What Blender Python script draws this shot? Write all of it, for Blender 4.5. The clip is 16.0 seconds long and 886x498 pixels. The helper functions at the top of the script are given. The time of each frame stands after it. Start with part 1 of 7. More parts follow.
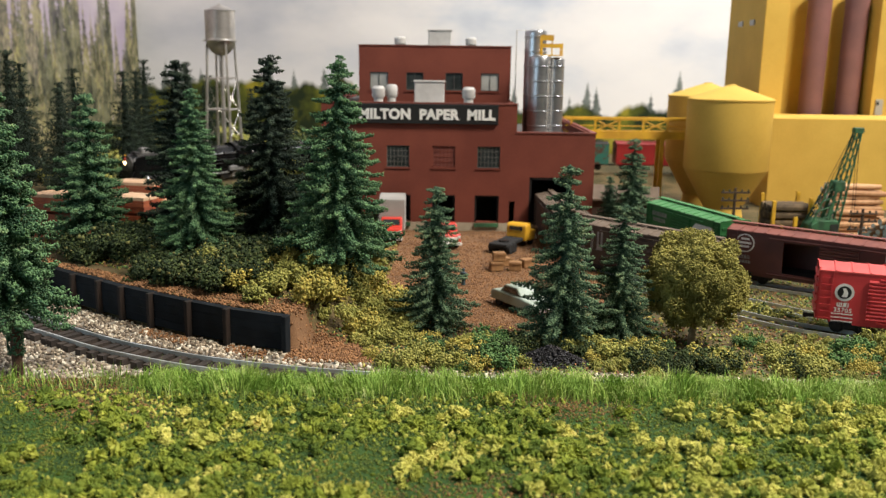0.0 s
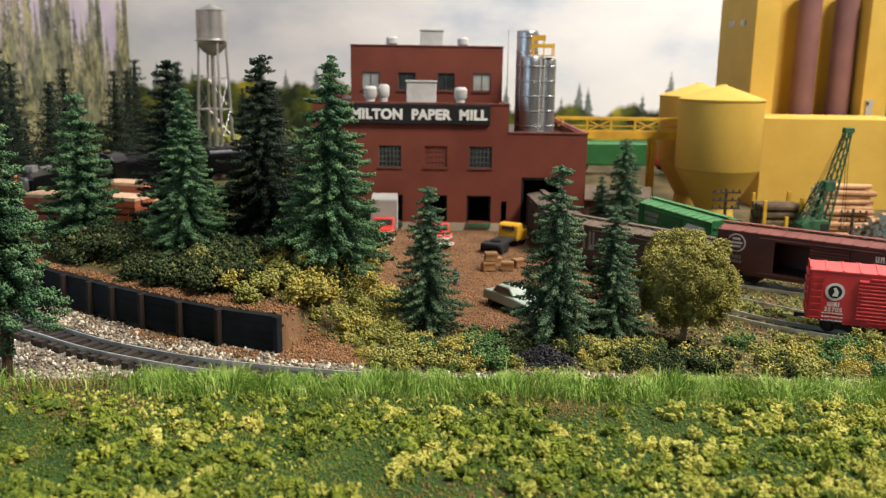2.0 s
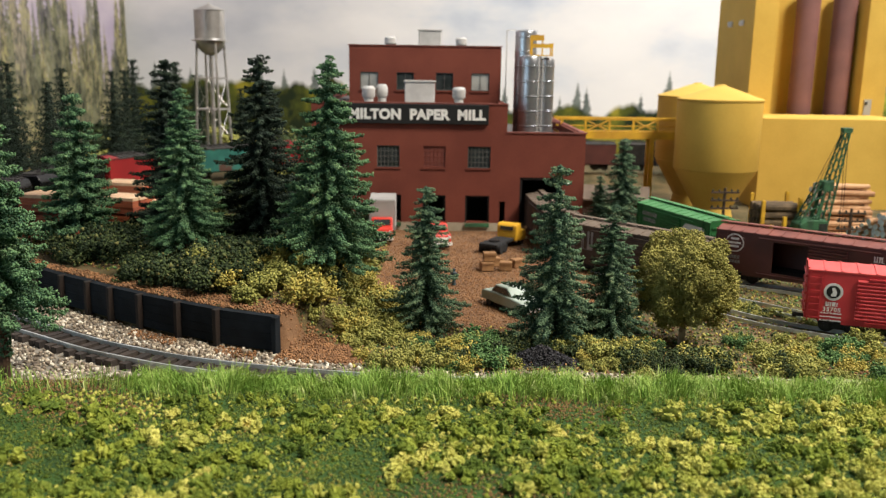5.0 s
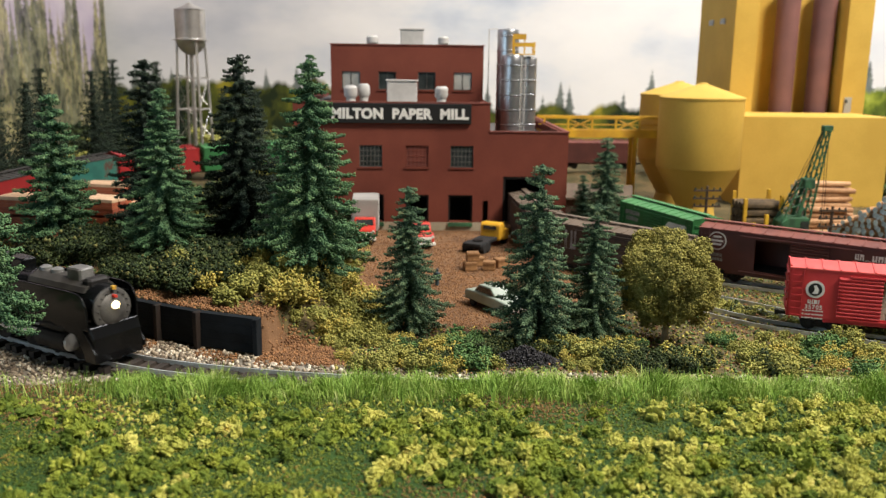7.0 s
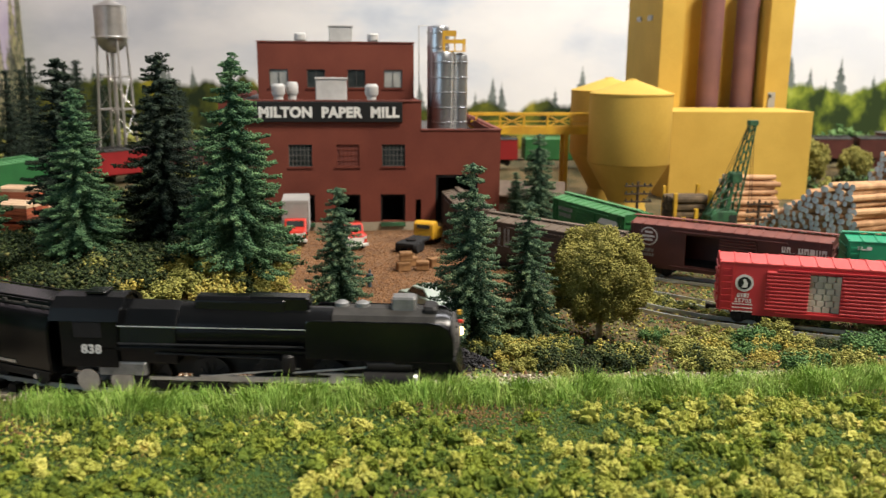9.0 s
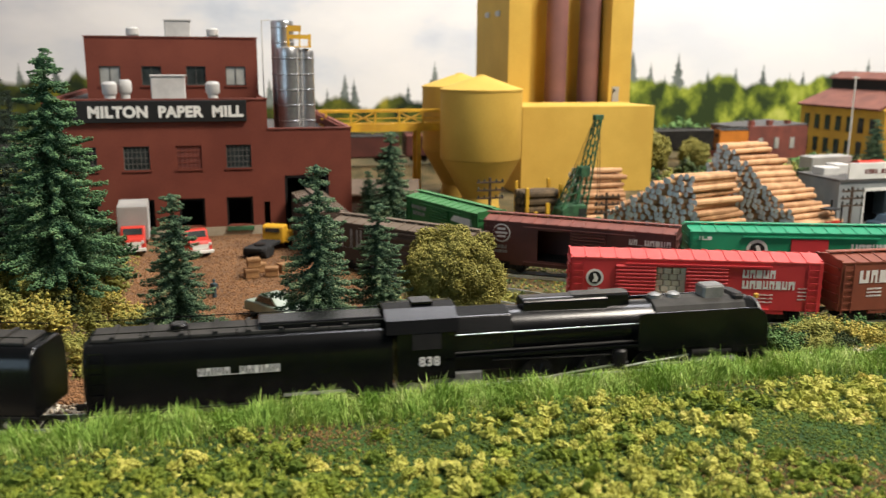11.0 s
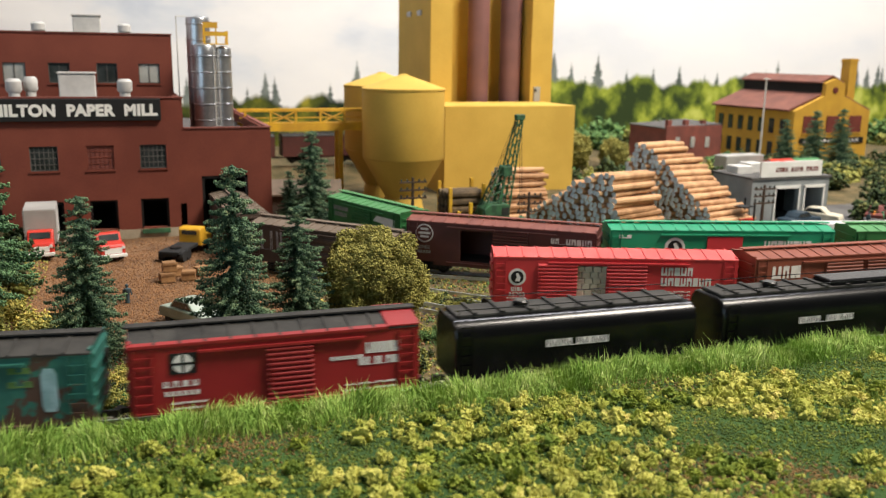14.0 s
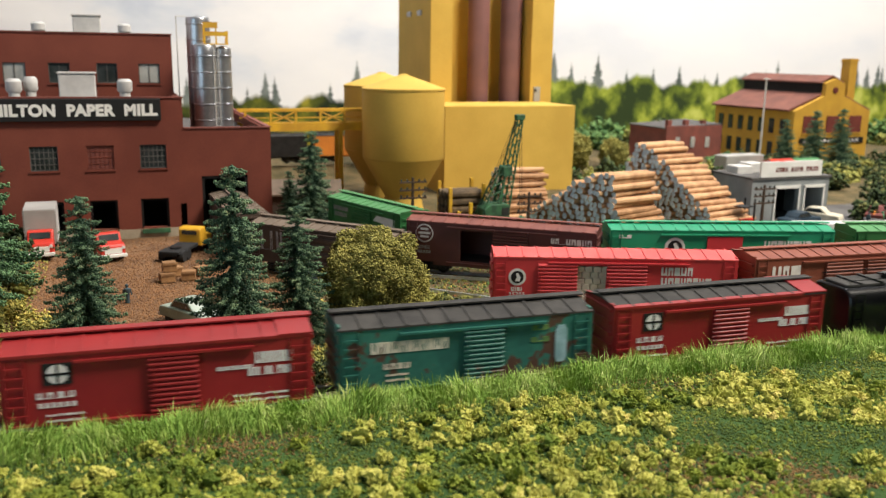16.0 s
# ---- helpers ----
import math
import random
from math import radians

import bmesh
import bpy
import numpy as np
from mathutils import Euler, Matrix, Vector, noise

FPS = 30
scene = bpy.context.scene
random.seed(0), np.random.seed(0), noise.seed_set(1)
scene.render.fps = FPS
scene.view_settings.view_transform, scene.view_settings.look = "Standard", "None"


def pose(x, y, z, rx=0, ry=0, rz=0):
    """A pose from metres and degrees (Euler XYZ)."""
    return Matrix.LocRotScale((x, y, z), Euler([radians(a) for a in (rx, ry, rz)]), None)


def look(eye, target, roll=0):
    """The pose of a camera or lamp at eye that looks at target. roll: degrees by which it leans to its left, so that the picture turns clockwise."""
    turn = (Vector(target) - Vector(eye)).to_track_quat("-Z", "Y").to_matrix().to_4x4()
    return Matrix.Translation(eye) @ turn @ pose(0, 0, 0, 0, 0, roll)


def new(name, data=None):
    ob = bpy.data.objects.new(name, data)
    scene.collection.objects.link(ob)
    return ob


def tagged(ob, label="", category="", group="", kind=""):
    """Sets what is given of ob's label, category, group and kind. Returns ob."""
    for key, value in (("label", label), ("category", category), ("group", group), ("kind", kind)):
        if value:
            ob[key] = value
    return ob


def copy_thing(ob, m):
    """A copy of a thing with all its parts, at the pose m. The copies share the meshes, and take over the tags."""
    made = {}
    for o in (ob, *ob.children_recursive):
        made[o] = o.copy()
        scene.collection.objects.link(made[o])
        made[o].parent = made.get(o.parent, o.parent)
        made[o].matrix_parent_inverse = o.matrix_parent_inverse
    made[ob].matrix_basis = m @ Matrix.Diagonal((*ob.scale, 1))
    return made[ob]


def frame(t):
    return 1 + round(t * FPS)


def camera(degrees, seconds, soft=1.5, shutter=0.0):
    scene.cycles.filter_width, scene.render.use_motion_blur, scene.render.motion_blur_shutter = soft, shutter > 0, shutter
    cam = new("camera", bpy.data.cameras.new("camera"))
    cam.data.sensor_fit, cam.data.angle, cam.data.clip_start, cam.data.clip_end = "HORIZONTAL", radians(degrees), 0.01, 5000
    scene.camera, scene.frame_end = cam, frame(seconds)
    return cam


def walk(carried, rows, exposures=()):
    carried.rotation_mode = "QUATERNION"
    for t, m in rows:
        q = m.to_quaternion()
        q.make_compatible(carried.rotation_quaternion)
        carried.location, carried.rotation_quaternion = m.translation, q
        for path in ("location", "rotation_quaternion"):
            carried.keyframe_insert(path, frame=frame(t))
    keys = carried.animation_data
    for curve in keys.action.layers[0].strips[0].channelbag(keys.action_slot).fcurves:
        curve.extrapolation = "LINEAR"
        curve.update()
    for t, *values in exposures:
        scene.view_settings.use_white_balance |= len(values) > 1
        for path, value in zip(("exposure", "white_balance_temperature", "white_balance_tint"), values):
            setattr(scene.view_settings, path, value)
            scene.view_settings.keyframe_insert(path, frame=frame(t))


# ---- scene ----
cam = camera(54.52, 16.0, soft=1.25, shutter=0.5)
# seconds, place in metres, turn in degrees
PATH = [
    (0.0, -0.00000, 0.00001, 0.08436, 77.789, -0.803, 0.173),
    (0.5, 0.00020, 0.00004, 0.08430, 77.806, -0.820, -0.180),
    (1.0, 0.00023, 0.00011, 0.08433, 77.803, -0.834, -0.299),
    (1.5, 0.00015, 0.00006, 0.08437, 77.798, -0.843, -0.338),
    (4.0, 0.00015, 0.00006, 0.08437, 77.798, -0.843, -0.338),
    (6.5, 0.00063, 0.00154, 0.08440, 77.762, -0.768, -1.095),
    (7.0, 0.00099, 0.00206, 0.08450, 77.742, -0.698, -1.520),
    (7.5, 0.00135, 0.00291, 0.08453, 77.743, -0.662, -2.200),
    (8.0, 0.00186, 0.00428, 0.08459, 77.702, -0.611, -3.092),
    (8.5, 0.00258, 0.00606, 0.08476, 77.612, -0.556, -4.260),
    (9.0, 0.00361, 0.00843, 0.08453, 77.604, -0.462, -5.844),
    (9.5, 0.00519, 0.01170, 0.08456, 77.583, -0.407, -8.050),
    (12.0, 0.01273, 0.02255, 0.08489, 77.339, -0.578, -18.796),
    (12.5, 0.01303, 0.02294, 0.08467, 77.375, -0.729, -19.767),
    (13.0, 0.01313, 0.02294, 0.08462, 77.391, -0.798, -20.101),
    (13.5, 0.01310, 0.02297, 0.08458, 77.398, -0.821, -20.164),
    (14.0, 0.01303, 0.02283, 0.08468, 77.393, -0.833, -20.183),
    (16.0, 0.01303, 0.02283, 0.08468, 77.393, -0.833, -20.183),
]
cam.data.dof.use_dof, cam.data.dof.focus_distance, cam.data.dof.aperture_fstop = True, 0.28, 29.0
walk(cam, [(t, pose(*p)) for t, *p in PATH], exposures=[(0.0, 0.0), (16.0, 0.0)])

# ---- light: a room with a daylight window behind, warm ceiling panel, added backdrop fill ----
world = bpy.data.worlds.new("room_air")
scene.world = world
world.use_nodes = True
bg = world.node_tree.nodes["Background"]
bg.inputs[0].default_value = (0.72, 0.78, 0.9, 1)
bg.inputs[1].default_value = 0.25


def area(name, eye, target, w, h, watts, colour):
    lamp = bpy.data.lights.new(name, "AREA")
    lamp.shape, lamp.size, lamp.size_y, lamp.energy, lamp.color = "RECTANGLE", w, h, watts, colour
    ob = new(name, lamp)
    ob.matrix_world = look(eye, target)
    return ob


area("ceiling_panel_lamp", (0.78, -0.12, 1.15), (0.17, 0.30, 0), 0.45, 0.35, 32, (1, 0.91, 0.79))
# added fill with no fixture behind it, brightens the backdrop board
area("back_panel_lamp", (0.72, 0.72, 1.3), (0.74, 0.9, 0), 1.1, 0.3, 21, (0.98, 0.97, 1))
area("window_lamp", (-1.35, -0.85, 0.25), (0.1, 0.4, 0.05), 1.1, 1.5, 13, (0.62, 0.83, 1))

# ---- small mesh kit; numbers in centimetres ----
CM = 0.01


class Geo:
    def __init__(self):
        self.v, self.f = [], []

    def add(self, verts, faces):
        n = len(self.v)
        self.v += [tuple(p) for p in verts]
        self.f += [tuple(i + n for i in q) for q in faces]
        return self

    def box(self, x0, x1, y0, y1, z0, z1, c=0.0):
        """A box; c cuts its upright and top edges."""
        if c <= 0:
            v = [(x, y, z) for z in (z0, z1) for x, y in ((x0, y0), (x1, y0), (x1, y1), (x0, y1))]
            return self.add(v, [(3, 2, 1, 0), (4, 5, 6, 7)] + [(i, (i + 1) % 4, (i + 1) % 4 + 4, i + 4) for i in range(4)])
        ring = lambda d: [(x0 + c + d, y0 + d), (x1 - c - d, y0 + d), (x1 - d, y0 + c + d), (x1 - d, y1 - c - d), (x1 - c - d, y1 - d), (x0 + c + d, y1 - d), (x0 + d, y1 - c - d), (x0 + d, y0 + c + d)]
        v = [(*p, z0) for p in ring(0)] + [(*p, z1 - c) for p in ring(0)] + [(*p, z1) for p in ring(c * 0.6)]
        f = [tuple(range(7, -1, -1)), tuple(range(16, 24))]
        f += [(k * 8 + i, k * 8 + (i + 1) % 8, k * 8 + 8 + (i + 1) % 8, k * 8 + 8 + i) for k in (0, 1) for i in range(8)]
        return self.add(v, f)

    def prism(self, profile, x0, x1, axis="x"):
        """A profile of (y, z) points carried along x, or of (x, z) along y."""
        n = len(profile)
        put = (lambda a, p: (a, p[0], p[1])) if axis == "x" else (lambda a, p: (p[0], a, p[1]))
        v = [put(x0, p) for p in profile] + [put(x1, p) for p in profile]
        return self.add(v, [tuple(range(n - 1, -1, -1)), tuple(range(n, 2 * n))] + [(i, (i + 1) % n, (i + 1) % n + n, i + n) for i in range(n)])

    def lathe(self, rings, x=0, y=0, seg=16, axis="z"):
        """Rings of (radius, height) round an upright axis, or one along x or y."""
        v, f = [], []
        for r, h in rings:
            for k in range(seg):
                a = 2 * math.pi * k / seg
                p = (r * math.cos(a), r * math.sin(a), h)
                v.append({"z": (x + p[0], y + p[1], p[2]), "y": (x + p[0], p[2], y + p[1]), "x": (p[2], x + p[0], y + p[1])}[axis])
        for j in range(len(rings) - 1):
            f += [(j * seg + k, j * seg + (k + 1) % seg, (j + 1) * seg + (k + 1) % seg, (j + 1) * seg + k) for k in range(seg)]
        f += [tuple(range(seg - 1, -1, -1)), tuple(range((len(rings) - 1) * seg, len(rings) * seg))]
        return self.add(v, f)

    def rod(self, a, b, r, r2=None, seg=6):
        """A straight rod from a to b."""
        a, b = Vector(a), Vector(b)
        q = (b - a).to_track_quat("Z", "Y")
        v = []
        for p, rr in ((a, r), (b, r if r2 is None else r2)):
            v += [p + q @ Vector((rr * math.cos(2 * math.pi * k / seg), rr * math.sin(2 * math.pi * k / seg), 0)) for k in range(seg)]
        return self.add(v, [(k, (k + 1) % seg, (k + 1) % seg + seg, k + seg) for k in range(seg)] + [tuple(range(seg - 1, -1, -1)), tuple(range(seg, 2 * seg))])

    def moved(self, m):
        self.v = [tuple(m @ Vector(p)) for p in self.v]
        return self

    def mesh(self, name, mats, smooth=False, slots=None):
        me = bpy.data.meshes.new(name)
        me.from_pydata([(x * CM, y * CM, z * CM) for x, y, z in self.v], [], self.f)
        for m in mats if isinstance(mats, (list, tuple)) else [mats]:
            me.materials.append(m)
        if slots is not None:
            me.polygons.foreach_set("material_index", slots)
        if smooth:
            me.polygons.foreach_set("use_smooth", [True] * len(me.polygons))
            me.set_sharp_from_angle(angle=radians(38))
        me.update()
        return me


def at(x, y, z, rz=0, rx=0, ry=0):
    return pose(x * CM, y * CM, z * CM, rx, ry, rz)


def thing(name, m, label, category, group="", kind=""):
    ob = new(name)
    ob.empty_display_size = 0.01
    ob.matrix_world = m
    return tagged(ob, label, category, group, kind)


def part(name, geo, mat, parent, label="", smooth=False, m=None, bevel=0.0, slots=None):
    ob = new(name, geo.mesh(name, mat, smooth, slots) if isinstance(geo, Geo) else geo)
    ob.parent = parent
    if m is not None:
        ob.matrix_basis = m
    if bevel:
        mod = ob.modifiers.new("worn_edge", "BEVEL")
        mod.width, mod.segments, mod.limit_method = bevel * CM, 2, "ANGLE"
    return tagged(ob, label)


def solid(name, geo, mat, label, category, m=None, group="", kind="", smooth=False, bevel=0.0, slots=None):
    ob = part(name, geo, mat, None, "", smooth, m, bevel, slots)
    return tagged(ob, label, category, group, kind)


def letters(name, text, size, mat, parent, m, spacing=1.0, bold=0.0, width=0.0):
    cu = bpy.data.curves.new(name, "FONT")
    cu.body, cu.size, cu.extrude, cu.space_character, cu.offset = text, size * CM, 0.00012, spacing, bold * CM
    cu.align_x = "CENTER"
    tmp = bpy.data.objects.new(name, cu)
    me = bpy.data.meshes.new_from_object(tmp)
    bpy.data.objects.remove(tmp)
    bpy.data.curves.remove(cu)
    if width:
        xs = [v.co.x for v in me.vertices]
        k = width * CM / (max(xs) - min(xs))
        mid = (max(xs) + min(xs)) / 2
        for v in me.vertices:
            v.co.x = (v.co.x - mid) * k
    me.materials.append(mat)
    return part(name, me, mat, parent, "", False, m)


def bars(name, widths, height, gap, mat, parent, m):
    """Plain marks in place of letters, one closed shape on a hairline: a mark a letter, a negative width is a space. Stands in the x-z plane."""
    top, low, x, hair = [], [], 0.0, 0.012
    for k, wd in enumerate(widths):
        if wd <= 0:
            x -= wd
            continue
        s = wd * 0.34
        top += [(x, hair), (x, height)]
        if wd > 0.1 and k % 3 == 0:
            top += [(x + s, height), (x + s, height * 0.28), (x + wd - s, height * 0.28), (x + wd - s, height)]
        elif wd > 0.1 and k % 3 == 1:
            low += [(x + s, 0), (x + s, height * 0.62), (x + wd - s, height * 0.62), (x + wd - s, 0)]
        top += [(x + wd, height), (x + wd, hair)]
        x += wd + gap
    outline = [(0.0, 0.0)] + low + [(top[-1][0], 0.0)] + top[::-1]
    outline = [q for i, q in enumerate(outline) if q != outline[i - 1]]
    g = Geo().prism([(px - x / 2, pz) for px, pz in outline], -0.012, 0.0, "y")
    return part(name, g, mat, parent, "", False, m)


# ---- materials ----
def material(name, base, other=None, rough=0.7, metal=0.0, scale=300.0, fine=2500.0, bump=0.15, depth=0.0003, island=0.0, third=None, piece=0.0, spec=0.4, coat=0.0, third_at=0.97):
    """A mix of two or three colours by coarse and fine grain, with relief; island and piece vary it from bit to bit."""
    mat = bpy.data.materials.new(name)
    mat.use_nodes = True
    nt = mat.node_tree
    n, ln = nt.nodes, nt.links.new
    b = n["Principled BSDF"]
    b.inputs["Roughness"].default_value, b.inputs["Metallic"].default_value = rough, metal
    b.inputs["Specular IOR Level"].default_value = spec
    b.inputs["Coat Weight"].default_value = coat
    tc = n.new("ShaderNodeTexCoord")
    big, small = n.new("ShaderNodeTexNoise"), n.new("ShaderNodeTexNoise")
    big.inputs["Scale"].default_value, small.inputs["Scale"].default_value = scale, fine
    big.inputs["Detail"].default_value, small.inputs["Detail"].default_value = 4, 3
    for t in (big, small):
        ln(tc.outputs["Object"], t.inputs["Vector"])
    fac = n.new("ShaderNodeMath")
    fac.operation = "MULTIPLY_ADD"
    ln(small.outputs["Fac"], fac.inputs[0])
    fac.inputs[1].default_value = 0.5
    sub = n.new("ShaderNodeMath")
    sub.operation = "MULTIPLY_ADD"
    ln(big.outputs["Fac"], sub.inputs[0])
    sub.inputs[1].default_value, sub.inputs[2].default_value = 1.6, -0.55
    ln(sub.outputs[0], fac.inputs[2])
    last = fac
    for amount, kind, socket in ((island, "ShaderNodeNewGeometry", "Random Per Island"), (piece, "ShaderNodeObjectInfo", "Random")):
        if amount:
            src, add = n.new(kind), n.new("ShaderNodeMath")
            add.operation = "MULTIPLY_ADD"
            ln(src.outputs[socket], add.inputs[0])
            add.inputs[1].default_value = amount
            low = n.new("ShaderNodeMath")
            low.operation = "SUBTRACT"
            ln(last.outputs[0], low.inputs[0])
            low.inputs[1].default_value = amount / 2
            ln(low.outputs[0], add.inputs[2])
            last = add
    ramp = n.new("ShaderNodeValToRGB")
    other = other or tuple(c * 0.72 for c in base)
    ramp.color_ramp.elements[0].position, ramp.color_ramp.elements[1].position = 0.28, min(0.78, third_at - 0.06)
    ramp.color_ramp.elements[0].color, ramp.color_ramp.elements[1].color = (*other, 1), (*base, 1)
    if third:
        e = ramp.color_ramp.elements.new(third_at)
        e.color = (*third, 1)
    ln(last.outputs[0], ramp.inputs[0])
    ln(ramp.outputs[0], b.inputs["Base Color"])
    if bump:
        bp = n.new("ShaderNodeBump")
        bp.inputs["Strength"].default_value, bp.inputs["Distance"].default_value = bump, depth
        ln(small.outputs["Fac"], bp.inputs["Height"])
        ln(bp.outputs[0], b.inputs["Normal"])
    return mat


def glow(name, colour, strength):
    mat = bpy.data.materials.new(name)
    mat.use_nodes = True
    b = mat.node_tree.nodes["Principled BSDF"]
    b.inputs["Base Color"].default_value = (*colour, 1)
    b.inputs["Emission Color"].default_value = (*colour, 1)
    b.inputs["Emission Strength"].default_value = strength
    return mat


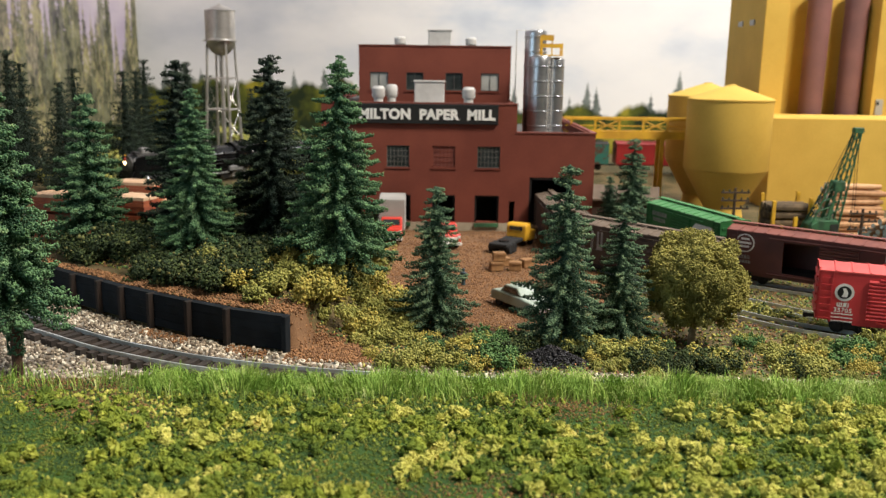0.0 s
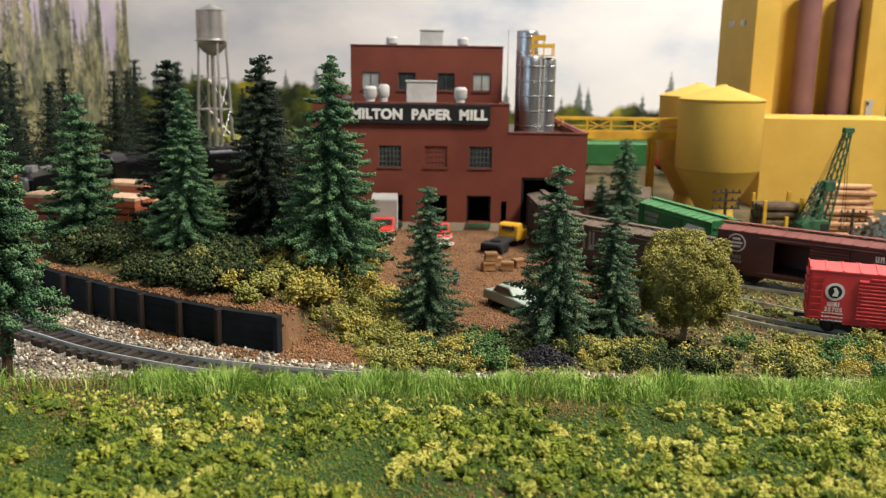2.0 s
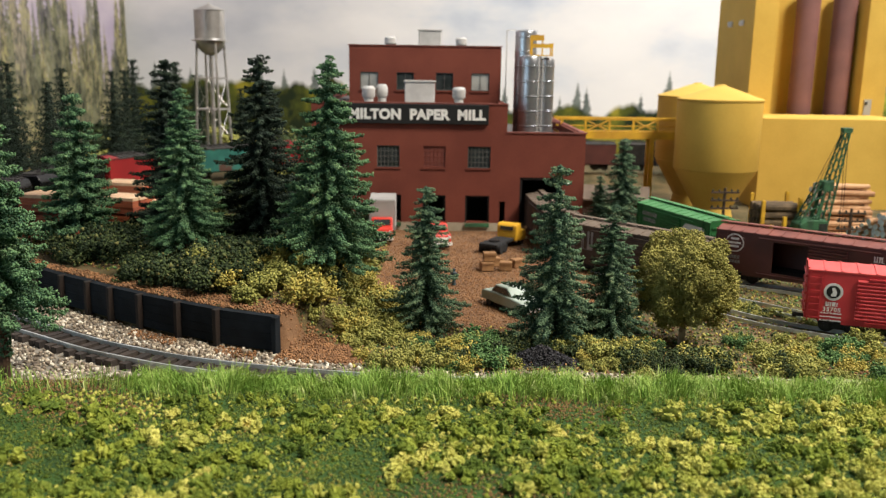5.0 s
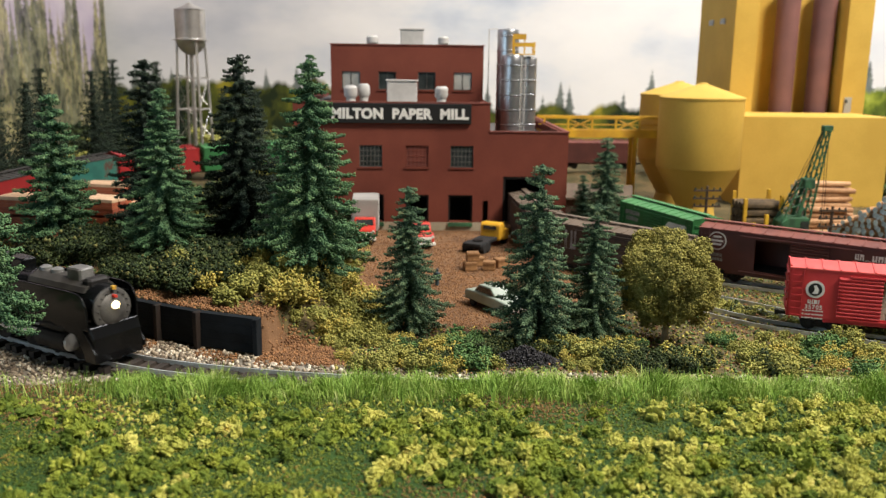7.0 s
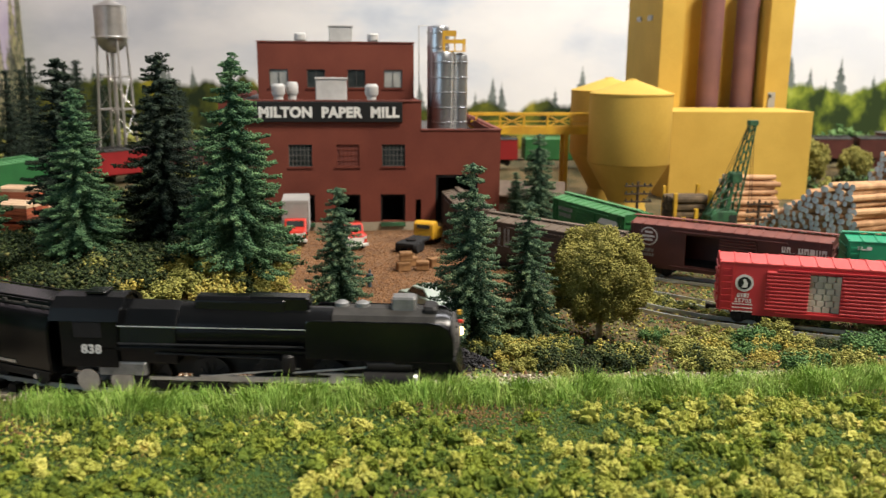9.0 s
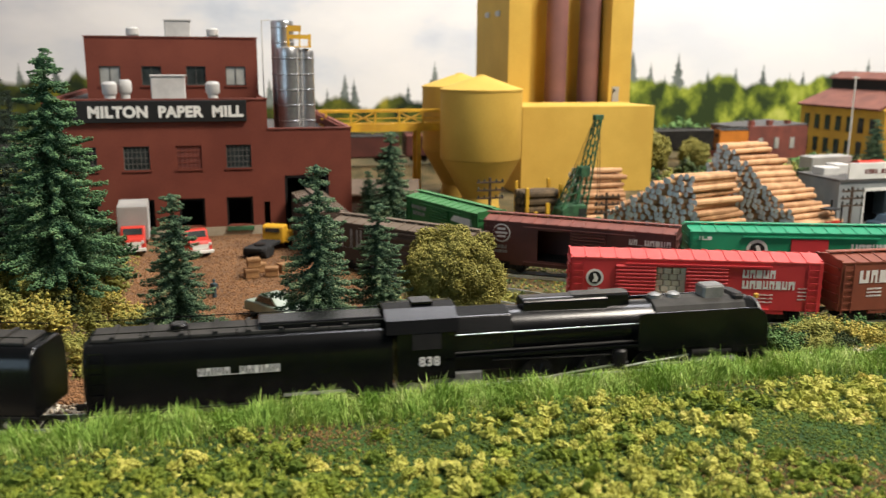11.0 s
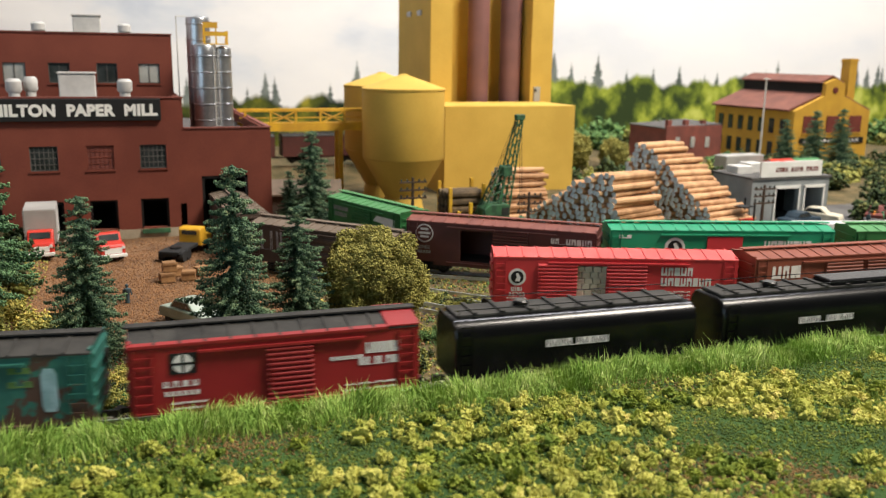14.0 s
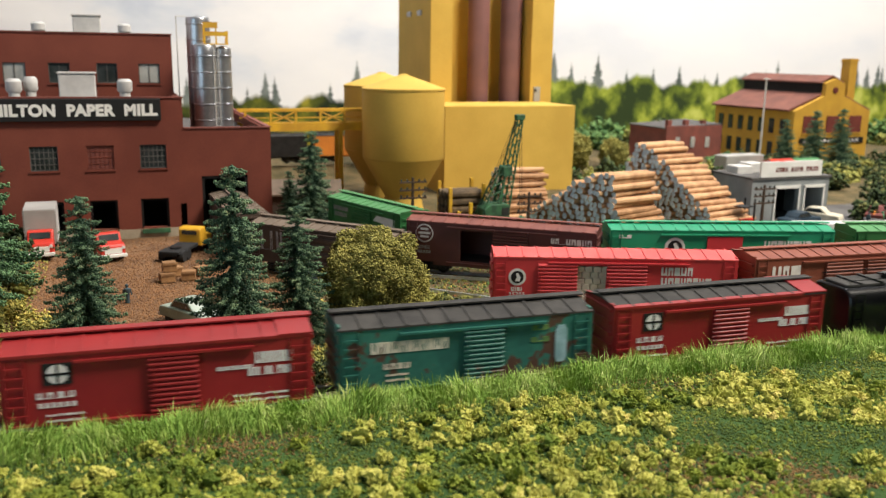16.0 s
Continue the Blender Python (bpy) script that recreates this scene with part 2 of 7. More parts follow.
M = dict(
    turf=material("turf", (0.037, 0.09, 0.012), (0.016, 0.046, 0.007), 0.95, scale=90, fine=1800, bump=0.6, depth=0.0006),
    floor=material("forest_floor", (0.15, 0.105, 0.045), (0.065, 0.055, 0.02), 0.95, scale=60, fine=1500, bump=0.6, depth=0.0006),
    lot=material("lot_dirt", (0.22, 0.118, 0.055), (0.13, 0.069, 0.033), 0.95, scale=70, fine=1400, bump=0.5, depth=0.0005),
    bed=material("roadbed", (0.30, 0.27, 0.22), (0.16, 0.14, 0.11), 0.95, scale=90, fine=1500, bump=0.5),
    clump=material("green_turf_clump", (0.23, 0.27, 0.03), (0.08, 0.125, 0.013), 0.97, scale=120, fine=900, bump=0, island=0.45, third=(0.36, 0.38, 0.06)),
    clump_y=material("yellow_turf_clump", (0.50, 0.47, 0.11), (0.27, 0.29, 0.045), 0.97, scale=120, fine=900, bump=0, island=0.45, third=(0.58, 0.48, 0.14)),
    earth=material("brown_turf_grain", (0.24, 0.13, 0.05), (0.13, 0.09, 0.03), 0.95, scale=75, fine=500, bump=0, island=0.8),
    grain=material("turf_grain", (0.15, 0.19, 0.025), (0.055, 0.092, 0.013), 0.95, scale=60, fine=600, bump=0, island=0.6, third=(0.22, 0.16, 0.035)),
    blade=material("grass_blade", (0.34, 0.46, 0.09), (0.16, 0.29, 0.035), 0.75, scale=120, fine=500, bump=0, island=0.7, third=(0.52, 0.56, 0.22)),
    stone=material("ballast_stone", (0.47, 0.39, 0.28), (0.16, 0.125, 0.09), 0.9, scale=150, fine=2500, bump=0.3, island=1.1, third=(0.68, 0.62, 0.50)),
    sand=material("brown_grain", (0.33, 0.165, 0.07), (0.16, 0.08, 0.036), 0.9, scale=200, fine=2500, bump=0, island=0.8),
    coal=material("coal", (0.02, 0.018, 0.02), (0.006, 0.006, 0.007), 0.45, scale=300, bump=0, island=0.5),
    shrub=material("shrub_foam", (0.40, 0.38, 0.095), (0.19, 0.2, 0.046), 0.95, scale=110, fine=600, bump=0, island=0.5, third=(0.42, 0.37, 0.10)),
    shrub_d=material("dark_shrub_foam", (0.075, 0.105, 0.03), (0.022, 0.038, 0.013), 0.95, scale=110, fine=600, bump=0, island=0.8, third=(0.2, 0.18, 0.06)),
    shrub_y=material("yellow_shrub_foam", (0.56, 0.44, 0.10), (0.30, 0.28, 0.06), 0.95, scale=110, fine=600, bump=0, island=0.6, third=(0.62, 0.46, 0.09)),
    shrub_g=material("green_shrub_foam", (0.15, 0.26, 0.08), (0.05, 0.12, 0.035), 0.95, scale=110, fine=600, bump=0, island=0.8),
    needle=material("needle", (0.095, 0.18, 0.088), (0.028, 0.085, 0.042), 0.95, scale=150, fine=700, bump=0, island=0.45, third=(0.2, 0.3, 0.14)),
    needle_d=material("dark_needle", (0.036, 0.058, 0.038), (0.01, 0.021, 0.014), 0.95, scale=150, fine=700, bump=0, island=0.45, third=(0.06, 0.08, 0.045)),
    leaf=material("olive_leaf", (0.37, 0.335, 0.085), (0.22, 0.205, 0.048), 0.95, scale=110, fine=600, bump=0, island=0.4, third=(0.50, 0.44, 0.14)),
    bark=material("bark", (0.13, 0.075, 0.045), (0.05, 0.03, 0.02), 0.95, scale=400, fine=2000, bump=0.6),
    pale_bark=material("pale_bark", (0.45, 0.37, 0.24), (0.26, 0.2, 0.12), 0.95, scale=400, fine=2000, bump=0.6),
    tar=material("tarred_timber", (0.011, 0.015, 0.019), (0.005, 0.007, 0.009), 0.8, scale=150, fine=1500, bump=0.5, piece=0.4, spec=0.2),
    rust_post=material("rusty_post", (0.022, 0.013, 0.009), (0.01, 0.007, 0.005), 0.8, scale=200, fine=1500, bump=0.4),
    # pale bluish base: part of the window's reflection is put into the colour
    rail=material("rail_steel", (0.66, 0.72, 0.73), (0.46, 0.47, 0.45), 0.32, 0.5, scale=120, fine=900, bump=0.1),
    tie=material("tie", (0.06, 0.045, 0.035), (0.025, 0.02, 0.017), 0.9, scale=300, fine=2500, bump=0.4, piece=0.4),
    brick=material("mill_brick", (0.185, 0.052, 0.034), (0.145, 0.04, 0.027), 0.85, scale=40, fine=900, bump=0.12, spec=0.2),
    brick2=material("low_brick", (0.24, 0.07, 0.05), (0.15, 0.05, 0.04), 0.85, scale=60, fine=900, bump=0.15),
    concrete=material("concrete", (0.46, 0.40, 0.30), (0.33, 0.28, 0.2), 0.9, scale=80, fine=900),
    # near-black for small dark parts and for openings, whose shade it holds as colour
    dark=material("shade_black", (0.012, 0.011, 0.011), None, 0.9, bump=0),
    glass=material("dull_window", (0.05, 0.06, 0.06), (0.02, 0.025, 0.025), 0.12, scale=90, bump=0.05, spec=0.6),
    pale_glass=material("pale_window", (0.5, 0.49, 0.45), (0.24, 0.25, 0.24), 0.3, scale=60, bump=0),
    sign=material("sign_black", (0.012, 0.012, 0.012), None, 0.55, scale=90, bump=0.05),
    white=material("white_paint", (0.78, 0.77, 0.73), (0.68, 0.67, 0.63), 0.6, scale=100, bump=0.05),
    vent=material("vent_grey", (0.62, 0.61, 0.58), (0.48, 0.47, 0.45), 0.55, scale=100, bump=0.05),
    roof=material("roof_grey", (0.12, 0.115, 0.11), (0.07, 0.066, 0.062), 0.9, scale=80),
    steel=material("silo_steel", (0.55, 0.56, 0.58), (0.36, 0.37, 0.39), 0.34, 0.85, scale=60, fine=700, bump=0.08),
    tank=material("tank_steel", (0.62, 0.6, 0.56), (0.44, 0.42, 0.4), 0.36, 0.75, scale=60, fine=700, bump=0.08),
    yellow=material("mill_yellow", (0.66, 0.43, 0.085), (0.57, 0.365, 0.068), 0.72, scale=30, fine=700, bump=0.06, spec=0.25),
    gantry=material("gantry_yellow", (0.75, 0.45, 0.03), (0.55, 0.3, 0.03), 0.6, scale=90, bump=0.05),
    plum=material("plum_pipe", (0.23, 0.105, 0.095), (0.17, 0.08, 0.075), 0.6, scale=40, bump=0.08),
    crane=material("crane_green", (0.05, 0.16, 0.07), (0.025, 0.07, 0.035), 0.7, scale=200, bump=0.1),
    log=material("peeled_log", (0.60, 0.36, 0.19), (0.38, 0.205, 0.1), 0.85, scale=90, fine=700, bump=0.3, piece=0.5),
    # pale blue: cool window light on the cut ends, put into their colour
    lit_log_end=material("lit_log_end", (0.72, 0.82, 0.86), (0.48, 0.57, 0.62), 0.9, scale=300, fine=1500, bump=0.2, piece=0.5),
    bark_log=material("bark_log", (0.16, 0.11, 0.06), (0.07, 0.05, 0.03), 0.95, scale=200, fine=1500, bump=0.5, piece=0.5),
    lumber=material("red_lumber", (0.37, 0.105, 0.045), (0.24, 0.06, 0.03), 0.85, scale=150, fine=900, bump=0.2, piece=0.5),
    lumber_top=material("pale_lumber", (0.66, 0.46, 0.29), (0.5, 0.32, 0.19), 0.85, scale=150, fine=900, bump=0.2, piece=0.4),
    crate=material("crate_wood", (0.33, 0.18, 0.075), (0.22, 0.115, 0.05), 0.85, scale=200, fine=1200, bump=0.3, piece=0.4),
    pole=material("pole_wood", (0.09, 0.055, 0.035), (0.045, 0.03, 0.02), 0.9, scale=300, bump=0.3),
    red=material("truck_red", (0.62, 0.05, 0.03), (0.5, 0.035, 0.022), 0.35, scale=60, bump=0.02),
    taxi=material("truck_yellow", (0.75, 0.42, 0.03), (0.6, 0.32, 0.03), 0.4, scale=60, bump=0.02),
    grey=material("box_grey", (0.42, 0.41, 0.38), (0.33, 0.32, 0.3), 0.55, scale=60, bump=0.05),
    tyre=material("tyre", (0.018, 0.018, 0.018), None, 0.8, scale=200),
    mint=material("old_car_mint", (0.36, 0.43, 0.36), (0.24, 0.29, 0.24), 0.4, scale=100, bump=0.05),
    navy=material("car_navy", (0.035, 0.06, 0.085), (0.02, 0.035, 0.05), 0.3, scale=100, bump=0.03),
    denim=material("figure_blue", (0.05, 0.085, 0.10), (0.03, 0.05, 0.06), 0.8, scale=300),
    loco=material("loco_black", (0.0045, 0.005, 0.0055), (0.003, 0.0033, 0.0037), 0.24, scale=100, fine=900, bump=0.03, spec=0.36),
    gear=material("running_gear", (0.03, 0.029, 0.028), (0.016, 0.015, 0.015), 0.5, 0.3, scale=200),
    rods=material("bright_rod", (0.78, 0.79, 0.8), (0.55, 0.56, 0.57), 0.28, 0.7, scale=200),
    front=material("smokebox_front_grey", (0.13, 0.125, 0.115), (0.06, 0.058, 0.055), 0.5, 0.2, scale=150, bump=0.1),
    smoke=material("smokebox_silver", (0.32, 0.32, 0.31), (0.17, 0.17, 0.165), 0.4, 0.3, scale=150, bump=0.1),
    lamp=glow("headlight_glow", (1.0, 0.74, 0.32), 9.0),
    weath=material("weathered_roof", (0.045, 0.042, 0.037), (0.02, 0.019, 0.017), 0.8, scale=150, bump=0.15),
    gn_red=material("bright_red_car", (0.56, 0.045, 0.05), (0.49, 0.036, 0.042), 0.5, scale=60, bump=0.04),
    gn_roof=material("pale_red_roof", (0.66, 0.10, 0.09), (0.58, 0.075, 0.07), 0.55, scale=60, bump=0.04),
    sf_red=material("mineral_red", (0.30, 0.022, 0.022), (0.24, 0.017, 0.018), 0.45, scale=60, bump=0.04),
    teal=material("teal_rust", (0.03, 0.15, 0.115), (0.02, 0.105, 0.085), 0.5, scale=70, fine=500, bump=0.06, third=(0.085, 0.045, 0.032), third_at=0.62),
    sps=material("dark_oxide", (0.105, 0.032, 0.026), (0.075, 0.024, 0.02), 0.55, scale=80, bump=0.05),
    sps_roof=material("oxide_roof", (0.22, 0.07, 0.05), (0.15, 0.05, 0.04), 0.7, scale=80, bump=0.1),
    bo=material("oxide_brown", (0.24, 0.068, 0.038), (0.18, 0.05, 0.03), 0.55, scale=80, bump=0.05),
    np=material("weathered_brown", (0.085, 0.055, 0.04), (0.055, 0.037, 0.028), 0.8, scale=80, fine=600, bump=0.1),
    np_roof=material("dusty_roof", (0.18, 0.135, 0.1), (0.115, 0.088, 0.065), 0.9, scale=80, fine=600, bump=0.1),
    bn=material("cascade_green", (0.03, 0.155, 0.045), (0.024, 0.12, 0.036), 0.5, scale=80, bump=0.05),
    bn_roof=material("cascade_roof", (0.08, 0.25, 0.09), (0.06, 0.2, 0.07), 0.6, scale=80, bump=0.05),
    jade=material("jade_green", (0.02, 0.29, 0.145), (0.017, 0.24, 0.12), 0.45, scale=80, bump=0.04),
    orange=material("orange_car", (0.7, 0.24, 0.03), (0.55, 0.18, 0.025), 0.6, scale=80, bump=0.05),
    mark=material("white_mark", (0.72, 0.70, 0.67), (0.62, 0.6, 0.57), 0.6, bump=0),
    grey_mark=material("faded_mark", (0.30, 0.29, 0.28), (0.2, 0.19, 0.19), 0.7, bump=0),
    cream=material("cream_paper", (0.66, 0.62, 0.5), (0.5, 0.46, 0.36), 0.8, scale=200, bump=0.1, island=0.4),
    shop=material("shop_grey", (0.27, 0.29, 0.29), (0.2, 0.215, 0.22), 0.8, scale=60),
    ochre=material("ochre_wall", (0.55, 0.32, 0.035), (0.45, 0.25, 0.03), 0.8, scale=60),
    tile_roof=material("rusty_roof", (0.22, 0.085, 0.06), (0.15, 0.06, 0.045), 0.8, scale=60),
    oxblood=material("oxblood_frame", (0.16, 0.035, 0.025), None, 0.7, scale=100),
    plaster=material("room_plaster", (0.24, 0.23, 0.22), (0.2, 0.19, 0.185), 0.9, scale=4, fine=60),
    asphalt=material("asphalt", (0.11, 0.105, 0.1), (0.07, 0.066, 0.062), 0.9, scale=60),
)

# ---- the main line, a loop: along the back, round the end, along the front ----
KNOTS = [(170, 80), (120, 80), (60, 80), (20, 80), (-2, 79), (-14, 74.3), (-22, 66), (-24.8, 55), (-24.9, 43.5), (-20.6, 34.6), (-13, 28.9), (-9.4, 26.9), (-6.5, 25.85), (-3.2, 25.15), (0, 24.75), (4.4, 24.55), (12, 24.2), (22, 23.7), (34, 23.1), (60, 22.0), (110, 20)]
RAIL = -1.03


def smooth_line(knots, step=0.25):
    out = []
    k = [knots[0]] + list(knots) + [knots[-1]]
    for i in range(1, len(k) - 2):
        p0, p1, p2, p3 = (np.array(k[j], float) for j in (i - 1, i, i + 1, i + 2))
        n = max(2, int(np.linalg.norm(p2 - p1) / step))
        for t in np.linspace(0, 1, n, endpoint=False):
            out.append(0.5 * (2 * p1 + (p2 - p0) * t + (2 * p0 - 5 * p1 + 4 * p2 - p3) * t ** 2 + (3 * p1 - p0 - 3 * p2 + p3) * t ** 3))
    out.append(np.array(knots[-1], float))
    return np.array(out)


LINE = smooth_line(KNOTS)
ARC = np.concatenate([[0], np.cumsum(np.hypot(*np.diff(LINE, axis=0).T))])
ARC -= ARC[np.argmin(np.hypot(LINE[:, 0], LINE[:, 1] - 24.75))]


def on_line(s):
    return np.array([np.interp(s, ARC, LINE[:, 0]), np.interp(s, ARC, LINE[:, 1])])


FRONT = LINE[(LINE[:, 1] < 44)]
FRONT = FRONT[np.argsort(FRONT[:, 0])]
SIDE_A = smooth_line([(5.5, 47), (9.5, 40.8), (13, 36.2), (15.6, 33.9), (20.9, 31.2), (25.5, 30.0), (33, 29.4), (60, 29)])
SIDE_B = smooth_line([(6, 56), (11, 46), (14.4, 42.3), (18, 39.9), (22.5, 37.3), (30, 33.8), (40, 31)])
SIDE_C = smooth_line([(6.2, 60), (6.2, 53), (6.9, 46.6), (8.2, 44.4), (10.25, 42.2), (12.5, 39.8), (17, 35.2)])
SIDE_D = smooth_line([(10, 56), (12, 50.5), (13.7, 46.8), (16, 42), (22.9, 38.0), (28, 36.3), (33.2, 34.6), (60, 31)])
WALL = [(-5.3, 28.25), (-7.5, 29.1), (-9.1, 29.95), (-10.8, 30.95), (-12.2, 31.85), (-13.4, 32.7), (-14.8, 33.65), (-16.4, 34.85), (-18.3, 36.5), (-20.2, 38.5)]


def step01(a, b, v):
    t = np.clip((v - a) / (b - a), 0, 1)
    return t * t * (3 - 2 * t)


def wall_y(x):
    w = WALL[::-1]
    return np.interp(x, [p[0] for p in w], [p[1] for p in w])


def front_y(x):
    return np.interp(x, FRONT[:, 0], FRONT[:, 1])


def turf_edge(x):
    return np.minimum(21.9, front_y(x) - 2.1)


def ground_z(x, y):
    """Height of the bare ground, in centimetres."""
    x, y = np.asarray(x, float), np.asarray(y, float)
    f = front_y(x)
    bed = -1.36
    yard = bed + (-2.02 - 0.24 * step01(7.0, 10.0, x) - bed) * step01(1.5, 7.5, y - f)
    hill = -0.2 + 0.5 * step01(1.5, 5, y - wall_y(x)) - 1.6 * step01(38, 50, y)
    w = step01(-1.6, -5.2, x) * step01(0.28, 0.5, y - wall_y(np.minimum(x, -5.3)))
    w = np.where(x > -5.3, step01(-1.9, -5.3, x) * step01(0.28, 0.5 + 2.6 * step01(-5.3, -4.6, x), y - (28.25 + 0.55 * (x + 5.3))), w)
    far = yard * (1 - w) + hill * w
    near = bed + (0 - bed) * step01(0.9, 0.0, y - turf_edge(x))
    z = np.where(y < f, near, far)
    d = np.min(np.hypot(x[..., None] - LINE[::8, 0], y[..., None] - LINE[::8, 1]), axis=-1)
    z = np.where((x < -12) | (y > 60), z + (bed - z) * step01(3.2, 1.6, d), z)
    lump = 0.06 * np.sin(1.3 * x + 0.7 * y) * np.sin(0.9 * y - 0.4 * x)
    return z + np.where(y < f - 2, lump, 0.4 * lump)


XS = np.concatenate([np.arange(-60, -20, 2.0), np.arange(-20, -2, 0.2), np.arange(-2, 32, 0.4), np.arange(32, 150, 2.5)])
YS = np.concatenate([np.arange(5, 27, 0.4), np.arange(27, 38, 0.2), np.arange(38, 45, 0.4), np.arange(45, 70, 1.0), np.arange(70, 112, 2.5)])
GX, GY = np.meshgrid(XS, YS)
GZ = ground_z(GX, GY)
g = Geo()
g.v = list(zip(GX.ravel(), GY.ravel(), GZ.ravel()))
nx = len(XS)
g.f = [(j * nx + i, j * nx + i + 1, (j + 1) * nx + i + 1, (j + 1) * nx + i) for j in range(len(YS) - 1) for i in range(nx - 1)]


def zone(x, y):
    f = float(front_y(x))
    if y < turf_edge(x) + 0.5:
        return 0
    if y < f + 1.9 or (x < -5.3 and y < wall_y(x)):
        return 3
    if x < -2.4 and y < 30 and x > -5.6:
        return 2
    if -3.2 + 0.05 * (y - 34) ** 2 * (y < 34) < x < 7.5 + 0.6 * math.sin(y) and 33 < y < 56:
        return 2
    return 1


slots = [zone((g.v[q[0]][0] + g.v[q[2]][0]) / 2, (g.v[q[0]][1] + g.v[q[2]][1]) / 2) for q in g.f]
ground = solid("ground", g, [M["turf"], M["floor"], M["lot"], M["bed"]], "modelled scenery ground of green turf, brown dirt lot and grey roadbed", "ground", kind="structure", smooth=True, slots=slots)

# ---- backdrop and room ----


def painted(name, left):
    """A painted scenic board: cloudy sky over a band of woods."""
    mat = bpy.data.materials.new(name)
    mat.use_nodes = True
    nt = mat.node_tree
    n, ln = nt.nodes, nt.links.new
    b = n["Principled BSDF"]
    b.inputs["Roughness"].default_value = 0.85
    b.inputs["Specular IOR Level"].default_value = 0.1
    tc, xyz = n.new("ShaderNodeTexCoord"), n.new("ShaderNodeSeparateXYZ")
    ln(tc.outputs["Object"], xyz.inputs[0])

    def noise_at(sx, sy, sz, scale, detail=5):
        mp, t = n.new("ShaderNodeMapping"), n.new("ShaderNodeTexNoise")
        mp.inputs["Scale"].default_value = (sx, sy, sz)
        t.inputs["Scale"].default_value, t.inputs["Detail"].default_value = scale, detail
        ln(tc.outputs["Object"], mp.inputs[0])
        ln(mp.outputs[0], t.inputs["Vector"])
        return t.outputs["Fac"]

    def math_node(op, a, c, d=None):
        m = n.new("ShaderNodeMath")
        m.operation = op
        for i, v in enumerate((a, c, d)):
            if v is None:
                continue
            if isinstance(v, (int, float)):
                m.inputs[i].default_value = v
            else:
                ln(v, m.inputs[i])
        return m.outputs[0]

    def ramp(fac, stops):
        r = n.new("ShaderNodeValToRGB")
        e = r.color_ramp.elements
        e[0].position, e[0].color = stops[0][0], (*stops[0][1], 1)
        e[1].position, e[1].color = stops[-1][0], (*stops[-1][1], 1)
        for p, c in stops[1:-1]:
            k = e.new(p)
            k.color = (*c, 1)
        ln(fac, r.inputs[0])
        return r.outputs[0]

    def over(fac, a, c):
        m = n.new("ShaderNodeMix")
        m.data_type = "RGBA"
        ln(fac, m.inputs[0])
        ln(a, m.inputs[6])
        ln(c, m.inputs[7])
        return m.outputs[2]

    def firs(along, z, freq, shift, base, amp, thin, slope, edge):
        """Mask of a row of painted firs: one to a cell, of uneven height, wider downwards."""
        run = math_node("MULTIPLY_ADD", along, float(freq), 100.0 + shift)
        wn = n.new("ShaderNodeTexWhiteNoise")
        wn.noise_dimensions = "1D"
        ln(math_node("FLOOR", run, 0.0), wn.inputs["W"])
        tall = math_node("DIVIDE", math_node("MAXIMUM", math_node("SUBTRACT", wn.outputs["Value"], thin), 0.0), 1.0 - thin)
        top = math_node("MULTIPLY_ADD", tall, amp, base)
        away = math_node("DIVIDE", math_node("ABSOLUTE", math_node("SUBTRACT", math_node("FRACT", run, 0.0), 0.5), 0.0), float(freq))
        wide = math_node("MULTIPLY", math_node("SUBTRACT", top, z), math_node("MULTIPLY", noise_at(24, 24, 70, 4, 4), slope * 2))
        return math_node("MINIMUM", math_node("MAXIMUM", math_node("MULTIPLY", math_node("SUBTRACT", wide, away), float(edge)), 0.0), 1.0)

    z = xyz.outputs["Z"]
    cloud = noise_at(1, 1, 2.2, 6.5, 5)
    if left:
        sky = ramp(cloud, [(0.3, (0.32, 0.27, 0.37)), (0.5, (0.47, 0.41, 0.47)), (0.7, (0.58, 0.53, 0.52))])
        tone = math_node("MULTIPLY_ADD", noise_at(9, 9, 5.0, 6, 5), 0.6, math_node("MULTIPLY", noise_at(30, 30, 24, 6, 5), 0.5))
        wood = ramp(tone, [(0.42, (0.045, 0.045, 0.03)), (0.5, (0.12, 0.12, 0.055)), (0.56, (0.24, 0.21, 0.13)), (0.62, (0.31, 0.29, 0.11)), (0.72, (0.42, 0.36, 0.32))])
        dark = ramp(tone, [(0.42, (0.04, 0.045, 0.032)), (0.72, (0.24, 0.24, 0.14))])
        col = sky
        for k, (freq, base, amp, paint) in enumerate(((48, 0.10, 0.13, wood), (60, 0.06, 0.14, dark), (55, 0.04, 0.12, wood), (70, 0.02, 0.11, dark), (64, 0.0, 0.10, wood))):
            mask = firs(xyz.outputs["Y"], z, freq, 0.37 * k, base, amp, 0.0, 0.2, 220)
            col = over(math_node("MULTIPLY", mask, 0.85), col, paint)
        ln(col, b.inputs["Base Color"])
        return mat
    sky = ramp(cloud, [(0.30, (0.50, 0.56, 0.66)), (0.41, (0.68, 0.72, 0.78)), (0.50, (0.82, 0.82, 0.83)), (0.64, (0.90, 0.89, 0.88))])
    white = ramp(cloud, [(0.3, (0.86, 0.87, 0.90)), (0.6, (0.94, 0.92, 0.91))])
    sky = over(math_node("MINIMUM", math_node("MAXIMUM", math_node("MULTIPLY_ADD", xyz.outputs["X"], 1.6, -0.25), 0.0), 0.9), sky, white)
    grey = ramp(cloud, [(0.3, (0.40, 0.42, 0.47)), (0.65, (0.66, 0.66, 0.68))])
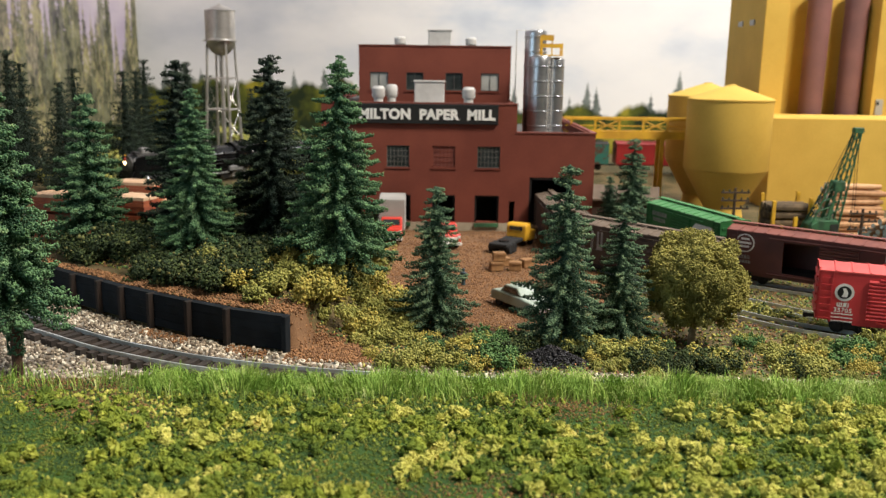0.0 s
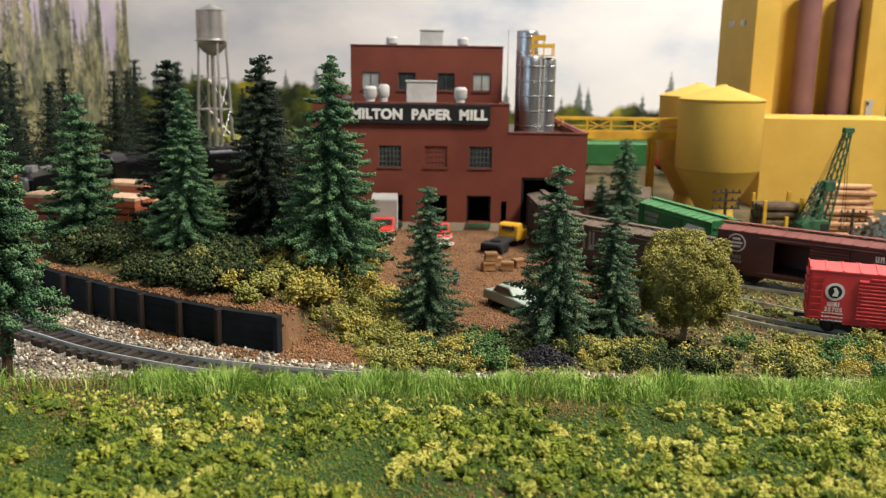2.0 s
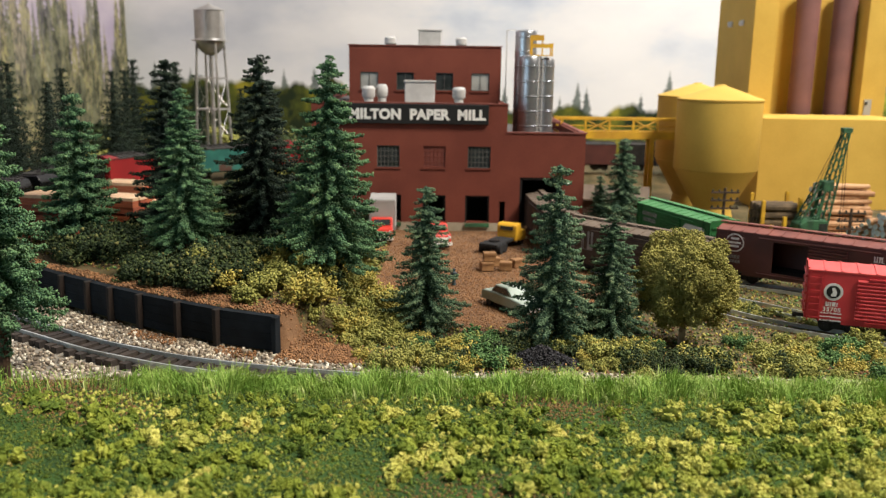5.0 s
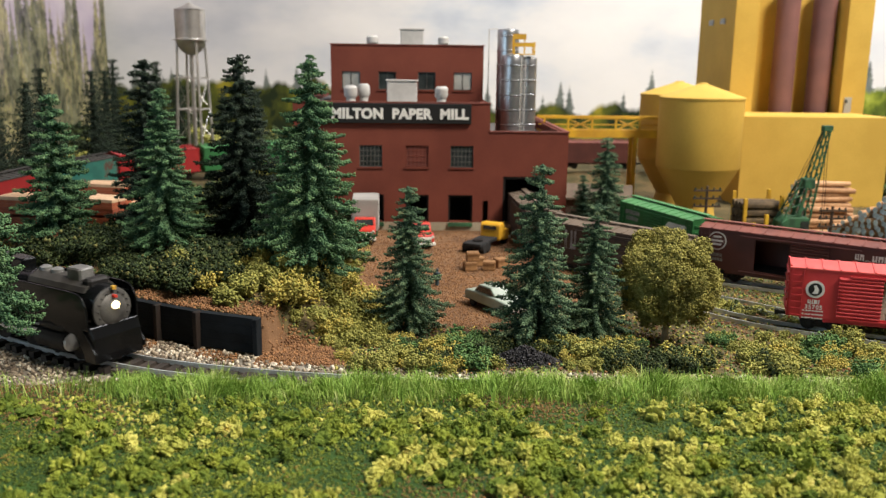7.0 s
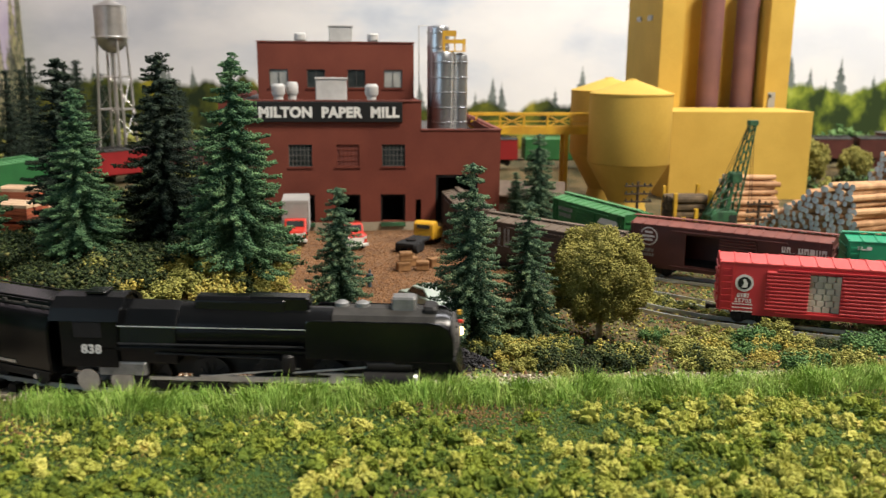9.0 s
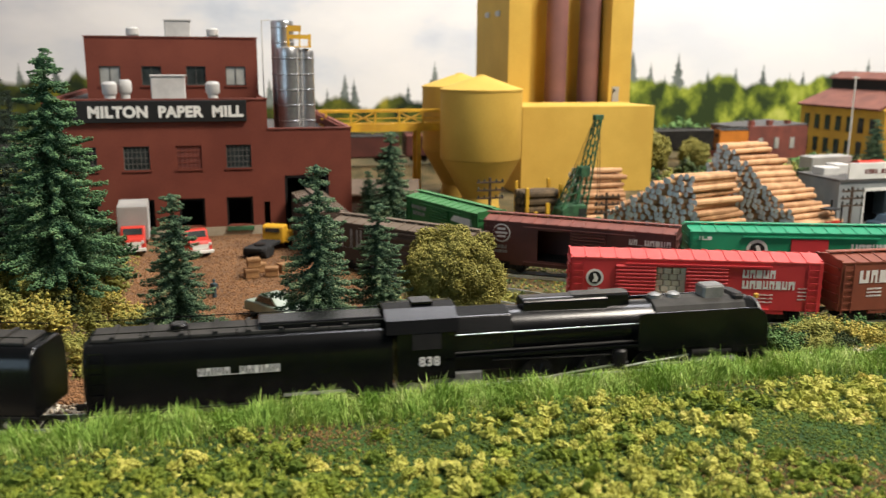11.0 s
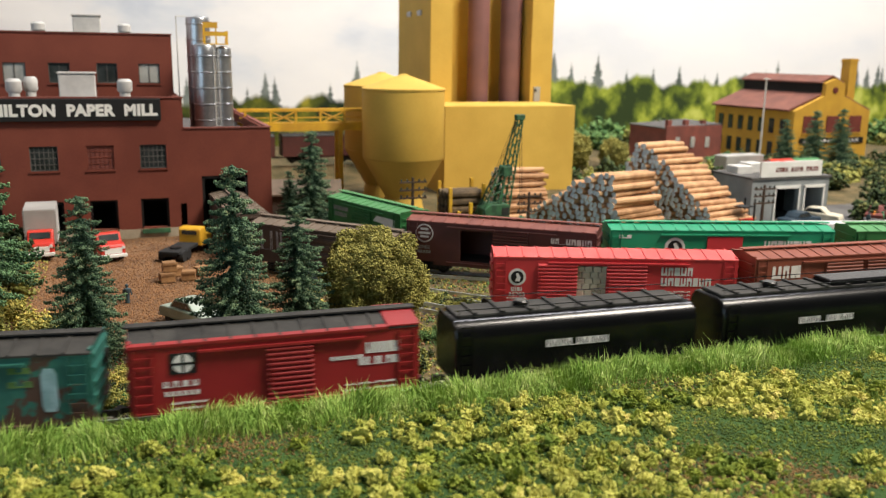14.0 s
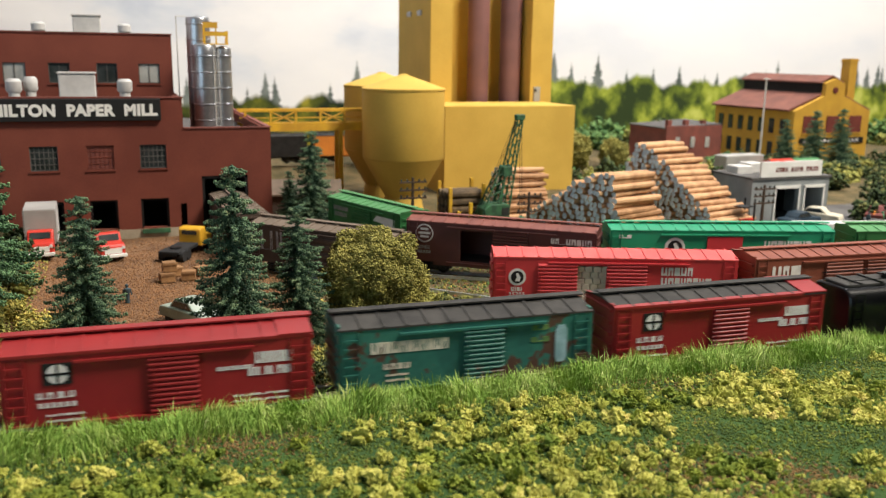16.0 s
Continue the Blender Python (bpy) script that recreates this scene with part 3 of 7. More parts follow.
    sky = over(math_node("MINIMUM", math_node("MAXIMUM", math_node("MULTIPLY_ADD", xyz.outputs["X"], -3.0, 0.1), 0.0), 0.8), sky, grey)
    low = ramp(math_node("MULTIPLY", z, 6), [(0.2, (0.80, 0.80, 0.80)), (1.0, (0.74, 0.75, 0.78))])
    sky = over(math_node("MULTIPLY", math_node("SUBTRACT", 1, math_node("MINIMUM", math_node("MULTIPLY", z, 7), 1)), 0.7), sky, low)
    leaf = noise_at(1, 1, 0.8, 55, 6)
    big = noise_at(1, 1, 0.6, 22, 3)
    vor = n.new("ShaderNodeTexVoronoi")
    vor.inputs["Scale"].default_value = 24
    vor.inputs["Randomness"].default_value = 1.0
    ln(tc.outputs["Object"], vor.inputs["Vector"])
    tone = math_node("MULTIPLY_ADD", big, 0.4, math_node("MULTIPLY_ADD", leaf, 0.55, math_node("MULTIPLY_ADD", vor.outputs["Distance"], -0.25, 0.14)))
    wood = ramp(tone, [(0.40, (0.035, 0.055, 0.02)), (0.49, (0.15, 0.20, 0.03)), (0.56, (0.34, 0.40, 0.055)), (0.66, (0.55, 0.58, 0.13))])
    dusk = ramp(tone, [(0.40, (0.02, 0.03, 0.014)), (0.52, (0.10, 0.115, 0.02)), (0.62, (0.30, 0.26, 0.03)), (0.75, (0.36, 0.34, 0.06))])
    east = math_node("MINIMUM", math_node("MAXIMUM", math_node("MULTIPLY_ADD", xyz.outputs["X"], 4.0, -1.0), 0), 1)
    wood = over(east, dusk, wood)
    west = math_node("MINIMUM", math_node("MAXIMUM", math_node("MULTIPLY", xyz.outputs["X"], -8.0), 0), 1)
    rise = math_node("MULTIPLY_ADD", west, 0.026, math_node("MULTIPLY_ADD", east, 0.026, 0.02))
    top = math_node("ADD", rise, math_node("MULTIPLY_ADD", noise_at(1, 1, 0.0, 26, 4), 0.05, -0.012))
    fir = ramp(leaf, [(0.3, (0.10, 0.12, 0.11)), (0.7, (0.24, 0.27, 0.25))])
    above = math_node("SUBTRACT", z, rise)
    m2 = math_node("MAXIMUM", firs(xyz.outputs["X"], above, 30, 0.0, 0.0, 0.062, 0.35, 0.22, 500), firs(xyz.outputs["X"], above, 47, 0.4, 0.0, 0.05, 0.3, 0.22, 500))
    m1 = math_node("MINIMUM", math_node("MAXIMUM", math_node("MULTIPLY", math_node("SUBTRACT", top, z), 150), 0), 1)
    ln(over(m1, over(m2, sky, fir), wood), b.inputs["Base Color"])
    return mat


solid("backdrop", Geo().box(-37, 170, 106, 108, -6, 45), painted("painted_sky_and_woods", False), "painted backdrop board of cloudy sky over leafy woods", "backdrop", kind="structure")
solid("backdrop", Geo().box(-39, -37, 42, 108, -6, 45), painted("painted_conifers", True), "painted backdrop board of tall conifers under mauve sky", "backdrop", kind="structure")
solid("fascia", Geo().box(-60, 150, 3.6, 5.0, -14, -0.3), M["plaster"], "plain front board of the layout bench", "bench edge", kind="structure")
solid("room_floor", Geo().box(-250, 300, -280, 130, -122, -112), M["plaster"], "plain room floor", "floor", kind="structure")
solid("ceiling", Geo().box(-250, 300, -280, 130, 135, 140), M["plaster"], "plain white ceiling", "ceiling", kind="structure")
for nm, b in (("wall_south", (-250, 300, -290, -280)), ("wall_north", (-250, 300, 120, 130)), ("wall_west", (-260, -250, -290, 130)), ("wall_east", (300, 310, -290, 130))):
    solid(nm, Geo().box(*b, -112, 135), M["plaster"], "plain painted room wall", "wall", kind="structure")


# ---- track ----
def side_line(line, off):
    d = np.gradient(line, axis=0)
    d /= np.hypot(*d.T)[:, None]
    return line + off * np.c_[-d[:, 1], d[:, 0]]


def rail_geo(line, z, off):
    g = Geo()
    a, b = side_line(line, off - 0.033), side_line(line, off + 0.033)
    n = len(line)
    g.v = [(*p, z - 0.15) for p in a] + [(*p, z) for p in a] + [(*p, z) for p in b] + [(*p, z - 0.15) for p in b]
    for i in range(n - 1):
        g.f += [(k * n + i, k * n + i + 1, (k + 1) * n + i + 1, (k + 1) * n + i) for k in range(3)]
    return g


def track(name, line, z, label, x0, x1, tie_max=300, sink=0.0):
    ob = thing(name, at(0, 0, 0), label, "track", kind="structure")
    line = line[(line[:, 0] > x0) & (line[:, 0] < x1)]
    for off in (-0.45, 0.45):
        part("rail", rail_geo(line, z, off), M["rail"], ob)
    me = Geo().box(-0.14, 0.14, -0.78, 0.78, z - 0.34, z - 0.11 - sink).mesh("tie", M["tie"])
    arc = np.concatenate([[0], np.cumsum(np.hypot(*np.diff(line, axis=0).T))])
    spots = np.arange(0.2, arc[-1], 0.5)[:tie_max]
    for s in spots:
        i = min(np.searchsorted(arc, s), len(line) - 2)
        d = line[i + 1] - line[i]
        part("tie", me, None, ob, m=at(line[i][0], line[i][1], 0.0, math.degrees(math.atan2(d[1], d[0])) + random.uniform(-2, 2)))
    return ob


# ---- retaining wall ----
wall = thing("retaining_wall", at(0, 0, 0), "curved retaining wall of black tarred planks with rusty posts", "retaining wall")
for i in range(len(WALL) - 1):
    (xa, ya), (xb, yb) = WALL[i], WALL[i + 1]
    ln_, ang = math.hypot(xb - xa, yb - ya), math.degrees(math.atan2(yb - ya, xb - xa))
    for k in range(4):
        part("plank", Geo().box(0.02, ln_ - 0.02, -0.22, 0.06 + 0.02 * random.random(), -1.32 + 0.305 * k, -1.03 + 0.305 * k + (0.0 if k < 3 else random.uniform(-0.02, 0.03))), M["tar"], wall, m=at(xa, ya, 0, ang))
    part("post", Geo().box(-0.09, 0.09, -0.04, 0.27, -1.4, -0.07, 0.02), M["rust_post" if i else "tar"], wall, "rusty upright post", m=at(xa, ya, 0, ang))


# ---- mill ----
def pierced(g, x0, x1, z0, z1, y0, y1, holes):
    """A wall in the x-z plane, one closed shell, with openings (xa, xb, za, zb) through it."""
    xs = sorted({x0, x1, *[v for h in holes for v in h[:2] if x0 < v < x1]})
    zs = sorted({z0, z1, *[v for h in holes for v in h[2:] if z0 < v < z1]})
    full = {(i, k) for i in range(len(xs) - 1) for k in range(len(zs) - 1) if not any(h[0] <= xs[i] and xs[i + 1] <= h[1] and h[2] <= zs[k] and zs[k + 1] <= h[3] for h in holes)}
    number, verts, faces = {}, [], []

    def vert(i, k, far):
        if (i, k, far) not in number:
            number[(i, k, far)] = len(verts)
            verts.append((xs[i], y1 if far else y0, zs[k]))
        return number[(i, k, far)]

    for i, k in sorted(full):
        faces.append([vert(i, k, 0), vert(i + 1, k, 0), vert(i + 1, k + 1, 0), vert(i, k + 1, 0)])
        faces.append([vert(i, k + 1, 1), vert(i + 1, k + 1, 1), vert(i + 1, k, 1), vert(i, k, 1)])
        for di, dk, a, b in ((-1, 0, (0, 1), (0, 0)), (1, 0, (1, 0), (1, 1)), (0, -1, (0, 0), (1, 0)), (0, 1, (1, 1), (0, 1))):
            if (i + di, k + dk) not in full:
                p, q = (i + a[0], k + a[1]), (i + b[0], k + b[1])
                faces.append([vert(*q, 0), vert(*p, 0), vert(*p, 1), vert(*q, 1)])
    return g.add(verts, faces)


def pane_window(parent, x0, x1, z0, z1, y, cols, rows, bar_mat, pane_mat, label):
    w = part("window", Geo().box(x0, x1, y + 0.12, y + 0.16, z0, z1), pane_mat, parent, label)
    g = Geo()
    for i in range(1, cols):
        x = x0 + (x1 - x0) * i / cols
        g.box(x - 0.02, x + 0.02, y + 0.07, y + 0.12, z0, z1)
    for i in range(1, rows):
        z = z0 + (z1 - z0) * i / rows
        g.box(x0, x1, y + 0.08, y + 0.12, z - 0.02, z + 0.02)
    for b in ((x0, x0 + 0.05, z0, z1), (x1 - 0.05, x1, z0, z1), (x0, x1, z0, z0 + 0.05), (x0, x1, z1 - 0.05, z1)):
        g.box(b[0], b[1], y + 0.06, y + 0.12, b[2], b[3])
    part("frame", g, bar_mat, w)
    part("sill", Geo().box(x0 - 0.08, x1 + 0.08, y - 0.08, y + 0.1, z0 - 0.1, z0), M["brick"], w)
    return w


GL = -2.4
mill = thing("paper_mill", at(0, 0, 0), "three-storey red-brown brick mill with black sign and dock doors", "factory")
win = [(-6.5, -5.05), (-3.62, -2.2), (-0.74, 0.68), (2.07, 3.5)]
dock = [(-6.7, -5.2), (-3.8, -2.1), (-0.75, 0.72), (1.96, 3.5)]
holes = [(a, b, 2.0, 3.35) for a, b in win] + [(a, b, -1.45, 0.25) for a, b in dock] + [(5.4, 8.05, GL, 1.45), (4.15, 4.8, -1.5, -0.1)]
part("wall", pierced(Geo(), -7.7, 4.5, -1.5, 5.96, 54, 54.5, [h for h in holes if h[1] < 5]), M["brick"], mill)
part("wall", pierced(Geo(), 4.5, 9.45, GL, 4.22, 54, 54.5, [(5.4, 8.05, GL, 1.45)]), M["brick"], mill)
part("base_course", pierced(Geo(), -7.7, 4.5, GL, -1.5, 53.96, 54.5, []), M["concrete"], mill, "pale concrete base course")
part("wall", Geo().box(9.0, 9.45, 54.5, 72, GL, 4.22), M["brick"], mill)
part("wall", Geo().box(4.1, 4.5, 54.5, 72, 3.6, 5.96), M["brick"], mill)
part("wall", Geo().box(-7.7, -7.3, 54.5, 72, GL, 5.96), M["brick"], mill)
part("wall", Geo().box(-7.3, 9.0, 71.5, 72, GL, 3.6), M["brick"], mill)
part("roof", Geo().box(-7.3, 4.1, 54.5, 72, 5.5, 5.7), M["roof"], mill, "flat grey roof")
part("roof", Geo().box(4.5, 9.0, 54.5, 72, 3.4, 3.6), M["roof"], mill, "flat grey roof")
part("coping", Geo().box(-7.75, 4.55, 53.93, 54.2, 5.96, 6.04), M["brick2"], mill)
part("coping", Geo().box(4.5, 9.5, 53.93, 54.2, 4.22, 4.3), M["brick2"], mill)
part("coping", Geo().box(9.2, 9.5, 54.2, 72, 4.22, 4.3), M["brick2"], mill)
# black sheets behind doors and windows, the unlit interior put in as colour
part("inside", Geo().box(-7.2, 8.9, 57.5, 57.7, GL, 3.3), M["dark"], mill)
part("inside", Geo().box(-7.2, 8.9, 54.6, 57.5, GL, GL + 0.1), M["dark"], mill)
uw = [(-5.0, -3.8), (-2.6, -1.45), (0.0, 1.15), (2.35, 3.55)]
part("upper_wall", pierced(Geo(), -5.72, 4.3, 5.7, 9.5, 58, 58.4, [(a, b, 6.65, 7.8) for a, b in uw]), M["brick"], mill)
part("upper_wall", Geo().box(3.9, 4.3, 58.4, 66, 5.7, 9.5), M["brick"], mill)
part("upper_wall", Geo().box(-5.72, -5.3, 58.4, 66, 5.7, 9.5), M["brick"], mill)
part("upper_wall", Geo().box(-5.72, 4.3, 66, 66.4, 5.7, 9.5), M["brick"], mill)
part("upper_roof", Geo().box(-5.3, 3.9, 58.4, 66, 9.1, 9.25), M["roof"], mill)
part("coping", Geo().box(-5.77, 4.35, 57.93, 58.2, 9.5, 9.57), M["brick2"], mill)
for i, (a, b) in enumerate(win):
    pane_window(mill, a, b, 2.0, 3.35, 54, 6, 4, M["brick"] if i == 2 else M["roof"], M["brick2"] if i == 2 else M["glass"], "bricked-up window" if i == 2 else "dark multi-pane factory window")
for i, (a, b) in enumerate(uw):
    pane_window(mill, a, b, 6.65, 7.8, 58, 2, 1, M["roof"], M["pale_glass"] if i in (0, 3) else M["glass"], "upper window")
for a, b in dock:
    # black lining: the doorway's shade is in the colour
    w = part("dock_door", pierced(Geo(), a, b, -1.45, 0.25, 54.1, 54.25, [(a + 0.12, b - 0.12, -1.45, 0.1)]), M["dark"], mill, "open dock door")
    part("bumper", Geo().box(a, b, 53.8, 53.96, -1.75, -1.5), M["crane"], w)
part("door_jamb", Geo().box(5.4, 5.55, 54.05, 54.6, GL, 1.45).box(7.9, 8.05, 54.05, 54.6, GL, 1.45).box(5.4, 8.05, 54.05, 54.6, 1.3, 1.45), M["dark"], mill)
sign = part("sign_board", Geo().box(-6.85, 3.32, 53.75, 53.98, 4.72, 5.93), M["sign"], mill, "long black sign board with white letters", bevel=0.03)
letters("sign_letters", "MILTON  PAPER  MILL", 0.84, M["white"], sign, at(-1.08, 53.72, 5.03, 0, 90), 1.06, 0.045, 8.45)


def round_vent(x, y, z, r, h):
    v = thing("roof_vent", at(x, y, z), "pale grey round roof ventilator on the mill", "vent", "roof vents")
    part("neck", Geo().lathe([(r * 0.7, 0), (r * 0.7, h * 0.5)], seg=14), M["vent"], v, smooth=True)
    part("hood", Geo().lathe([(r * 0.8, h * 0.4), (r, h * 0.5), (r, h * 0.88), (r * 0.7, h), (0.01, h)], seg=14), M["vent"], v, smooth=True)


def box_unit(x0, x1, y, z, h):
    v = thing("roof_unit", at((x0 + x1) / 2, y, z), "pale grey box air handler on the mill roof", "air handler", "roof units")
    w = (x1 - x0) / 2
    part("casing", Geo().box(-w, w, -0.7, 0.7, 0.0, h, 0.05), M["vent"], v)
    part("cap", Geo().box(-w - 0.06, w + 0.06, -0.76, 0.76, h + 0.01, h + 0.08), M["vent"], v)


for x, y, z, r, h in ((-4.25, 55.6, 5.7, 0.42, 1.25), (-3.45, 56.2, 5.7, 0.38, 1.35), (1.5, 55.9, 5.7, 0.42, 1.25), (-3.1, 60, 9.25, 0.4, 0.9), (1.7, 60, 9.25, 0.38, 0.9)):
    round_vent(x, y, z, r, h)
box_unit(-1.95, -0.05, 55.8, 5.7, 1.55)
box_unit(-1.2, 0.35, 60.5, 9.25, 1.3)

# steel silos beside the mill's upper storey
for x, y, r, top, nm in ((5.95, 58.6, 0.72, 10.55, "tall"), (6.1, 56.8, 0.72, 8.9, "middle"), (7.2, 57.2, 0.52, 8.75, "short")):
    s = thing("steel_silo", at(x, y, 3.6), "%s ribbed galvanised steel silo on the annex roof" % nm, "silo", "roof silos")
    h = top - 3.6
    rings = [(r, 0)]
    k = 0.0
    while k + 0.9 < h:
        rings += [(r, k + 0.85), (r + 0.035, k + 0.88), (r + 0.035, k + 0.94), (r, k + 0.97)]
        k += 0.95
    part("shell", Geo().lathe(rings + [(r, h), (r * 0.95, h + 0.05), (0.05, h + 0.16)], seg=24), M["steel"], s, smooth=True)
part("downpipe", Geo().rod((-1.3, -0.4, 0), (-1.3, -0.4, 7.0), 0.035, seg=6).rod((-1.3, -0.4, 7.0), (-0.7, 0, 7.05), 0.035, seg=6), M["vent"], bpy.data.objects["steel_silo"])
lad = thing("silo_ladder", at(6.72, 56.15, 3.6), "thin grey steel ladder up the silos", "ladder")
for x in (-0.14, 0.14):
    part("stile", Geo().box(x - 0.025, x + 0.025, 0, 0.05, 0, 5.2), M["vent"], lad)
me = Geo().box(-0.14, 0.14, 0.01, 0.045, -0.02, 0.02).mesh("rung", M["vent"])
for i in range(22):
    part("rung", me, None, lad, m=at(0, 0, 0.15 + 0.23 * i))
cage = thing("silo_platform", at(6.6, 57.0, 8.98), "yellow safety platform on top of the silos", "platform")
part("deck", Geo().box(-0.5, 0.9, -0.5, 0.5, 0, 0.06), M["gantry"], cage)
for x, y in ((-0.45, -0.45), (0.2, -0.45), (0.85, -0.45), (0.85, 0.4), (-0.45, 0.4)):
    part("post", Geo().box(x - 0.04, x + 0.04, y - 0.04, y + 0.04, 0.06, 0.8 + 0.5 * (x < 0.5)), M["gantry"], cage)
part("rail_bar", Geo().box(-0.5, 0.9, -0.5, -0.42, 0.5, 0.75).box(-0.5, 0.3, -0.5, -0.42, 0.95, 1.3), M["gantry"], cage)

# ---- yellow pulp works ----
blk = thing("yellow_works", at(0, 0, 0), "tall yellow pulp works with low block and two plum stacks", "factory")
part("low_block", Geo().box(24.95, 36.45, 66, 72, GL, 4.7), M["yellow"], blk, bevel=0.04)
part("tower_left", Geo().box(25.8, 27.75, 72.02, 81, GL, 14.4), M["yellow"], blk, bevel=0.04)
part("tower_right", Geo().box(35.15, 37.25, 72.02, 81, GL, 14.4), M["yellow"], blk, bevel=0.04)
part("tower_back", Geo().box(27.75, 35.15, 75.2, 81, GL, 14.4), M["yellow"], blk)
for x in (30.95, 34.05):
    part("flue_pipe", Geo().lathe([(0.95, 2.0), (0.95, 14.5), (0.85, 14.5), (0.85, 14.4)], x, 74.0, 24), M["plum"], blk, "plum painted stack pipe", smooth=True)
d = part("door", Geo().box(35.5, 36.1, 71.9, 72.02, 4.72, 6.0), M["grey"], blk, "small grey steel door")
part("lamp_box", Geo().box(35.55, 35.7, 71.8, 71.9, 5.55, 5.8), M["dark"], d)
for y in (74.3, 77.2):
    part("window", Geo().box(25.72, 25.8, y, y + 1.1, 11.9, 12.35), M["pale_glass"], blk)


def hopper(x, y, label):
    h = thing("storage_hopper", at(x, y, GL), label, "hopper", "yellow hoppers")
    part("drum", Geo().lathe([(2.85, 3.85), (2.88, 3.9), (2.88, 8.55), (2.93, 8.58), (2.93, 8.66), (2.88, 8.68)], seg=48), M["yellow"], h, smooth=True)
    part("roof_cone", Geo().lathe([(2.94, 8.69), (0.35, 9.58), (0.3, 9.66), (0.02, 9.68)], seg=48), M["yellow"], h, smooth=True)
    part("cone", Geo().lathe([(1.3, 1.1), (2.86, 3.83)], seg=48), M["yellow"], h, smooth=True)
    part("foot", Geo().lathe([(1.5, 0), (1.32, 1.06), (1.32, 1.1)], seg=30), M["yellow"], h, smooth=True)


hopper(19.8, 60.5, "yellow conical-bottomed hopper with cone roof")
hopper(20.05, 66.8, "yellow hopper standing behind its twin")

br = thing("conveyor_bridge", at(0, 0, 0), "yellow lattice conveyor bridge between mill and hoppers", "conveyor bridge")
part("lower_chord", Geo().box(8.8, 20, 63.0, 63.2, 3.2, 3.75).box(8.8, 20, 64.2, 64.4, 3.2, 3.75), M["gantry"], br)
part("deck", Geo().box(8.8, 20, 63.2, 64.2, 3.3, 3.5), M["roof"], br)
part("upper_chord", Geo().box(8.8, 20, 63.0, 63.16, 4.55, 4.72).box(8.8, 20, 64.24, 64.4, 4.55, 4.72), M["gantry"], br)
part("mid_rail", Geo().box(8.8, 20, 63.04, 63.12, 4.1, 4.18), M["gantry"], br)
for i in range(7):
    x = 9.2 + 1.75 * i
    part("post", Geo().box(x - 0.07, x + 0.07, 63.02, 63.16, 3.75, 4.55), M["gantry"], br)
    if i % 2:
        part("strut", Geo().rod((x, 63.08, 3.75), (x + 1.75, 63.08, 4.55), 0.06), M["gantry"], br)
        part("strut", Geo().rod((x, 63.1, 4.55), (x + 1.75, 63.1, 3.75), 0.06), M["gantry"], br)
for y in (63.02, 64.16):
    part("leg", Geo().box(15.75, 16.05, y, y + 0.22, GL, 3.2), M["gantry"], br)

# ---- water tower ----
wt = thing("water_tower", at(-20.4, 80, -1.2), "silver water tower on four braced legs", "water tower")
part("tank", Geo().lathe([(0.25, 10.0), (0.8, 10.3), (1.2, 10.8), (1.34, 11.3), (1.34, 11.35), (1.38, 11.4), (1.34, 11.45), (1.34, 13.95)], seg=28), M["tank"], wt, smooth=True)
part("roof_cone", Geo().lathe([(1.42, 13.95), (0.1, 14.5), (0.03, 14.6)], seg=28), M["tank"], wt, smooth=True)
part("balcony", Geo().lathe([(1.36, 11.28), (1.62, 11.28), (1.62, 11.34), (1.36, 11.34)], seg=28), M["tank"], wt, smooth=True)
part("riser", Geo().rod((0, 0, 0), (0, 0, 10.1), 0.2, seg=10), M["tank"], wt)
foot = [(1.75 * math.cos(a), 1.75 * math.sin(a)) for a in (0.6, 2.17, 3.74, 5.31)]
for k, (x, y) in enumerate(foot):
    part("leg", Geo().rod((x, y, 0), (x * 0.72, y * 0.72, 11.3), 0.13, 0.11), M["tank"], wt)
    x2, y2 = foot[(k + 1) % 4]
    for za, zb in ((2.5, 5.2), (5.2, 8.0)):
        f = lambda z: 1 - 0.28 * z / 11.3
        part("girt", Geo().rod((x * f(zb), y * f(zb), zb), (x2 * f(zb), y2 * f(zb), zb), 0.07), M["tank"], wt)
        part("brace", Geo().rod((x * f(za), y * f(za), za), (x2 * f(zb), y2 * f(zb), zb), 0.025, seg=4), M["tank"], wt)


# ---- rolling stock; x runs along the car, the rail top is at 0 ----
def wheelset(parent, x, r, mat, gauge=0.45):
    w = part("wheelset", Geo().lathe([(0.05, -0.5), (r + 0.06, -gauge - 0.04), (r + 0.06, -gauge + 0.02), (r, -gauge + 0.03), (r, -gauge + 0.1), (0.06, -gauge + 0.11), (0.06, gauge - 0.11), (r, gauge - 0.1), (r, gauge - 0.03), (r + 0.06, gauge - 0.02), (r + 0.06, gauge + 0.04), (0.05, 0.5)], x, r, 18, "y"), mat, parent, smooth=True)
    return w


def bogie(parent, x):
    t = part("truck", Geo().box(x - 0.62, x + 0.62, -0.62, -0.54, 0.2, 0.36, 0.02).box(x - 0.62, x + 0.62, 0.54, 0.62, 0.2, 0.36, 0.02).box(x - 0.22, x + 0.22, -0.64, 0.64, 0.12, 0.46, 0.03).box(x - 0.16, x + 0.16, -0.5, 0.5, 0.4, 0.62), M["gear"], parent)
    for dx in (-0.45, 0.45):
        part("axle_box", Geo().box(x + dx - 0.12, x + dx + 0.12, -0.68, -0.6, 0.15, 0.4, 0.03).box(x + dx - 0.12, x + dx + 0.12, 0.6, 0.68, 0.15, 0.4, 0.03), M["gear"], t)
        wheelset(t, x + dx, 0.26, M["gear"])
    return t


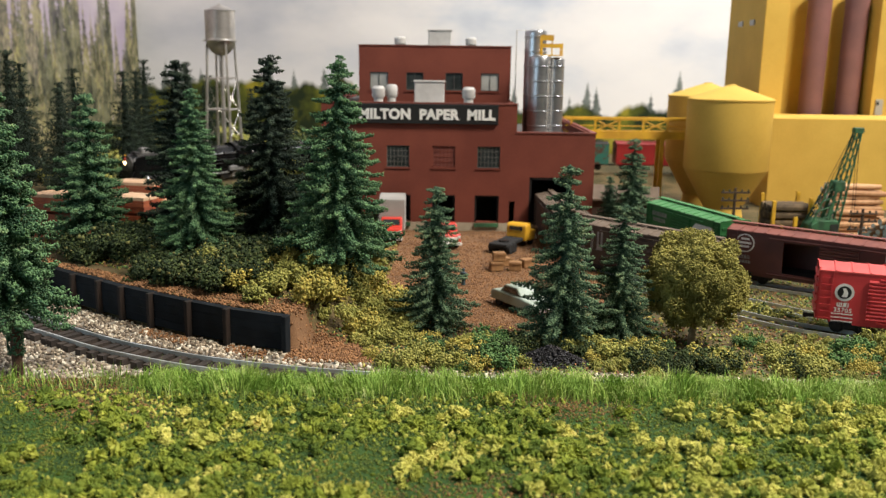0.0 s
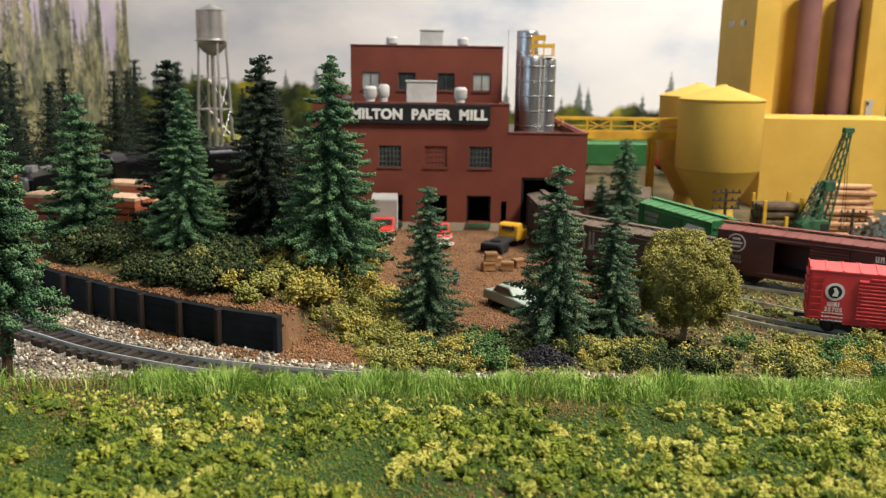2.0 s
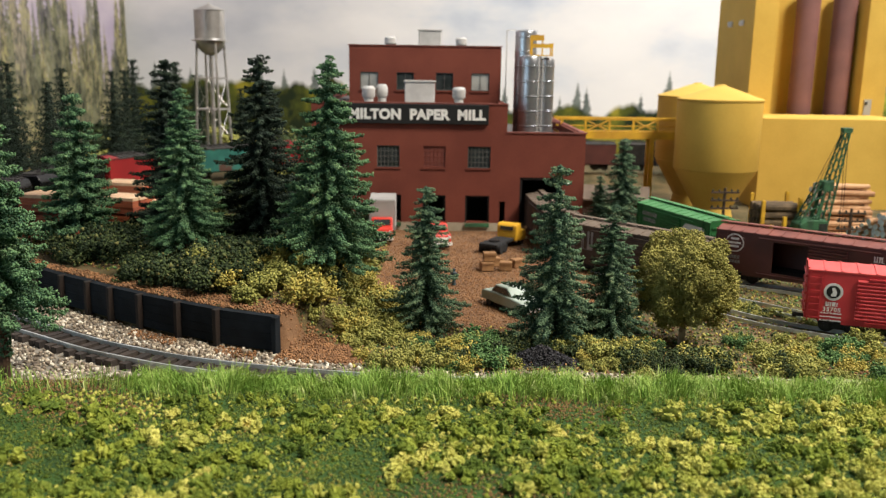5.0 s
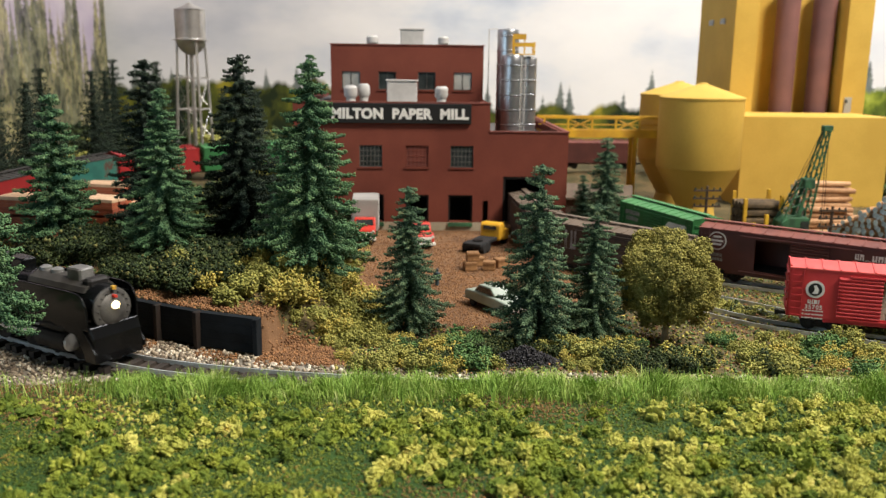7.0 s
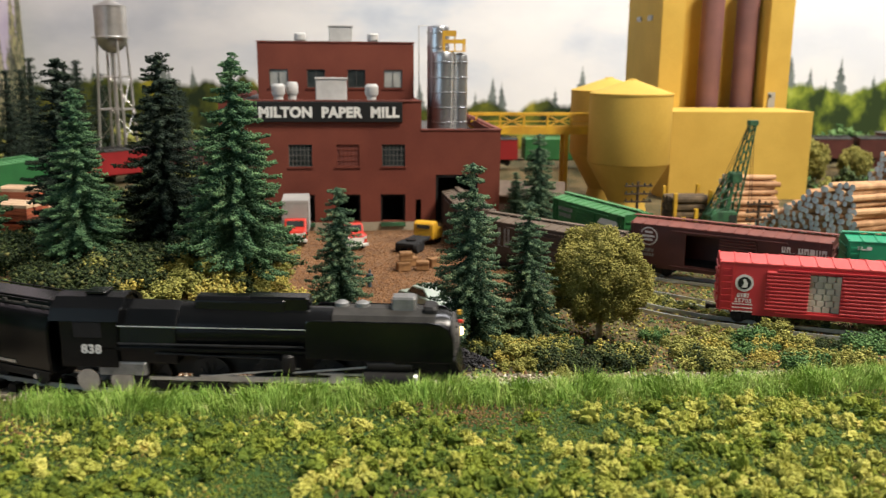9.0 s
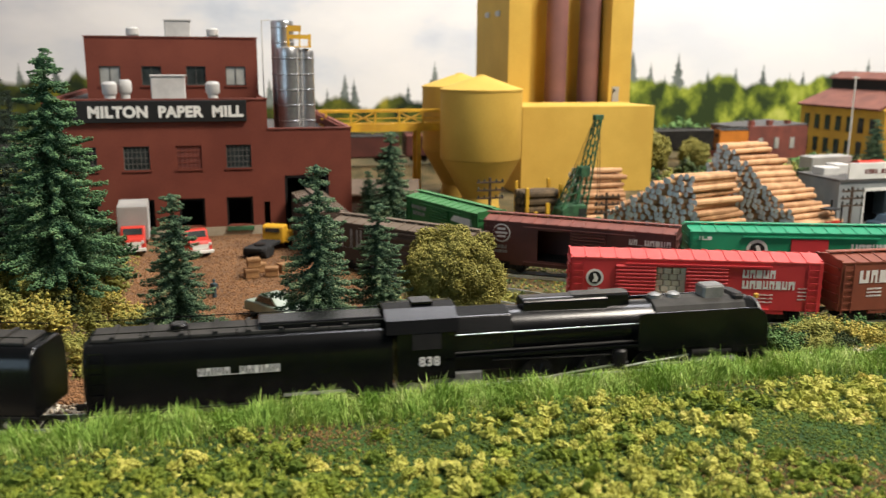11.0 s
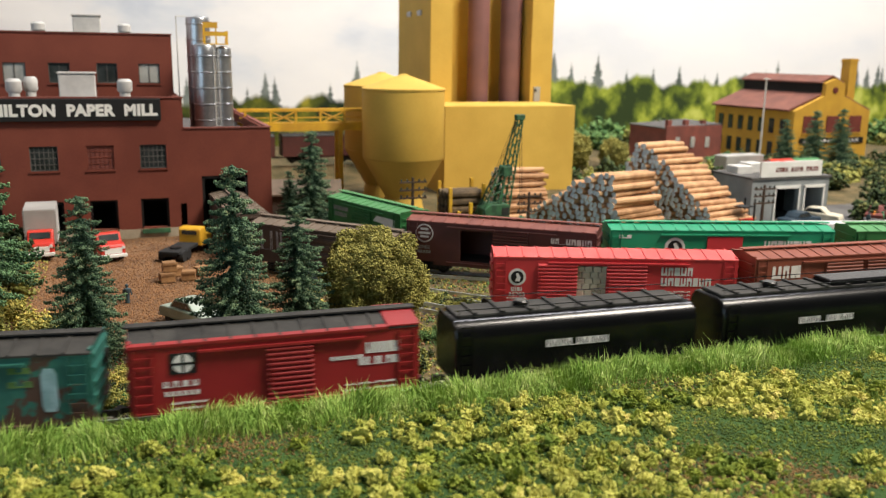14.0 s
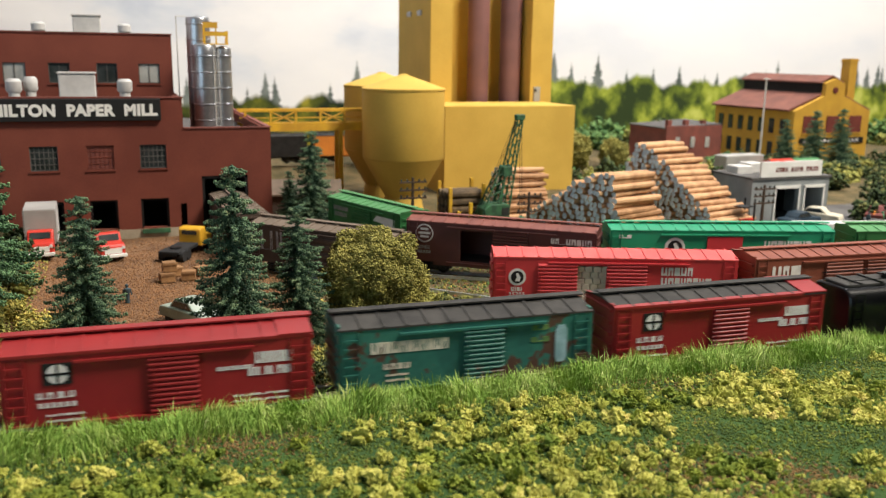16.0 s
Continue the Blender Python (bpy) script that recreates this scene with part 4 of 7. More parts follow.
def boxcar(name, m, label, L, body, roof, doors, open_gap=None, ribs=True, load=None, group="boxcars", board=True, tall=2.55):
    """doors: (x0, x1) of each ribbed door on the near side; open_gap: an opening (x0, x1) beside them."""
    car = thing(name, m, label, "boxcar", group)
    h, W = L / 2, 0.95
    gaps = [(open_gap[0], open_gap[1], 0.72, tall - 0.3)] if open_gap else []
    g = pierced(Geo(), -h, h, 0.58, tall, -W, -W + 0.07, gaps)
    g.box(-h, h, W - 0.07, W, 0.58, tall).box(-h, -h + 0.07, -W + 0.07, W - 0.07, 0.58, tall + 0.12).box(h - 0.07, h, -W + 0.07, W - 0.07, 0.58, tall + 0.12)
    part("body", g, body, car)
    part("floor", Geo().box(-h + 0.07, h - 0.07, -W + 0.07, W - 0.07, 0.55, 0.7), M["weath"], car)
    part("sill", Geo().box(-h + 1.4, h - 1.4, -W + 0.02, -W + 0.12, 0.42, 0.58).box(-h + 0.2, h - 0.2, -0.15, 0.15, 0.36, 0.55), body, car)
    rg = Geo().prism([(-W - 0.03, tall + 0.0), (-W - 0.03, tall + 0.05), (0, tall + 0.24), (W + 0.03, tall + 0.05), (W + 0.03, tall), (0, tall + 0.12)], -h, h)
    n = int(L / 0.62)
    for i in range(1, n):
        x = -h + L * i / n
        rg.prism([(-W - 0.03, tall + 0.05), (-W - 0.03, tall + 0.085), (0, tall + 0.275), (W + 0.03, tall + 0.085), (W + 0.03, tall + 0.05), (0, tall + 0.24)], x - 0.035, x + 0.035)
    part("roof", rg, roof, car)
    if board:
        part("running_board", Geo().box(-h - 0.1, h + 0.1, -0.17, 0.17, tall + 0.29, tall + 0.33), roof, car)
    for x0, x1 in doors:
        k, z0, z1 = (11, 0.66, tall - 0.22) if ribs else (4, 0.66, tall - 0.22)
        prof = [(-W - 0.01, z0), (-W - 0.01, z1)]
        for i in range(k - 1, -1, -1):
            za, zb = z0 + (z1 - z0) * (i + 0.95) / k, z0 + (z1 - z0) * (i + 0.05) / k
            d = 0.35 * (za - zb)
            prof += [(-W - 0.06, za), (-W - 0.115, za - d), (-W - 0.115, zb + d), (-W - 0.06, zb)]
        dg = Geo().prism(prof, x0, x1)
        dd = part("door", dg, body, car)
        part("door_handle", Geo().rod((x0 + 0.12, -W - 0.13, 1.1), (x0 + 0.12, -W - 0.13, 1.9), 0.015, seg=5), body, dd)
    part("door_rail", Geo().box(-h * 0.55, h * 0.6, -W - 0.12, -W - 0.01, tall - 0.2, tall - 0.14).box(-h * 0.55, h * 0.6, -W - 0.12, -W - 0.01, 0.6, 0.65), body, car)
    for sx in (-1, 1):
        lg = Geo()
        for x in (h - 0.12, h - 0.55):
            lg.box(sx * x - 0.02, sx * x + 0.02, -W - 0.06, -W - 0.02, 0.5, tall - 0.05)
        for i in range(7):
            z = 0.65 + i * (tall - 0.9) / 6
            lg.box(min(sx * (h - 0.12), sx * (h - 0.55)), max(sx * (h - 0.12), sx * (h - 0.55)), -W - 0.07, -W - 0.04, z - 0.014, z + 0.014)
        part("ladder", lg, body, car)
        eg = Geo()
        for i in range(5):
            z = 0.85 + i * 0.36
            eg.box(sx * (h + 0.03) - 0.03, sx * (h + 0.03) + 0.03, -W + 0.12, W - 0.12, z - 0.05, z + 0.05)
        part("end_rib", eg, body, car)
        part("coupler", Geo().box(min(sx * (h - 0.1), sx * (h + 0.34)), max(sx * (h - 0.1), sx * (h + 0.34)), -0.06, 0.06, 0.36, 0.5).box(sx * (h + 0.32) - 0.08, sx * (h + 0.32) + 0.08, -0.1, 0.1, 0.33, 0.53), M["gear"], car)
        bogie(car, sx * (h - 1.35))
    part("brake_wheel", Geo().lathe([(0.02, h + 0.06), (0.2, h + 0.06), (0.2, h + 0.1), (0.02, h + 0.1)], 0.45, tall - 0.5, 12, "x"), M["gear"], car)
    if load:
        bale = Geo().box(0, 0.31, 0, 0.4, 0, 0.24, 0.03).mesh("bale", load)
        for i in range(4):
            for j in range(6):
                part("bale", bale, None, car, m=at(open_gap[0] - 0.1 + i * 0.34 + 0.1 * (j % 2), -W + 0.12, 0.71 + j * 0.25))
    return car


NEAR = -0.958


def lines_of(car, x, z, widths, mat, size=0.09, rows=3):
    for i in range(rows):
        bars("lettering", widths, size * 0.7, 0.03, mat, car, at(x, NEAR, z - i * 0.15))


def disc(car, x, z, r, mat, ring=None, inner=None):
    o = part("emblem", Geo().lathe([(r, NEAR - 0.02), (r, NEAR)], x, z, 24, "y"), mat, car)
    if ring:
        part("ring", Geo().lathe([(r * 0.72, NEAR - 0.035), (r * 0.72, NEAR - 0.02)], x, z, 24, "y"), ring, o)
        part("figure_mark", Geo().prism([(x - r * 0.28, z - r * 0.5), (x + r * 0.3, z - r * 0.5), (x + r * 0.38, z), (x + r * 0.1, z + r * 0.5), (x - r * 0.2, z + r * 0.42), (x - r * 0.05, z)], NEAR - 0.045, NEAR - 0.035, "y"), inner or mat, o)


# parked cars in the yard
YR = -2.05

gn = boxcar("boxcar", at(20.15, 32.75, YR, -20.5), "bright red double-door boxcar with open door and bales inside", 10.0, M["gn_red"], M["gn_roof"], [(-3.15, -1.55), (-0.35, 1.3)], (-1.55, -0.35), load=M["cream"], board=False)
disc(gn, -4.0, 1.75, 0.36, M["mark"], M["sign"], M["mark"])
bars("reporting_mark", [0.12, 0.04, 0.12, 0.04], 0.17, 0.04, M["mark"], gn, at(-4.0, NEAR, 1.15))
letters("car_number", "35705", 0.24, M["mark"], gn, at(-4.0, NEAR - 0.002, 0.93, 0, 90), 1.15, 0.004)
lines_of(gn, -4.0, 0.83, [0.2, 0.22, 0.18, 0.1], M["mark"], 0.07)
bars("road_name", [0.24, 0.2, 0.22, 0.22, 0.2], 0.34, 0.05, M["mark"], gn, at(2.55, NEAR, 1.9))
bars("road_name", [0.24, 0.22, 0.2, 0.2, 0.2, 0.2, 0.2, 0.24], 0.34, 0.05, M["mark"], gn, at(2.95, NEAR, 1.46))
lines_of(gn, 2.8, 1.2, [0.12, 0.12, 0.12, -0.1, 0.12], M["mark"], 0.07)
lines_of(gn, 4.3, 1.5, [0.1, 0.12, 0.1], M["mark"], 0.06, 4)

bo = boxcar("boxcar", at(30.35, 30.5, YR, -5), "rust-brown boxcar with ribbed doors and pale lettering", 10.0, M["bo"], M["bo"], [(-1.6, 0.2), (0.45, 2.2)])
bars("road_name", [0.42, 0.28, 0.46], 0.52, 0.1, M["mark"], bo, at(-3.45, NEAR, 1.72))
lines_of(bo, -3.45, 1.45, [0.2, 0.2, 0.2], M["mark"], 0.09)

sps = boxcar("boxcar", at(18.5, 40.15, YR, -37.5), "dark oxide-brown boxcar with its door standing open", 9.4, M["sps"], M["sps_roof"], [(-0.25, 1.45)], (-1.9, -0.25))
seal = part("emblem", Geo().lathe([(0.46, NEAR - 0.015), (0.46, NEAR)], -3.75, 2.0, 28, "y"), M["mark"], sps, "white oval railway emblem")
part("field", Geo().lathe([(0.4, NEAR - 0.025), (0.4, NEAR - 0.015)], -3.75, 2.0, 28, "y"), M["sps"], seal)
for z, w in ((2.16, 0.4), (1.96, 0.62), (1.78, 0.44)):
    part("emblem_mark", Geo().box(-3.75 - w / 2, -3.75 + w / 2, NEAR - 0.035, NEAR - 0.025, z, z + 0.1), M["mark"], seal)
bars("reporting_mark", [0.11, 0.11, 0.11, 0.11], 0.17, 0.05, M["grey_mark"], sps, at(-3.75, NEAR, 1.22))
bars("car_number", [0.1, 0.1, 0.1, 0.1, 0.1], 0.14, 0.04, M["grey_mark"], sps, at(-3.75, NEAR, 1.0))
bars("road_name", [0.16, 0.16, -0.3, 0.2, 0.2, 0.2, 0.2, 0.2], 0.27, 0.05, M["mark"], sps, at(3.55, NEAR, 1.95))
bars("road_name", [0.16, 0.16, 0.16, 0.16, 0.16, 0.16], 0.2, 0.05, M["mark"], sps, at(3.5, NEAR, 1.5))

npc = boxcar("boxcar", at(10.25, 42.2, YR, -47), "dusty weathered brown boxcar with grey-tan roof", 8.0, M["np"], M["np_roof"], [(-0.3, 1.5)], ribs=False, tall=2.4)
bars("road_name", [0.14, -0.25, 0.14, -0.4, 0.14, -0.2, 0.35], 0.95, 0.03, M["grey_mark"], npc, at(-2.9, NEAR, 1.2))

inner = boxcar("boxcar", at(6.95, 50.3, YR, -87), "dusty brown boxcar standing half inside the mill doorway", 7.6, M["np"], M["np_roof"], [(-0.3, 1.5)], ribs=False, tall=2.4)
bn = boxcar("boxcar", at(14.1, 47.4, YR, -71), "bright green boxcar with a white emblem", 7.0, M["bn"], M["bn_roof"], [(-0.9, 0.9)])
part("emblem", Geo().prism([(1.6, 1.1), (2.6, 1.1), (3.0, 1.5), (3.0, 2.2), (1.4, 2.2), (1.1, 1.9), (2.0, 1.85), (2.0, 1.45), (1.6, 1.4)], NEAR - 0.02, NEAR, "y"), M["mark"], bn, "white emblem")
bars("road_name", [0.2, 0.2, 0.2, 0.2, 0.2, 0.2], 0.22, 0.05, M["grey_mark"], bn, at(-2.1, NEAR, 2.0))
bars("road_name", [0.2, 0.2, 0.2, 0.2, 0.2], 0.22, 0.05, M["grey_mark"], bn, at(-2.1, NEAR, 1.65))

jade = boxcar("boxcar", at(28.2, 36.35, YR, -18), "jade-green boxcar with red door and white lettering", 10.9, M["jade"], M["jade"], [])
part("door", Geo().box(-0.75, 0.95, -1.03, -0.96, 0.66, 2.3), M["gn_red"], jade, "red sliding door")
disc(jade, -2.3, 1.75, 0.5, M["mark"], M["sign"], M["mark"])
bars("road_name", [0.3, 0.28, 0.25, 0.25, 0.12, 0.25, 0.25, 0.25], 0.36, 0.05, M["mark"], jade, at(3.2, NEAR, 1.75))
bars("lettering", [0.6], 0.16, 0.05, M["mark"], jade, at(-4.7, NEAR, 2.2))
lime = boxcar("boxcar", at(39.2, 33.2, YR, -14), "grass-green boxcar beyond the jade one", 10.0, M["bn"], M["bn_roof"], [(-0.9, 0.9)])


# ---- the passing train ----
def spoked(parent, x, r, seg=20):
    w = part("driving_wheel", Geo().lathe([(r + 0.05, -0.5), (r + 0.05, -0.45), (r, -0.44), (r, -0.38), (r * 0.8, -0.38), (r * 0.8, 0.38), (r, 0.38), (r, 0.44), (r + 0.05, 0.45), (r + 0.05, 0.5)], x, r, seg, "y"), M["gear"], parent, smooth=True)
    g = Geo()
    for k in range(10):
        a = math.pi * 2 * k / 10
        g.rod((x, -0.52, r), (x + r * 0.8 * math.cos(a), -0.52, r + r * 0.8 * math.sin(a)), 0.025, seg=4)
    part("spokes", g, M["gear"], w)
    return w


train = []
loco = thing("steam_locomotive", at(0, 0, 0), "black steam locomotive with smoke deflectors and lit headlight", "locomotive", "passing train")
part("boiler", Geo().lathe([(0.2, 5.85), (0.6, 5.8), (0.72, 5.6), (0.74, 1.0), (0.8, -2.0), (0.82, -4.0)], 0, 1.78, 28, "x"), M["loco"], loco, smooth=True)
fb = [(-0.82, 0.95), (-0.86, 1.5), (-0.8, 2.1), (-0.55, 2.48), (0, 2.62), (0.55, 2.48), (0.8, 2.1), (0.86, 1.5), (0.82, 0.95)]
part("firebox", Geo().prism(fb, -3.7, -2.0), M["loco"], loco, bevel=0.04)
cab = part("cab", Geo().prism([(-0.96, 0.85), (-0.96, 2.2), (-0.8, 2.5), (-0.4, 2.72), (0, 2.78), (0.4, 2.72), (0.8, 2.5), (0.96, 2.2), (0.96, 0.85)], -5.3, -3.68), M["loco"], loco, bevel=0.03)
part("cab_window", Geo().box(-4.9, -4.1, -0.99, -0.955, 1.75, 2.2), M["dark"], cab)
part("cab_roof", Geo().prism([(-1.0, 2.22), (-0.82, 2.55), (-0.4, 2.78), (0, 2.84), (0.4, 2.78), (0.82, 2.55), (1.0, 2.22), (0.95, 2.2), (0.4, 2.72), (0, 2.78), (-0.4, 2.72), (-0.95, 2.2)], -5.6, -3.6), M["loco"], cab)
part("hatch", Geo().box(-4.8, -4.2, -0.3, 0.3, 2.84, 2.9, 0.02), M["loco"], cab)
letters("cab_number", "838", 0.36, M["mark"], cab, at(-4.42, -0.965, 1.28, 0, 90), 1.1, 0.012)
part("casing", Geo().prism([(-0.36, 2.35), (-0.34, 2.72), (-0.2, 2.82), (0.2, 2.82), (0.34, 2.72), (0.36, 2.35)], -1.6, 1.0), M["loco"], loco, "long dome casing", bevel=0.05)
part("casing", Geo().box(-0.1, 1.7, -0.28, 0.28, 2.45, 2.84, 0.06), M["loco"], loco)
part("chimney", Geo().box(4.05, 4.75, -0.28, 0.28, 2.4, 2.9, 0.06), M["smoke"], loco, "oblong silver stack")
part("smokebox", Geo().prism([(-0.6, 2.26), (-0.5, 2.42), (-0.2, 2.56), (0.2, 2.56), (0.5, 2.42), (0.6, 2.26)], 2.4, 5.3), M["weath"], loco, "dusty smokebox top")
part("feedwater_heater", Geo().box(4.95, 5.35, -0.4, 0.4, 2.4, 2.66, 0.08), M["gear"], loco)
for x in (2.6, 3.2):
    part("sandbox_lid", Geo().lathe([(0.2, 2.5), (0.2, 2.66), (0.1, 2.72)], x, 0, 12), M["smoke"], loco, "silver lid", smooth=True)
for sy in (-1, 1):
    y0, y1 = (sy * 0.97, sy * 0.9) if sy < 0 else (0.9, 0.97)
    part("smoke_deflector", Geo().prism([(1.7, 1.25), (1.7, 2.3), (1.8, 2.38), (5.2, 2.38), (5.5, 2.34), (5.7, 2.22), (5.82, 2.0), (5.87, 1.7), (5.87, 1.2), (5.3, 1.2)], min(y0, y1), max(y0, y1), "y"), M["loco"], loco, "large black side plate", bevel=0.03)
    part("running_board", Geo().box(-4.4, 5.2, min(sy * 0.74, sy * 0.96), max(sy * 0.74, sy * 0.96), 1.38, 1.46), M["loco"], loco)
    part("skirt", Geo().prism([(4.2, 1.24), (5.6, 1.24), (6.15, 0.5), (6.15, 0.3), (5.7, 0.3), (5.2, 1.0), (4.2, 1.1)], min(sy * 0.9, sy * 0.96), max(sy * 0.9, sy * 0.96), "y"), M["loco"], loco)
    part("cylinder", Geo().lathe([(0.1, 3.3), (0.34, 3.32), (0.34, 4.75), (0.1, 4.78)], sy * 0.78, 0.62, 16, "x"), M["gear"], loco, smooth=True)
    part("valve_chest", Geo().lathe([(0.1, 3.4), (0.2, 3.42), (0.2, 4.7), (0.1, 4.72)], sy * 0.78, 1.08, 12, "x"), M["gear"], loco, smooth=True)
    part("main_rod", Geo().box(-1.4, 3.4, sy * 0.74 - 0.03, sy * 0.74 + 0.03, 0.5, 0.62), M["rods"], loco, "bright steel main rod")
    part("side_rod", Geo().box(-2.9, 2.3, sy * 0.66 - 0.03, sy * 0.66 + 0.03, 0.42, 0.52), M["rods"], loco, "bright steel side rod")
    part("crosshead_guide", Geo().box(2.0, 3.4, sy * 0.76 - 0.03, sy * 0.76 + 0.03, 0.72, 0.78), M["rods"], loco)
    part("valve_rod", Geo().rod((3.4, sy * 0.82, 1.0), (1.3, sy * 0.82, 0.78), 0.035, seg=5), M["rods"], loco)
    part("eccentric_rod", Geo().rod((-1.2, sy * 0.8, 0.6), (1.5, sy * 0.8, 0.9), 0.03, seg=5), M["rods"], loco)
    part("cylinder_cover", Geo().lathe([(0.3, 4.78), (0.28, 4.84), (0.08, 4.88)], sy * 0.78, 0.62, 16, "x"), M["rods"], loco, "bright cylinder cover", smooth=True)
    part("crosshead", Geo().box(2.35, 2.75, sy * 0.78 - 0.06, sy * 0.78 + 0.06, 0.5, 0.8, 0.02), M["rods"], loco)
    part("injector_pipe", Geo().rod((-2.6, sy * 0.9, 1.3), (0.9, sy * 0.88, 1.2), 0.03, seg=6), M["gear"], loco)
    part("air_pump", Geo().lathe([(0.16, 0.85), (0.2, 0.9), (0.2, 1.3), (0.14, 1.36)], 1.2, sy * 0.86, 12), M["gear"], loco, smooth=True)
    part("handrail", Geo().rod((-4.3, sy * 0.84, 2.05), (5.4, sy * 0.8, 2.05), 0.018, seg=5), M["rods"], loco)
    part("pipe", Geo().rod((-4.0, sy * 0.88, 1.55), (1.6, sy * 0.84, 1.55), 0.035, seg=6), M["gear"], loco)
    part("ash_pan", Geo().box(-4.3, -2.9, min(sy * 0.6, sy * 0.9), max(sy * 0.6, sy * 0.9), 0.62, 1.0, 0.05), M["smoke"], loco, "grey cast box under the cab")
part("frame", Geo().box(-5.2, 5.9, -0.3, 0.3, 0.5, 1.1), M["gear"], loco)
part("pilot", Geo().prism([(5.5, 0.14), (6.1, 0.14), (6.12, 0.4), (6.06, 0.95), (5.9, 1.3), (5.5, 1.3)], -0.9, 0.9, "y"), M["loco"], loco, bevel=0.04)
face = part("smokebox_front", Geo().lathe([(0.7, 5.78), (0.7, 5.86), (0.62, 5.9), (0.5, 5.9), (0.46, 5.94), (0.2, 6.0), (0.02, 6.01)], 0, 1.72, 28, "x"), M["front"], loco, "dull silver-grey smokebox front with bolts", smooth=True)
for k in range(16):
    a = 2 * math.pi * k / 16
    part("bolt", Geo().lathe([(0.03, 5.88), (0.03, 5.93), (0.01, 5.94)], 0.56 * math.cos(a), 1.72 + 0.56 * math.sin(a), 6, "x"), M["gear"], face)
part("number_lamp", Geo().box(5.92, 6.04, -0.07, 0.07, 2.38, 2.5, 0.02), M["gantry"], loco, "small brass number lamp")
part("red_lamp", Geo().lathe([(0.06, 5.95), (0.06, 6.08), (0.02, 6.1)], 0, 2.16, 10, "x"), M["red"], loco, "small red signal lamp", smooth=True)
hl = part("headlight_case", Geo().lathe([(0.12, 5.6), (0.17, 5.62), (0.17, 6.02), (0.14, 6.03)], 0, 1.88, 16, "x"), M["smoke"], loco, smooth=True)
part("headlight", Geo().lathe([(0.13, 6.02), (0.12, 6.07), (0.02, 6.1)], 0, 1.88, 16, "x"), M["lamp"], hl, "warm glowing headlight lens", smooth=True)
for x in (-2.9, -1.15, 0.6, 2.3):
    spoked(loco, x, 0.52)
for x in (3.5, 4.7):
    wheelset(loco, x, 0.24, M["gear"])
for x in (-4.8, -3.8):
    wheelset(loco, x, 0.28, M["rods"])
loco_off = -6.06


def tender(label, L, name_gap, coal=True):
    t = thing("tender", at(0, 0, 0), label, "tender", "passing train")
    h = L / 2
    part("tank", Geo().prism([(-0.92, 0.5), (-0.95, 0.9), (-0.95, 1.75), (-0.935, 1.9), (-0.89, 2.06), (-0.81, 2.19), (-0.71, 2.28), (-0.58, 2.34), (0.58, 2.34), (0.71, 2.28), (0.81, 2.19), (0.89, 2.06), (0.935, 1.9), (0.95, 1.75), (0.95, 0.9), (0.92, 0.5)], -h, h), M["loco"], t, smooth=True, bevel=0.06)
    part("deck", Geo().box(-h + 0.15, h - 0.3, -0.55, 0.55, 2.35, 2.42, 0.03), M["weath"], t, "dusty top deck")
    for x in np.arange(-h + 0.7, h - 0.8, 0.85):
        part("deck_rib", Geo().box(x - 0.06, x + 0.06, -0.56, 0.56, 2.425, 2.48), M["weath"], t)
    for y in (-0.6, 0.6):
        part("handrail", Geo().rod((-h + 0.1, y, 2.58), (h - 0.2, y, 2.58), 0.016, seg=5), M["loco"], t)
        for x in np.arange(-h + 0.2, h - 0.2, 1.2):
            part("stanchion", Geo().rod((x, y, 2.34), (x, y, 2.58), 0.014, seg=4), M["loco"], t)
    part("hatch", Geo().lathe([(0.24, 2.42), (0.24, 2.56), (0.2, 2.6)], -h + 2.3, 0, 14), M["loco"], t, smooth=True)
    if coal:
        part("bunker", Geo().prism([(-0.5, 2.34), (-0.42, 2.6), (0.42, 2.6), (0.5, 2.34)], 0.4, h - 0.1), M["loco"], t, bevel=0.04)
        part("lamp_bar", Geo().box(1.0, 2.6, -0.97, -0.95, 0.7, 0.78), M["rods"], t)
    part("step_bar", Geo().box(-h, h, -0.98, -0.94, 0.55, 0.6), M["gear"], t)
    lg = Geo()
    for x in (-h + 0.15, -h + 0.5):
        lg.box(x - 0.015, x + 0.015, -1.0, -0.97, 0.4, 2.2)
    for i in range(7):
        lg.box(-h + 0.15, -h + 0.5, -1.0, -0.98, 0.5 + i * 0.28, 0.53 + i * 0.28)
    part("ladder", lg, M["loco"], t)
    for x in (-h + 1.1, -h + 2.0, -0.4, 0.5, 1.4, h - 0.9):
        wheelset(t, x, 0.26, M["gear"])
    for x in (-h + 1.1, -h + 2.0, -0.4, 0.5, 1.4, h - 0.9):
        part("journal_cap", Geo().lathe([(0.02, -0.74), (0.08, -0.73), (0.09, -0.66)], x, 0.26, 10, "y"), M["rods"], t, "bright axle cap", smooth=True)
    part("truck_frame", Geo().box(-h + 0.6, -h + 2.5, -0.66, 0.66, 0.2, 0.4, 0.03).box(-0.9, h - 0.4, -0.66, 0.66, 0.2, 0.4, 0.03).box(-h + 0.3, h - 0.2, -0.3, 0.3, 0.38, 0.52), M["gear"], t)
    part("coupler", Geo().box(-h - 0.4, -h, -0.07, 0.07, 0.36, 0.5), M["gear"], t)
    bars("road_name", [0.14, 0.14, 0.05, 0.14, 0.14, -name_gap, 0.13, 0.13, 0.13, 0.05, 0.12, 0.05, 0.13], 0.21, 0.045, M["mark"], t, at(-0.1, -0.955, 1.42))
    return t


